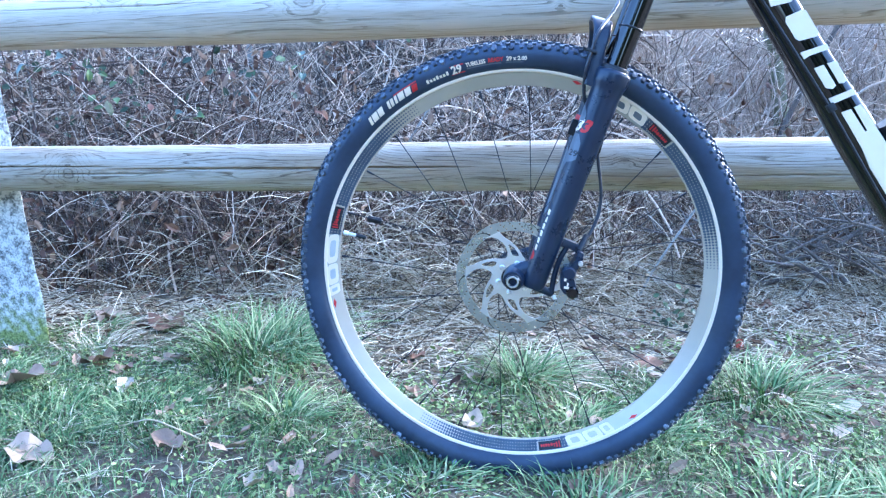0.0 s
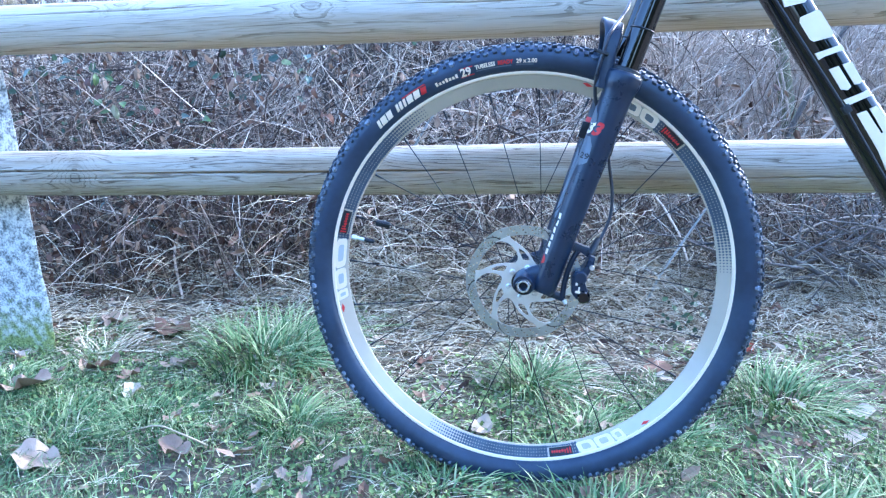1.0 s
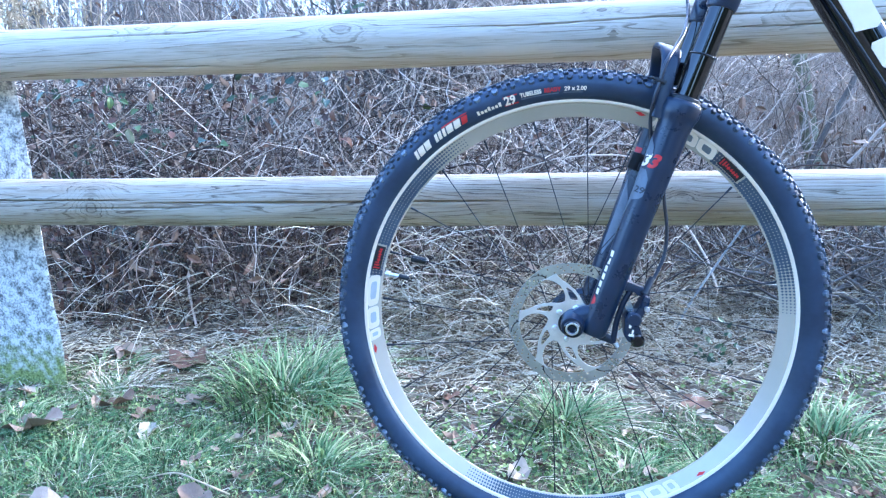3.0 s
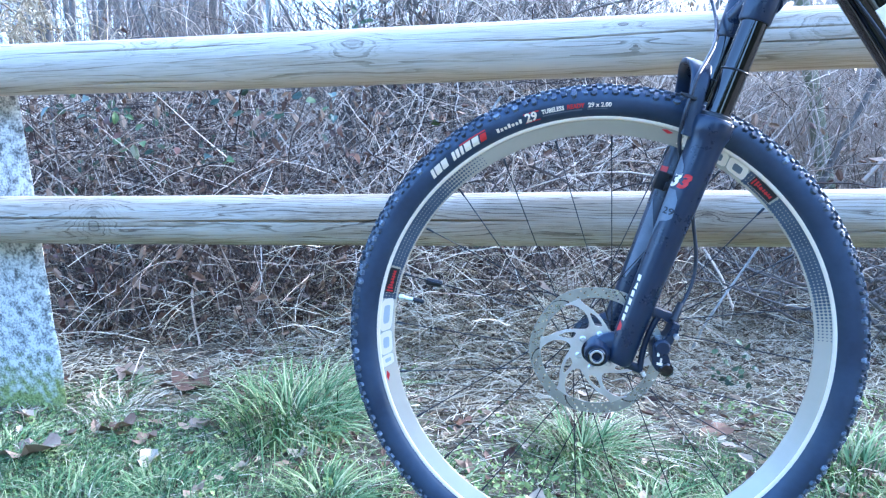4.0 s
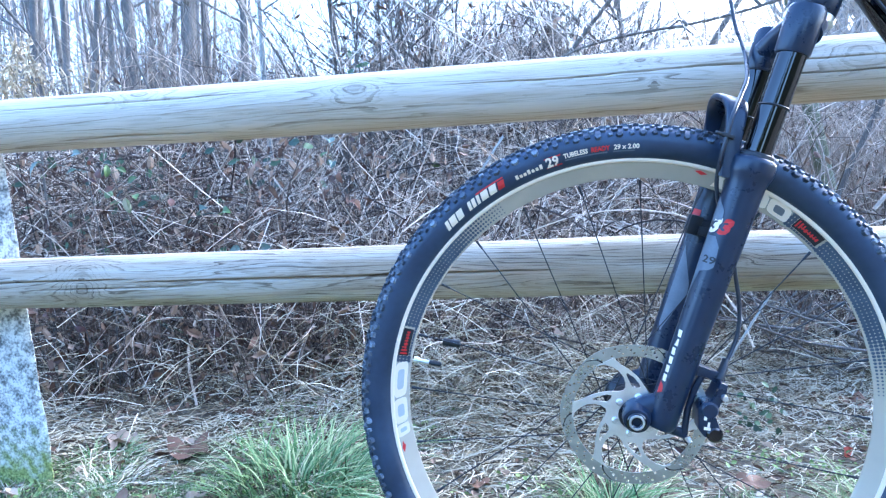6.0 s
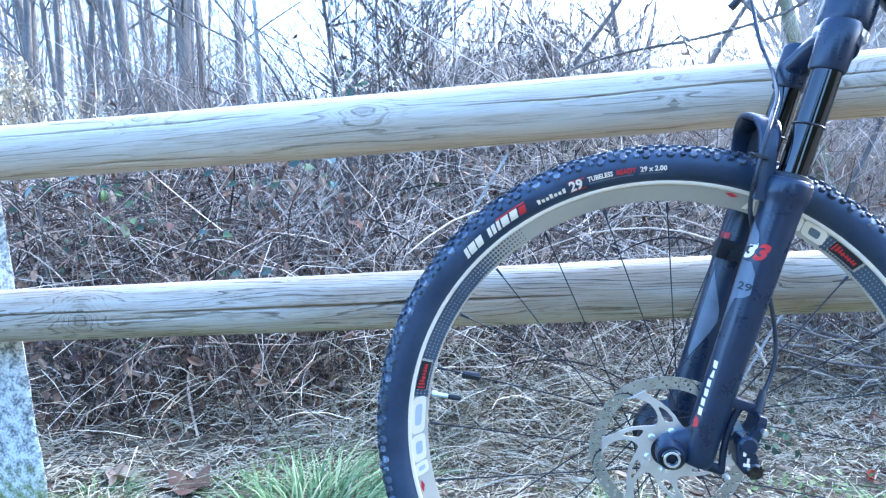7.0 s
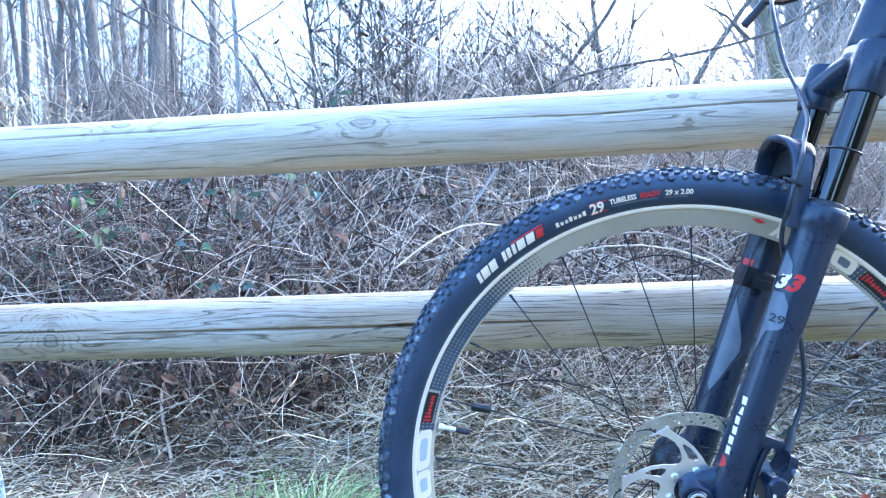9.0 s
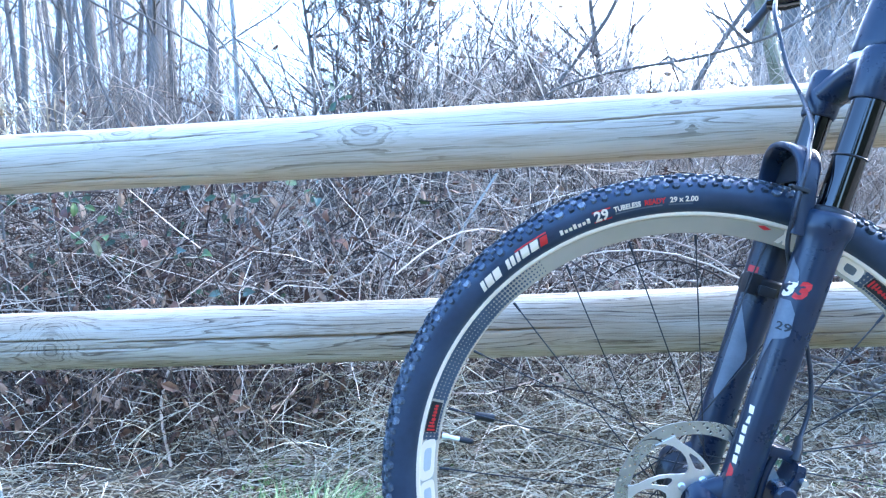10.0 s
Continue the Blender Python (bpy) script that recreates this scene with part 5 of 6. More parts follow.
def make_brush():
    """The tangle of dead canes, bracken and bramble behind the fence."""
    rng = random.Random(11)
    canes, fine, brown, green, straw, stems = Soup(), Soup(), Soup(), Soup(), Soup(), Soup()

    def front(x):
        return 2.05 + 0.18 * math.sin(x * 1.9 + 0.6) + (0.45 if x > 0.35 else 0.0) + 0.12 * wob(x, 0, 2, 3)

    for i in range(12500):
        y = 2.0 + 2.2 * rng.random() ** 1.3
        x = rng.uniform(-1, 1) * (0.85 * y + 0.6) - 0.1
        if y < front(x):
            continue
        z0 = ground_z(x, y)
        top = brush_top(x, y)
        zz = z0 + rng.random() ** 0.8 * top * 0.8
        if y < front(x) + 0.55 * max(0.0, zz - z0 - 0.2):
            continue
        if x > 0.5 and zz - z0 > 0.3 and rng.random() < 0.78:
            continue
        az, el = rng.uniform(0, 6.283), rng.gauss(0.35, 0.6)
        L = rng.uniform(0.12, 0.62)
        d = Vector((math.cos(az) * math.cos(el), math.sin(az) * math.cos(el) * 0.7, math.sin(el)))
        p = Vector((x, y, zz))
        pts = [p.copy()]
        n = rng.randint(4, 6)
        bend = Vector((rng.gauss(0, 0.13), rng.gauss(0, 0.1), rng.gauss(-0.06, 0.12)))
        for k in range(n):
            d = (d + bend + Vector((rng.gauss(0, 0.16), rng.gauss(0, 0.13), rng.gauss(0, 0.16)))).normalized()
            p = p + d * L / n
            pts.append(p.copy())
        if pts[-1].z > z0 + top * 1.15:
            continue
        r = rng.choice((0.0008, 0.001, 0.0012, 0.0015, 0.0018, 0.0022, 0.003))
        # some low left twigs take the dark stem colour for the hollow's shade
        shade_tone = x < -0.75 and zz - z0 < 0.42 and rng.random() < 0.45
        (stems if shade_tone else (canes if r > 0.002 else fine)).stick(pts, r, r * 0.5, 4 if r > 0.002 else 3)
        if rng.random() < 0.16:
            brown.leaf(pts[rng.randint(1, n)], rand_rot(rng), rng.uniform(0.02, 0.05), rng.uniform(0.3, 1.2))
    for i in range(5200):
        y = 2.5 + 2.2 * rng.random()
        x = rng.uniform(-1, 1) * (0.85 * y + 0.5)
        if x > 0.22 * y and rng.random() < 0.87:
            continue
        z0 = ground_z(x, y)
        top = 0.95 + 0.09 * (y - 2.2) + 0.14 * wob(x, y, 0.9, 2.0)
        p = Vector((x, y, z0 + top * (0.3 + 0.7 * rng.random() ** 0.8)))
        az, el = rng.uniform(0, 6.283), rng.gauss(0.15, 0.7)
        d = Vector((math.cos(az) * math.cos(el), math.sin(az) * math.cos(el) * 0.6, math.sin(el)))
        L = rng.uniform(0.12, 0.5)
        pts = [p.copy()]
        for k in range(5):
            d = (d + Vector((rng.gauss(0, 0.25), rng.gauss(0, 0.18), rng.gauss(-0.08, 0.2)))).normalized()
            p = p + d * L / 5
            pts.append(p.copy())
        r = rng.choice((0.001, 0.0014, 0.002, 0.0026))
        fine.stick(pts, r, r * 0.5, 3)
        if rng.random() < 0.1:
            brown.leaf(pts[2], rand_rot(rng), rng.uniform(0.02, 0.05), rng.uniform(0.3, 1.2))
    for i in range(2600):
        y = 2.7 + 1.3 * rng.random()
        x = rng.uniform(-1, 1) * (0.85 * y + 0.4)
        p = Vector((x, y, ground_z(x, y) + 0.85 + 0.5 * rng.random() ** 1.8))
        if x < -0.36 * y and rng.random() < 0.7:
            continue
        a = rng.uniform(0, 6.283)
        d = Vector((math.cos(a), math.sin(a) * 0.5, rng.gauss(0.5, 0.5))).normalized()
        pts = [p.copy()]
        for k in range(4):
            d = (d + Vector((rng.gauss(0, 0.25), rng.gauss(0, 0.2), rng.gauss(0, 0.2)))).normalized()
            p = p + d * rng.uniform(0.03, 0.07)
            pts.append(p.copy())
        fine.stick(pts, rng.uniform(0.0008, 0.0014), 0.0006, 3)
    # upright stems
    for i in range(420):
        y = 2.2 + 2.6 * rng.random()
        x = rng.uniform(-1, 1) * (0.85 * y + 0.6)
        if y < front(x) + 0.1:
            continue
        z0 = ground_z(x, y)
        h = rng.uniform(0.5, 1.25)
        p = Vector((x, y, z0))
        d = Vector((rng.gauss(0, 0.2), rng.gauss(0, 0.15), 1)).normalized()
        pts = [p.copy()]
        for k in range(7):
            d = (d + Vector((rng.gauss(0, 0.1), rng.gauss(0, 0.08), 0))).normalized()
            p = p + d * h / 7
            pts.append(p.copy())
        canes.stick(pts, rng.uniform(0.0018, 0.0045), 0.001, 4)
        for k in range(3, 8):
            if rng.random() < 0.7:
                a = rng.uniform(0, 6.28)
                q = pts[k]
                e = q + Vector((math.cos(a) * 0.12, math.sin(a) * 0.08, rng.uniform(-0.02, 0.12)))
                fine.stick([q, q.lerp(e, 0.5) + Vector((0, 0, 0.015)), e], 0.0012, 0.0006, 3)
    # hanging dry grass at the foot of the tangle
    for i in range(17000):
        x = rng.uniform(-2.3, 2.3)
        y = front(x) + rng.gauss(0.05, 0.18)
        if (x < -0.72 and rng.random() < 0.82) or (x > 0.62 and rng.random() < 0.6):
            continue
        z0 = ground_z(x, y)
        zz = z0 + 0.02 + (0.4 if rng.random() < 0.3 else 0.16) * rng.random() ** 1.8
        az = rng.uniform(0, 6.283)
        L = rng.uniform(0.06, 0.26)
        p = Vector((x, y, zz))
        d = Vector((math.cos(az), math.sin(az) * 0.7, rng.uniform(-0.5, 0.8))).normalized()
        pts = [p.copy()]
        for k in range(3):
            d = (d + Vector((rng.gauss(0, 0.18), rng.gauss(0, 0.15), -0.2))).normalized()
            p = p + d * L / 3
            p.z = max(p.z, z0 + 0.003)
            pts.append(p.copy())
        straw.stick(pts, rng.uniform(0.0006, 0.0015), 0.0006, 3)
    for i in range(1500):
        y = 2.0 + 1.4 * rng.random()
        x = rng.uniform(-1, 1) * (0.85 * y + 0.5)
        if y < front(x) - 0.1:
            continue
        z = ground_z(x, y) + rng.random() * brush_top(x, y) * 0.9
        if x > -0.9 and rng.random() < 0.5:
            continue
        brown.leaf(Vector((x, y, z)), rand_rot(rng), rng.uniform(0.02, 0.06), rng.uniform(0.3, 1.2))
    for i in range(620):
        x, y = -0.3 - 2.0 * rng.random() ** 0.7, rng.uniform(2.2, 2.9)
        brown.leaf(Vector((x, y, ground_z(x, y) + rng.uniform(0.35, 0.95))), rand_rot(rng), rng.uniform(0.02, 0.055), rng.uniform(0.3, 1.2))
    for i in range(900):
        x, y = rng.uniform(-2.0, -0.65), rng.uniform(1.85, 2.5)
        brown.leaf(Vector((x, y, ground_z(x, y) + 0.45 * rng.random() ** 1.6)), rand_rot(rng), rng.uniform(0.02, 0.055), rng.uniform(0.3, 1.2))
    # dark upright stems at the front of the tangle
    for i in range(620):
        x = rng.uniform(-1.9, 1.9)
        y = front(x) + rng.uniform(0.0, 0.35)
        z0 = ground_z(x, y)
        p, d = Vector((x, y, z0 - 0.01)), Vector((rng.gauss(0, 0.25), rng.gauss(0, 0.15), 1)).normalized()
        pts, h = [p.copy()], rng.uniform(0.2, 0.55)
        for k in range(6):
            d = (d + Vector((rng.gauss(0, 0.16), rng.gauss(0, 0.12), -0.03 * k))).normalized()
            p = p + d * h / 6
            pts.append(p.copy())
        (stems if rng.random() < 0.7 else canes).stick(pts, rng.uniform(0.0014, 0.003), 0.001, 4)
    # dense dark stems added on the left to block light over the hollow
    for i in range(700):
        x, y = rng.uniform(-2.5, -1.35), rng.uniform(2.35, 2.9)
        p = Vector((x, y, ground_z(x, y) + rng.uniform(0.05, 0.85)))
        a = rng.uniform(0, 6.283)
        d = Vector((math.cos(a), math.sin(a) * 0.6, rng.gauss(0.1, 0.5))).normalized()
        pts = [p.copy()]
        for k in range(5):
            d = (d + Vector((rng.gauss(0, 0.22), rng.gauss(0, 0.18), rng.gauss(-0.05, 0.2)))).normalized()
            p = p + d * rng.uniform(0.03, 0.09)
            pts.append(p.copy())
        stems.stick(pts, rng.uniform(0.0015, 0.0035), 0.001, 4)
    # more dark-coloured stems, which deepen the shade between the canes
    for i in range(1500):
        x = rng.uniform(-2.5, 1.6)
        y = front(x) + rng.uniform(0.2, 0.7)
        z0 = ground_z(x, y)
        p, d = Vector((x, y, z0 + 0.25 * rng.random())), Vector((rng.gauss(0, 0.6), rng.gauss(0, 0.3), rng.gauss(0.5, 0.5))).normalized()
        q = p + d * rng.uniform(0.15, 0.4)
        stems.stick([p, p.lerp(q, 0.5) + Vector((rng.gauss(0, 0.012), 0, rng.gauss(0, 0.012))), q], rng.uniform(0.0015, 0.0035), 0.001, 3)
    # long arching canes
    for i in range(130):
        y = rng.uniform(2.2, 3.3)
        x = rng.uniform(-1, 1) * (0.85 * y + 0.4)
        z0 = ground_z(x, y)
        p = Vector((x, y, z0 + rng.uniform(0.0, 0.6)))
        a = rng.choice((0.0, 3.14)) + rng.gauss(0, 0.7)
        d = Vector((math.cos(a), math.sin(a) * 0.5, rng.uniform(0.4, 1.6))).normalized()
        L = rng.uniform(0.5, 1.1)
        pts = [p.copy()]
        for k in range(10):
            d = (d + Vector((math.cos(a) * 0.08, 0, -0.17)) + Vector((rng.gauss(0, 0.07), rng.gauss(0, 0.06), rng.gauss(0, 0.06)))).normalized()
            p = p + d * L / 10
            pts.append(p.copy())
        r = rng.uniform(0.002, 0.0042)
        canes.stick(pts, r, r * 0.6, 5)
        if x < -0.9:
            for k in (4, 6, 8):
                if rng.random() < 0.4:
                    green.leaf(pts[k], rand_rot(rng), rng.uniform(0.025, 0.05), 0.3, 0.75)
    for i in range(105):
        x, y = -1.0 - 1.3 * rng.random() ** 0.7, rng.uniform(2.25, 2.6)
        green.leaf(Vector((x, y, ground_z(x, y) + rng.uniform(0.3, 0.85))), Euler((rng.uniform(0.5, 1.4), rng.uniform(-0.6, 0.6), rng.uniform(-1, 1))).to_matrix() @ Euler((0, 0, rng.uniform(0, 6.28))).to_matrix(), rng.uniform(0.025, 0.05), 0.3, 0.8)
    # green bramble leaves
    for cx, cy, cz, n, sp in ((-0.88, 2.35, 0.73, 3, 0.05), (-0.94, 2.34, 0.76, 2, 0.04), (-1.42, 2.55, 0.57, 3, 0.05), (-1.7, 2.4, 0.58, 9, 0.1), (-1.72, 2.4, 0.76, 7, 0.1), (-2.05, 2.4, 0.78, 5, 0.1), (-0.35, 2.48, 0.25, 3, 0.03), (-1.3, 2.3, 0.23, 3, 0.06), (0.42, 1.98, 0.0, 30, 0.04), (-0.92, 2.79, 1.17, 7, 0.035), (-0.7, 2.9, 1.06, 5, 0.1), (-0.2, 2.45, 0.06, 8, 0.08), (1.3, 2.8, 0.3, 6, 0.15), (-1.3, 2.4, 0.42, 4, 0.06)):
        for _ in range(n):
            p = Vector((cx + rng.gauss(0, sp), cy + rng.gauss(0, 0.03), cz + rng.gauss(0, sp)))
            green.leaf(p, Euler((rng.uniform(0.6, 1.4), rng.uniform(-0.5, 0.5), rng.uniform(-1, 1))).to_matrix() @ Euler((0, 0, rng.uniform(0, 6.28))).to_matrix(), rng.uniform(0.025, 0.055) * (0.45 if cz < 0.1 else 1.0), 0.25, 0.8)
    canes.done("bramble_canes", M_CANE, "tangled grey and brown bramble canes", "brush")
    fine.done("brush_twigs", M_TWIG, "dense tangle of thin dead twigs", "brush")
    stems.done("brush_stems", M_STEM, "dark brown stems at the foot of the brush, partly painted shade", "brush")
    straw.done("hanging_straw", M_STRAW, "drooping bleached dry grass at the foot of the brush", "dry grass")
    brown.done("withered_leaves", M_BRACT, "withered brown leaves hanging in the brush", "dead leaves")
    green.done("bramble_leaves", M_GREENLEAF, "scattered green bramble leaves", "leaves")


def leaf_mesh(bm, p, rot, size, asp, curl, rng):
    """A toothed oval leaf, folded along its midrib."""
    n = 9
    rib, left, right = [], [], []
    for k in range(n + 1):
        t = k / n
        w = asp * 0.5 * math.sin(math.pi * t ** 0.8) * (1.0 if k % 2 else 0.88)
        z = curl * 0.25 * math.sin(t * 2.6)
        rib.append(bm.verts.new(p + rot @ (Vector((t, 0, z)) * size)))
        if 0 < k < n:
            left.append(bm.verts.new(p + rot @ (Vector((t - 0.04, w, z + w * 0.35 * curl + rng.uniform(-0.02, 0.02))) * size)))
            right.append(bm.verts.new(p + rot @ (Vector((t - 0.04, -w, z + w * 0.35 * curl + rng.uniform(-0.02, 0.02))) * size)))
    for side in (left, right):
        bm.faces.new((rib[0], rib[1], side[0]))
        bm.faces.new((rib[n], rib[n - 1], side[-1]))
        for k in range(n - 2):
            bm.faces.new((rib[k + 1], rib[k + 2], side[k + 1], side[k]))


M_BLUELEAF = mat("blue_green_leaf", [(0.2, (0.06, 0.095, 0.07)), (0.5, (0.105, 0.145, 0.11)), (0.8, (0.17, 0.21, 0.17))], 40, 0.5, bump=0.08, per_object=0.5)
M_LIMELEAF = mat("yellow_green_leaf", [(0.2, (0.075, 0.12, 0.025)), (0.8, (0.18, 0.23, 0.06))], 40, 0.5, bump=0.08, per_object=0.5)
M_RUSTLEAF = mat("rusty_leaf", [(0.2, (0.05, 0.019, 0.012)), (0.5, (0.12, 0.05, 0.028)), (0.8, (0.22, 0.11, 0.06))], 40, 0.65, bump=0.15, per_object=0.6)


def make_bramble(foot, leaves, label):
    """An arching cane that rises from the ground and carries single leaves given as (x, y, z, size, colour)."""
    rng = random.Random(int(abs(foot[0]) * 977 + len(leaves)))
    x, y = foot
    z0 = ground_z(x, y)
    thing = empty("bramble", pose(x, y, z0), label, "bramble", "brambles in the brush")
    base = Vector((x, y, z0))
    far = Vector(leaves[-1][:3]) - base
    path = smooth_path([(0, 0, -0.02), far * 0.35 + Vector((0.02, 0.02, 0.12 * far.z + 0.03)), far * 0.75 + Vector((0, 0.015, 0.1 * far.z + 0.02)), far + Vector((0, 0.012, 0))], 6)
    bm = bmesh.new()
    tube(bm, path, [0.0026 - 0.0014 * i / (len(path) - 1) for i in range(len(path))], 6)
    cane = part("cane", bm, M_BARK, thing, "thin dark bramble cane", sharp=80)
    for lx, ly, lz, size, colour in leaves:
        q = Vector((lx, ly, lz)) - base
        near = min(path, key=lambda c: (c - q).length)
        bm = bmesh.new()
        tube(bm, [near, near.lerp(q, 0.5) + Vector((0, -0.004, 0.006)), q], [0.0009, 0.0008, 0.0007], 5)
        rot = Euler((radians(rng.uniform(35, 80)), radians(rng.uniform(-25, 25)), radians(rng.uniform(-50, 50)))).to_matrix() @ Euler((0, 0, rng.uniform(0, 6.28))).to_matrix()
        leaf_mesh(bm, q, rot, size * rng.uniform(0.75, 1.0), rng.uniform(0.5, 0.68), rng.uniform(0.5, 1.6), rng)
        part("leaf", bm, (M_BLUELEAF, M_LIMELEAF, M_RUSTLEAF, M_GREENLEAF)[colour], thing, ("pale blue-green leaf", "yellow-green leaf", "rusty brown leaf", "dark green leaf")[colour])


def make_brambles():
    make_bramble((-0.8, 2.36), [(-0.793, 2.2, 0.66, 0.05, 2), (-0.74, 2.2, 0.57, 0.055, 2), (-0.906, 2.3, 0.75, 0.042, 1), (-0.864, 2.3, 0.74, 0.062, 0), (-0.88, 2.3, 0.813, 0.06, 0)], "bramble cane with green and rusty leaves")
    make_bramble((-1.0, 2.02), [(-0.968, 1.95, 0.473, 0.055, 0), (-1.029, 1.95, 0.474, 0.05, 0), (-1.109, 1.87, 0.574, 0.055, 0), (-1.045, 1.87, 0.574, 0.055, 1)], "bramble cane with a yellow-green leaf")
    make_bramble((-1.42, 2.15), [(-1.3, 2.03, 0.6, 0.045, 2), (-1.406, 2.0, 0.642, 0.045, 1), (-1.503, 2.0, 0.631, 0.05, 3), (-1.421, 2.0, 0.678, 0.04, 3), (-1.46, 1.98, 0.66, 0.045, 2), (-1.496, 2.0, 0.695, 0.045, 1), (-1.54, 2.02, 0.72, 0.05, 2), (-1.44, 2.02, 0.71, 0.035, 3), (-1.52, 2.02, 0.74, 0.045, 3)], "bramble cane with a cluster of green leaves")
    make_bramble((-1.58, 2.1), [(-1.604, 2.1, 0.684, 0.06, 2), (-1.619, 2.1, 0.742, 0.06, 2), (-1.689, 1.95, 0.747, 0.07, 0), (-1.56, 1.95, 0.72, 0.05, 3), (-1.5, 1.9, 0.764, 0.065, 0)], "bramble cane with dark rusty and bluish leaves")
    make_bramble((-1.12, 2.3), [(-1.072, 2.2, 0.721, 0.05, 2), (-1.1, 2.2, 0.78, 0.04, 2)], "bramble cane with withered leaves")
    make_bramble((-1.4, 2.12), [(-1.532, 2.05, 0.301, 0.05, 0), (-1.392, 2.03, 0.247, 0.05, 3), (-1.21, 2.05, 0.189, 0.06, 2)], "low bramble cane with few leaves")
    make_bramble((-1.7, 2.15), [(-1.62, 2.02, 0.2, 0.05, 2), (-1.763, 2.05, 0.265, 0.06, 2), (-1.7, 2.05, 0.33, 0.05, 2)], "low bramble cane with rusty leaves")


def grow(soup, p, d, length, r, depth, rng, lift=0.1):
    """A limb that wanders and forks."""
    n = 4 if depth > 0 else 2
    pts = [p.copy()]
    for k in range(n):
        d = (d + Vector((rng.gauss(0, 0.13), rng.gauss(0, 0.13), rng.gauss(lift * 0.5, 0.08)))).normalized()
        p = p + d * length / n
        pts.append(p.copy())
    soup.stick(pts, r, r * 0.45, 5 if r > 0.01 else 3)
    if depth <= 0:
        return
    for k in range(rng.randint(3, 5)):
        q = pts[rng.randint(1, n)]
        a = rng.uniform(0, 6.283)
        e = (d + Vector((math.cos(a), math.sin(a), rng.uniform(-0.2, 0.6))) * rng.uniform(0.5, 1.0)).normalized()
        grow(soup, q, e, length * rng.uniform(0.4, 0.7), r * 0.5, depth - 1, rng, lift)


def make_tree(x, y, r, height, lean, rng, pale=False, depth=2, limbs=9, label="", first=0.25):
    z0 = ground_z(x, y) - 0.05
    m = pose(x, y, z0)
    tree = empty("tree", m, label or "bare winter tree with thin grey branches", "tree", "bare trees behind the fence")
    bm = bmesh.new()
    pts, p = [], Vector((0, 0, 0))
    n = 12
    d = Vector((lean[0], lean[1], 1)).normalized()
    rad = []
    for k in range(n + 1):
        pts.append(p.copy())
        rad.append(r * (1.25 if k == 0 else 1.0) * (1 - 0.75 * k / n))
        d = (d + Vector((rng.gauss(0, 0.022), rng.gauss(0, 0.022), 0.01))).normalized()
        p = p + d * height / n
    tube(bm, pts, rad, 12)
    part("trunk", bm, (M_MOSSBARK if x > 1 else M_BARK_PALE) if pale else M_TRUNK, tree, sharp=80)
    s = Soup()
    for k in range(limbs):
        t = rng.uniform(first, 1.0)
        q = pts[min(n, int(t * n))]
        a = rng.uniform(0, 6.283)
        e = Vector((math.cos(a), math.sin(a), rng.uniform(0.3, 1.1))).normalized()
        grow(s, q, e, height * rng.uniform(0.12, 0.3), r * rng.uniform(0.18, 0.4) * (1.2 - t), depth, rng)
    s.done("crown", M_HAZETWIG if pale else M_TRUNK, "", "", tree, smooth=True)
    return tree


def in_gap(x, y):
    """The clearing through which the open sky shows."""
    return -0.378 < (x + 0.22) / (y - 0.265) < -0.312


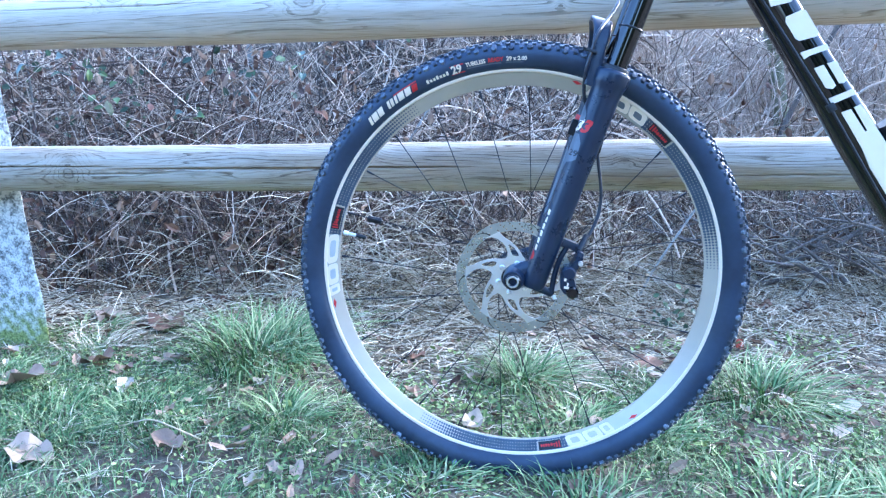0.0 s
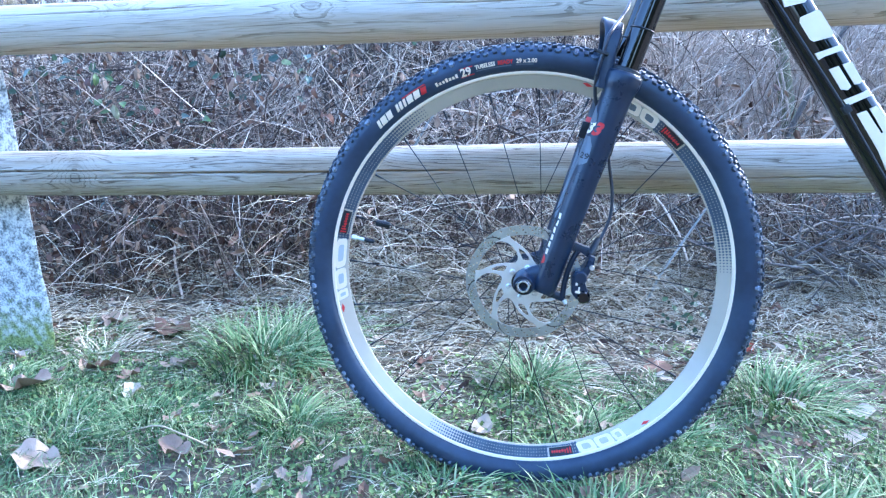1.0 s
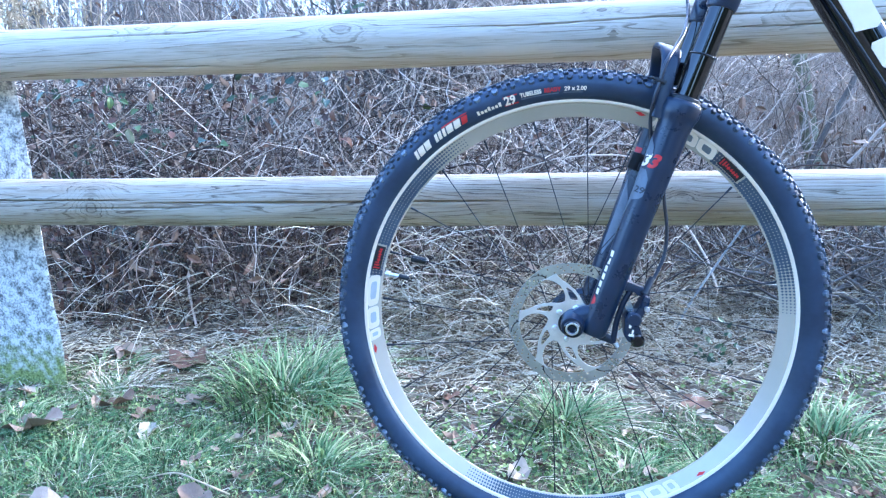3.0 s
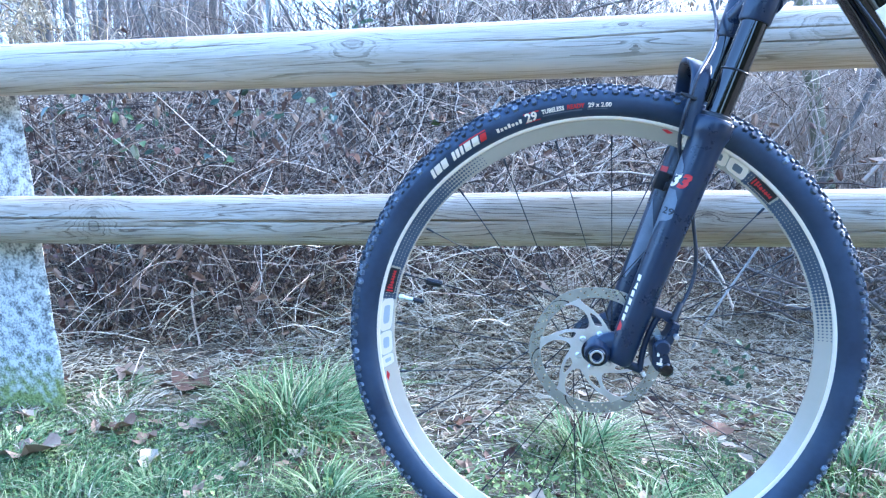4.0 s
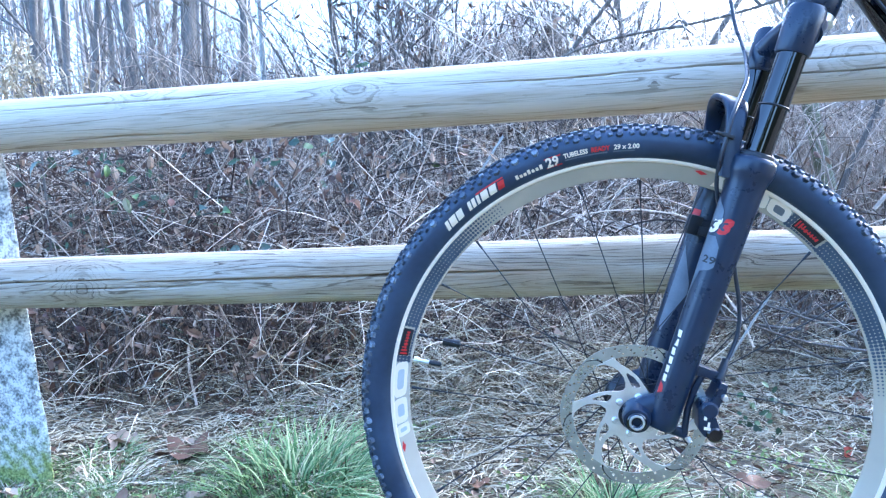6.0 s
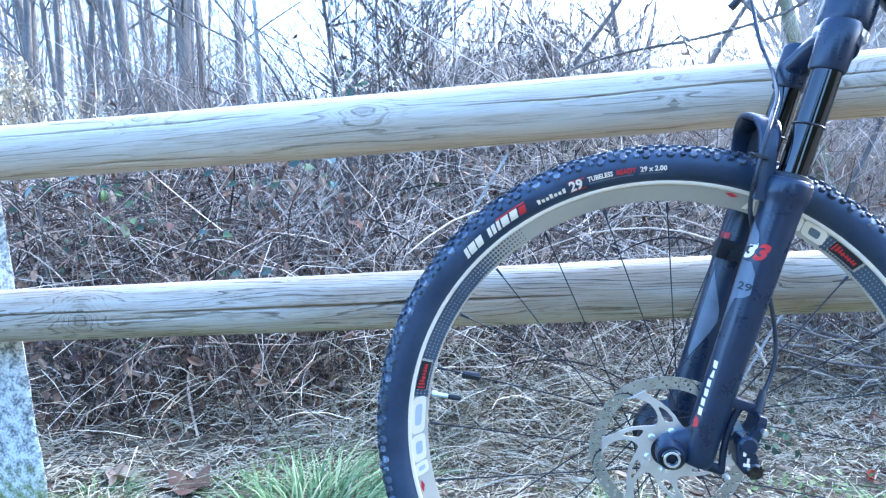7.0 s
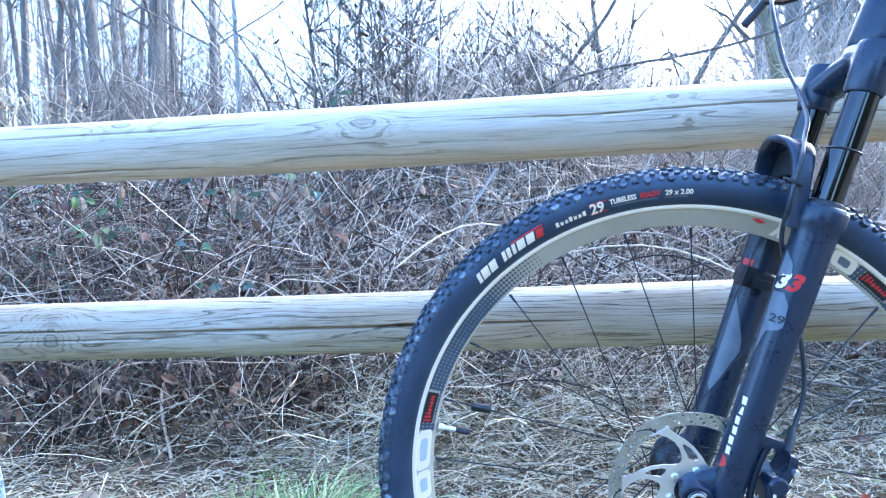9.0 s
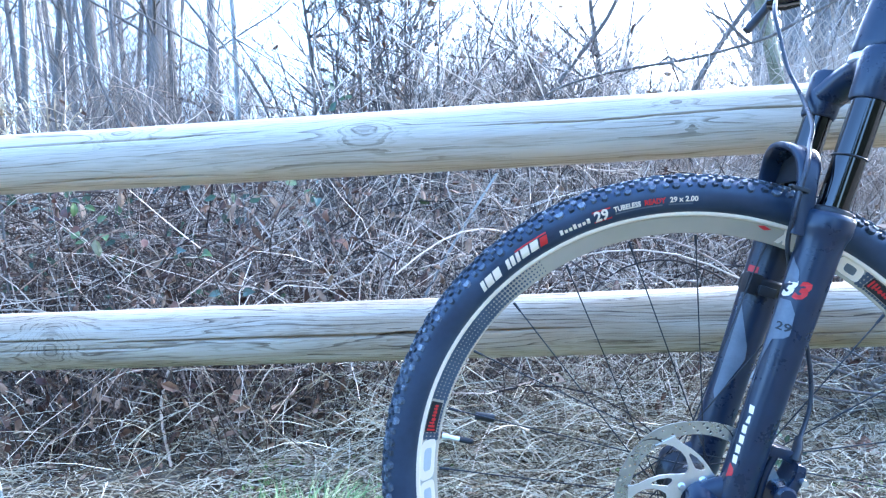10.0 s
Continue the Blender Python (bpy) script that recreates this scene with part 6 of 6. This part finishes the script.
def make_trees():
    rng = random.Random(21)
    near = [
        (-7.05, 8.0, 0.06, 8, (0.02, 0), False), (-6.73, 8.3, 0.045, 8, (-0.04, 0), False), (-6.5, 8.0, 0.045, 8, (0.03, 0), False), (-6.18, 8.0, 0.05, 8, (0.0, 0), False), (-5.95, 8.4, 0.035, 7, (0.07, 0), False), (-5.78, 8.0, 0.04, 7, (-0.02, 0), False),
        (-5.6, 8.2, 0.085, 9, (0.0, 0), False), (-5.2, 7.6, 0.03, 6, (-0.12, 0), False), (-4.95, 7.8, 0.03, 6, (-0.1, 0), False), (-4.78, 8.0, 0.115, 9, (0.02, 0), False), (-4.6, 8.3, 0.045, 7, (0.05, 0), False), (-3.97, 8.0, 0.06, 8, (0.03, 0), False),
        (-1.64, 3.6, 0.019, 3.6, (-0.06, 0), True), (0.9, 8.6, 0.02, 5, (0.2, 0), False), (1.385, 3.7, 0.047, 3.6, (-0.2, 0), True),
        (2.55, 8.0, 0.07, 8, (-0.03, 0), False), (2.9, 7.9, 0.12, 9, (-0.05, 0), False), (3.2, 8.2, 0.09, 9, (0.1, 0), False), (-7.6, 8.8, 0.09, 8, (0, 0), False), (-8.2, 9.5, 0.1, 8, (0.03, 0), False), (4.6, 9.0, 0.08, 8, (0.02, 0), False),
    ]
    for x, y, r, h, lean, pale in near:
        make_tree(x, y, r, h, lean, rng, pale, depth=2, limbs=(4 if r < 0.03 else 6) if pale else 16, label=("young tree with mossy grey-green bark" if x > 1 else "slender pale-barked bare tree") if pale else "", first=0.6 if pale else 0.2)
    # thicket of thin saplings right behind the brush
    s = Soup()
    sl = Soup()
    b = Soup()
    for i in range(330):
        y = rng.uniform(2.9, 5.5)
        x = rng.uniform(-0.95, 0.95) * y * 0.8
        c = x / y
        if 0.28 < c < 0.5 and y < 4.0 and rng.random() < 0.75:
            continue
        if c < -0.4 and rng.random() < 0.45:
            continue
        h = rng.uniform(0.75, 1.2) + (rng.uniform(-0.2, 0.2) if c < -0.4 else (rng.uniform(0.2, 0.9) if -0.32 < c < -0.1 else (rng.uniform(0.1, 0.5) if c < 0.15 else rng.uniform(-0.25, 0.15))))
        p = Vector((x, y, ground_z(x, y)))
        if in_gap(x, y):
            h *= 0.55
        # saplings on the left stay dark, the others take the haze-paled twig
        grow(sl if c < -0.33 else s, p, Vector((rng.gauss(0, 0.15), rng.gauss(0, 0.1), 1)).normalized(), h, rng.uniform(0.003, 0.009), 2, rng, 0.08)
        for _ in range(3):
            b.leaf(p + Vector((rng.gauss(0, 0.25), rng.gauss(0, 0.2), h * rng.uniform(0.4, 1.0))), rand_rot(rng), rng.uniform(0.03, 0.06), rng.uniform(0.3, 1.0))
    sl.done("thicket", M_SHRUB, "thicket of thin dark saplings under the trees", "thicket")
    s.done("thicket", M_HAZETWIG, "thicket of thin bare saplings behind the brush", "thicket")
    b.done("thicket_leaves", M_BRACT, "few withered leaves left on the saplings", "dead leaves")
    # taller saplings that stand out above the upper rail
    for x, y, h, r, lean, dep in ((-1.2, 3.4, 2.6, 0.011, 0.0, 2), (-1.14, 3.5, 2.3, 0.006, 0.04, 2), (-1.1, 3.3, 2.3, 0.008, -0.03, 2), (-1.03, 3.4, 2.6, 0.004, 0.0, 1), (-0.92, 3.4, 2.4, 0.007, -0.06, 2), (-0.8, 3.5, 2.5, 0.01, -0.03, 2), (-0.7, 3.4, 2.2, 0.007, 0.08, 2), (-0.6, 3.5, 1.9, 0.006, 0.14, 2), (-0.25, 3.4, 2.2, 0.006, 0.0, 1), (-0.42, 3.6, 1.7, 0.005, -0.1, 2), (0.29, 4.5, 2.9, 0.026, 0.0, 1), (-0.05, 3.4, 1.6, 0.005, 0.1, 2), (0.3, 3.4, 1.5, 0.004, -0.1, 2), (-0.5, 3.3, 1.75, 0.006, 0.1, 2), (-0.33, 3.5, 1.65, 0.006, 0.12, 2), (-0.15, 3.5, 1.7, 0.006, -0.12, 2), (0.05, 3.6, 1.65, 0.006, 0.05, 2), (-1.23, 3.5, 2.5, 0.009, 0.03, 2), (-1.17, 3.2, 2.4, 0.008, -0.04, 2), (-1.06, 3.6, 2.6, 0.01, 0.02, 2), (-0.98, 3.3, 2.3, 0.008, 0.05, 2), (-0.88, 3.6, 2.6, 0.011, 0.02, 2), (-0.76, 3.2, 2.4, 0.008, -0.05, 2), (-0.66, 3.6, 2.5, 0.009, 0.02, 2), (-0.83, 3.3, 2.2, 0.006, 0.1, 2)):
        x += 0.07 if x < -1.04 else 0.0
        sap = empty("sapling", pose(x, y, ground_z(x, y) - 0.03), "thin bare sapling in the brush", "sapling", "saplings behind the fence")
        bm = bmesh.new()
        p, d = Vector((0, 0, 0)), Vector((lean, 0, 1)).normalized()
        pts = []
        for k in range(11):
            pts.append(p.copy())
            d = (d + Vector((rng.gauss(0, 0.05), rng.gauss(0, 0.05), 0.02))).normalized()
            p = p + d * h / 10
        tube(bm, pts, [r * (1 - 0.07 * k) for k in range(11)], 8)
        part("stem", bm, M_BARK, sap, sharp=80)
        t = Soup()
        for k in range(24):
            q = pts[rng.randint(3, 10) if h > 2 else rng.randint(5, 10)]
            a = rng.uniform(0, 6.283)
            grow(t, q, Vector((math.cos(a), math.sin(a), rng.uniform(0.2, 1.2))).normalized(), rng.uniform(0.2, 0.5), r * 0.3 + 0.0014, dep, rng)
        t.done("crown", M_SHRUB, "", "", sap)
        t = Soup()
        for k in range(22 if -1.0 < x < -0.55 else 7):
            q = pts[rng.randint(4, 10)] + Vector((rng.gauss(0, 0.12), rng.gauss(0, 0.1), rng.gauss(0, 0.1)))
            t.leaf(q, rand_rot(rng), rng.uniform(0.02, 0.05), rng.uniform(0.4, 1.3))
        t.done("foliage", M_BRACT, "few curled brown leaves", "", sap)
    # far woods
    s = Soup()
    for i in range(130):
        y = rng.uniform(8.5, 24)
        x = -(rng.uniform(0.54, 1.1) if rng.random() < 0.96 else rng.uniform(0.46, 0.54)) * y
        h = rng.uniform(6, 9)
        p, d = Vector((x, y, ground_z(x, y))), Vector((rng.gauss(0, 0.06), 0, 1)).normalized()
        pts = [p.copy()]
        for k in range(7):
            d = (d + Vector((rng.gauss(0, 0.035), rng.gauss(0, 0.03), 0.02))).normalized()
            p = p + d * h / 7
            pts.append(p.copy())
        r = rng.choice((0.02, 0.025, 0.03, 0.04, 0.06))
        s.stick(pts, r, r * 0.35, 6)
        for k in range(24):
            q = pts[rng.randint(1, 7)]
            q = q.lerp(pts[rng.randint(1, 7)], 0.3)
            a = rng.uniform(0, 6.283)
            grow(s, q, Vector((math.cos(a), math.sin(a) * 0.6, rng.uniform(0.1, 0.9))).normalized(), rng.uniform(0.4, 1.0), r * 0.22, 1, rng, 0.1)
    for i in range(170):
        y = rng.uniform(10, 30)
        x = rng.uniform(0.36, 0.95) * y
        h = rng.uniform(3, 6)
        grow(s, Vector((x, y, ground_z(x, y))), Vector((rng.gauss(0, 0.05), 0, 1)).normalized(), h, rng.uniform(0.03, 0.1), 2, rng, 0.15)
    s.done("far_woods", M_WOODS, "bare grey trees of a wood in the distance", "woods")
    # low shrubs that close the view under the trees
    s = Soup()
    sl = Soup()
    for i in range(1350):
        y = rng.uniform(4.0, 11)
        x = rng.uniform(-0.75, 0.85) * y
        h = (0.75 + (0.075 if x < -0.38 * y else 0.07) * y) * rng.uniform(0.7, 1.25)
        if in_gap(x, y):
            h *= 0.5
        # shrubs on the left stay dark, the others take the haze-paled bark
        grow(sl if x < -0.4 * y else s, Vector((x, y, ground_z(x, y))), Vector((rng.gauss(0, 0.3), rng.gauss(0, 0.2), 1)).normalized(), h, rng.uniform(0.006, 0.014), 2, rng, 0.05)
    tan = Soup()
    for i in range(260):
        y = rng.uniform(3.6, 7.0)
        x = rng.uniform(0.12, 0.75) * y
        p = Vector((x, y, ground_z(x, y)))
        h = max(0.5, 0.66 + 0.124 * y - p.z) * rng.uniform(0.75, 1.08)
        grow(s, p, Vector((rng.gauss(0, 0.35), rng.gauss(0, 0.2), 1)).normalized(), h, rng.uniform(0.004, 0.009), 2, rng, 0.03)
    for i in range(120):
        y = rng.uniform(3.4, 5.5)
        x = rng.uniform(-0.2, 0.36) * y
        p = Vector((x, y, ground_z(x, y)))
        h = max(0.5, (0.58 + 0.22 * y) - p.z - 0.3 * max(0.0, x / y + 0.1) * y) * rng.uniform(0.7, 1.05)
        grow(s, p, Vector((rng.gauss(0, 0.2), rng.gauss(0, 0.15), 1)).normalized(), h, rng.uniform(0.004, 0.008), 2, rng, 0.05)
        for _ in range(9):
            tan.leaf(p + Vector((rng.gauss(0, 0.22), rng.gauss(0, 0.15), h * rng.uniform(0.6, 1.15))), rand_rot(rng), rng.uniform(0.018, 0.045), rng.uniform(0.3, 1.0))
    tan.done("shrub_leaves", M_TANLEAF, "tan withered leaves left on the shrubs", "dead leaves")
    sl.done("shrubs", M_SHRUB, "dark leafless undergrowth of the wood", "shrubs")
    s.done("shrubs", M_HAZEBARK, "leafless shrubs under the trees, paled for haze", "shrubs")


def make_branches():
    """Single branches that stand out."""
    def branch(pts, r0, r1, label, material=None, twigs=0):
        rng = random.Random(int(abs(pts[0][0]) * 1000))
        P = smooth_path(pts, 5)
        bm = bmesh.new()
        tube(bm, P, [r0 + (r1 - r0) * i / (len(P) - 1) for i in range(len(P))], 8)
        for _ in range(twigs):
            q = P[rng.randint(2, len(P) - 1)]
            e = q + Vector((rng.gauss(0, 0.12), rng.gauss(0, 0.1), rng.gauss(0.08, 0.1)))
            tube(bm, [q, q.lerp(e, 0.5) + Vector((0, 0, 0.02)), e], [r1 * 1.1, r1 * 0.8, r1 * 0.4], 5)
        ob = part("branch", bm, material or M_BARK, None, sharp=80)
        tagged(ob, label, "branch", "loose branches")

    branch([(0.45, 3.0, 1.0), (0.51, 3.0, 1.18), (0.62, 3.0, 1.36), (0.78, 3.0, 1.58)], 0.014, 0.009, "leaning bare branch above the brush")
    branch([(-0.25, 2.8, 1.02), (-0.075, 2.8, 1.145), (0.139, 2.8, 1.204), (0.447, 2.8, 1.243), (0.685, 2.8, 1.296), (0.801, 2.8, 1.347), (1.2, 2.85, 1.56)], 0.004, 0.007, "long thin arching bare branch", twigs=5)
    branch([(1.32, 3.2, 1.15), (1.243, 3.2, 0.968), (1.18, 3.2, 0.816), (1.114, 3.2, 0.661), (1.0, 3.2, 0.35)], 0.011, 0.013, "dark leaning branch in the brush")
    branch([(0.56, 2.2, 0.4), (0.517, 2.2, 0.317), (0.396, 2.2, 0.104), (0.35, 2.2, 0.0)], 0.0035, 0.004, "pale dry stalk leaning in the brush", M_BARK_PALE)
    branch([(-0.55, 2.3, 0.36), (-0.46, 2.3, 0.52), (-0.36, 2.3, 0.68), (-0.28, 2.3, 0.8)], 0.005, 0.004, "pale bare stem leaning in the brush", M_BARK_PALE)
    branch([(0.62, 3.0, -0.06), (0.75, 2.9, 0.12), (0.86, 2.85, 0.28)], 0.005, 0.003, "pale dry stalk leaning in the brush", M_BARK_PALE)
    for i, (a, b, z0, z1) in enumerate(((0.75, 1.45, -0.04, 0.1), (0.82, 1.3, -0.03, 0.2), (0.95, 1.5, 0.02, 0.3), (0.9, 1.6, 0.1, 0.06), (1.0, 1.35, 0.0, 0.42), (0.7, 1.25, 0.02, 0.05))):
        branch([(a, 2.5 + 0.07 * i, z0), ((a + b) / 2, 2.55 + 0.05 * i, (z0 + z1) / 2 + 0.03), (b, 2.6 + 0.08 * i, z1)], 0.012 - 0.001 * i, 0.007, "grey fallen branch in a heap", twigs=3)
    heap = random.Random(29)
    for i in range(20):
        x, y = heap.uniform(0.62, 1.35), heap.uniform(2.25, 2.6)
        z = ground_z(x, y) + heap.uniform(0.01, 0.24)
        dx, dz = heap.choice((-1, 1)) * heap.uniform(0.2, 0.45), heap.uniform(-0.03, 0.22)
        branch([(x, y, z), (x + dx * 0.5, y + 0.02, z + dz * 0.5 + heap.uniform(-0.02, 0.03)), (x + dx, y + 0.05, max(z + dz, ground_z(x + dx, y) + 0.01))], heap.uniform(0.004, 0.0105), 0.003, "grey fallen branch in a heap", twigs=4)
    arcs = random.Random(17)
    for i in range(13):
        x, y = arcs.uniform(0.55, 1.7), arcs.uniform(2.7, 3.6)
        z = arcs.uniform(0.05, 0.6)
        dx, dz = arcs.uniform(-0.5, 0.6), arcs.uniform(0.1, 0.55)
        branch([(x, y, z), (x + dx * 0.4, y + 0.05, z + dz * 0.6 + 0.05), (x + dx, y + 0.1, z + dz)], arcs.uniform(0.004, 0.008), 0.003, "curved bare branch hanging in the brush", M_HAZETWIG, twigs=3)
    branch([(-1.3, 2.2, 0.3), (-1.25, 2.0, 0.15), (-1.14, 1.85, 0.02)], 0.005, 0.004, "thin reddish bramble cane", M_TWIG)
    branch([(-2.19, 3.0, 1.6), (-2.1, 3.0, 1.4), (-1.95, 3.0, 1.05)], 0.005, 0.006, "thin dark slanting branch")
    branch([(-2.0, 3.4, 2.0), (-1.826, 3.4, 1.768), (-1.56, 3.4, 1.43), (-1.44, 3.4, 1.2), (-1.4, 3.4, 1.0)], 0.006, 0.007, "thin slanting bare branch")
    branch([(-1.9, 3.6, 2.0), (-1.77, 3.6, 1.78), (-1.57, 3.6, 1.49), (-1.45, 3.6, 1.25), (-1.38, 3.6, 1.0)], 0.004, 0.005, "thin slanting bare branch")
    branch([(-0.15, 3.2, 1.05), (-0.06, 3.2, 1.21), (0.04, 3.2, 1.34), (0.19, 3.2, 1.53), (0.3, 3.2, 1.75)], 0.012, 0.008, "dark bare branch leaning above the brush")
    branch([(-0.58, 1.0, 0.0), (-0.62, 0.98, 0.03), (-0.68, 1.0, 0.03), (-0.76, 1.02, 0.0)], 0.0018, 0.0012, "curved dry grass stalk", M_STRAW)


def make_scrap():
    """A small round orange-red scrap standing in the grass."""
    bm = bmesh.new()
    n = 20
    lp = [[(0.014 * k * math.cos(2 * math.pi * i / n), 0.004 * math.cos(3.0 * i / n * 6.283) * k - 0.003 * k * k, 0.014 * k * math.sin(2 * math.pi * i / n)) for i in range(n)] for k in (1.0, 0.6, 0.15)]
    rings(bm, lp)
    ob = part("scrap", bm, mat("orange_plastic", two((0.42, 0.07, 0.04), (0.52, 0.1, 0.05)), 40, 0.35, bump=0.02), None)
    ob.matrix_world = pose(0.575, 1.84, ground_z(0.575, 1.84) + 0.01, -20, 12, 15)
    tagged(ob, "small round orange-red plastic scrap in the grass", "litter")


def make_fern():
    rng = random.Random(31)
    fern = empty("dry_fern", pose(-2.03, 2.35, 0.02), "withered pale yellow fern above the brush", "fern")
    for k in range(15):
        s = Soup()
        a = rng.uniform(-3.1, 0.1)
        p, d = Vector((rng.gauss(0, 0.04), rng.gauss(0, 0.04), 0)), Vector((math.cos(a) * 0.5, math.sin(a) * 0.3, 1)).normalized()
        p = p + Vector((0.03 * math.cos(a), 0.02 * math.sin(a), 0.95))
        pts = [p.copy()]
        for i in range(12):
            d = (d + Vector((math.cos(a) * 0.12, math.sin(a) * 0.06, -0.13 - 0.01 * i))).normalized()
            p = p + d * rng.uniform(0.032, 0.048)
            pts.append(p.copy())
        s.stick(pts, 0.003, 0.001, 4)
        for i in range(3, 13):
            side = (pts[i] - pts[i - 1]).cross(Vector((0, 1, 0.2))).normalized()
            L = 0.06 * math.sin(math.pi * (i - 2) / 11) + 0.015
            for sg in (-1, 1):
                e = pts[i] + side * sg * L + Vector((0, rng.gauss(0, 0.02), -0.02))
                s.stick([pts[i], pts[i].lerp(e, 0.5) + Vector((0, 0, 0.008)), e], 0.0035, 0.0012, 3)
                for t in (0.35, 0.6, 0.85):
                    q = pts[i].lerp(e, t)
                    s.leaf(q, rand_rot(rng), rng.uniform(0.012, 0.022), 0.6)
        s.done("frond", M_FROND, "", "", fern)
    s = Soup()
    s.stick([Vector((0, 0, -0.05)), Vector((0.01, 0.01, 0.4)), Vector((0, 0, 0.98))], 0.006, 0.004, 6)
    s.done("stem", M_BARK, "dark fern stem", "", fern)


TUFT = random.Random(2)
for tx, ty, sp, h, n in ((-0.66, 1.4, 0.26, 0.17, 330), (-0.62, 1.5, 0.2, 0.15, 160), (-0.02, 1.45, 0.13, 0.13, 190), (0.53, 1.48, 0.22, 0.13, 260), (0.1, 1.24, 0.14, 0.08, 120), (-0.48, 1.13, 0.13, 0.09, 130), (-0.75, 1.08, 0.18, 0.06, 140), (-0.9, 1.0, 0.2, 0.06, 160), (0.25, 1.22, 0.12, 0.08, 110), (0.42, 1.0, 0.2, 0.08, 160), (-0.15, 0.98, 0.18, 0.06, 130), (0.1, 0.95, 0.2, 0.07, 150), (0.62, 1.05, 0.2, 0.08, 150), (-0.3, 1.24, 0.15, 0.05, 110), (-1.15, 1.45, 0.15, 0.07, 100), (-1.15, 1.1, 0.2, 0.06, 140), (0.75, 1.2, 0.18, 0.08, 120), (0.02, 1.12, 0.1, 0.06, 70)):
    make_tuft(tx, ty, sp, h, n, TUFT)
make_tuft(-1.06, 1.36, 0.14, 0.07, 160, TUFT, material=M_STRAW, name="dry_tuft", label="tuft of bleached dry grass by the post")
make_tuft(0.02, 1.46, 0.2, 0.1, 90, TUFT, material=M_STRAW, name="dry_tuft", label="tuft of bleached dry grass")
make_lawn()
make_litter()
make_brush()
make_brambles()
make_branches()
make_fern()
make_scrap()
make_trees()
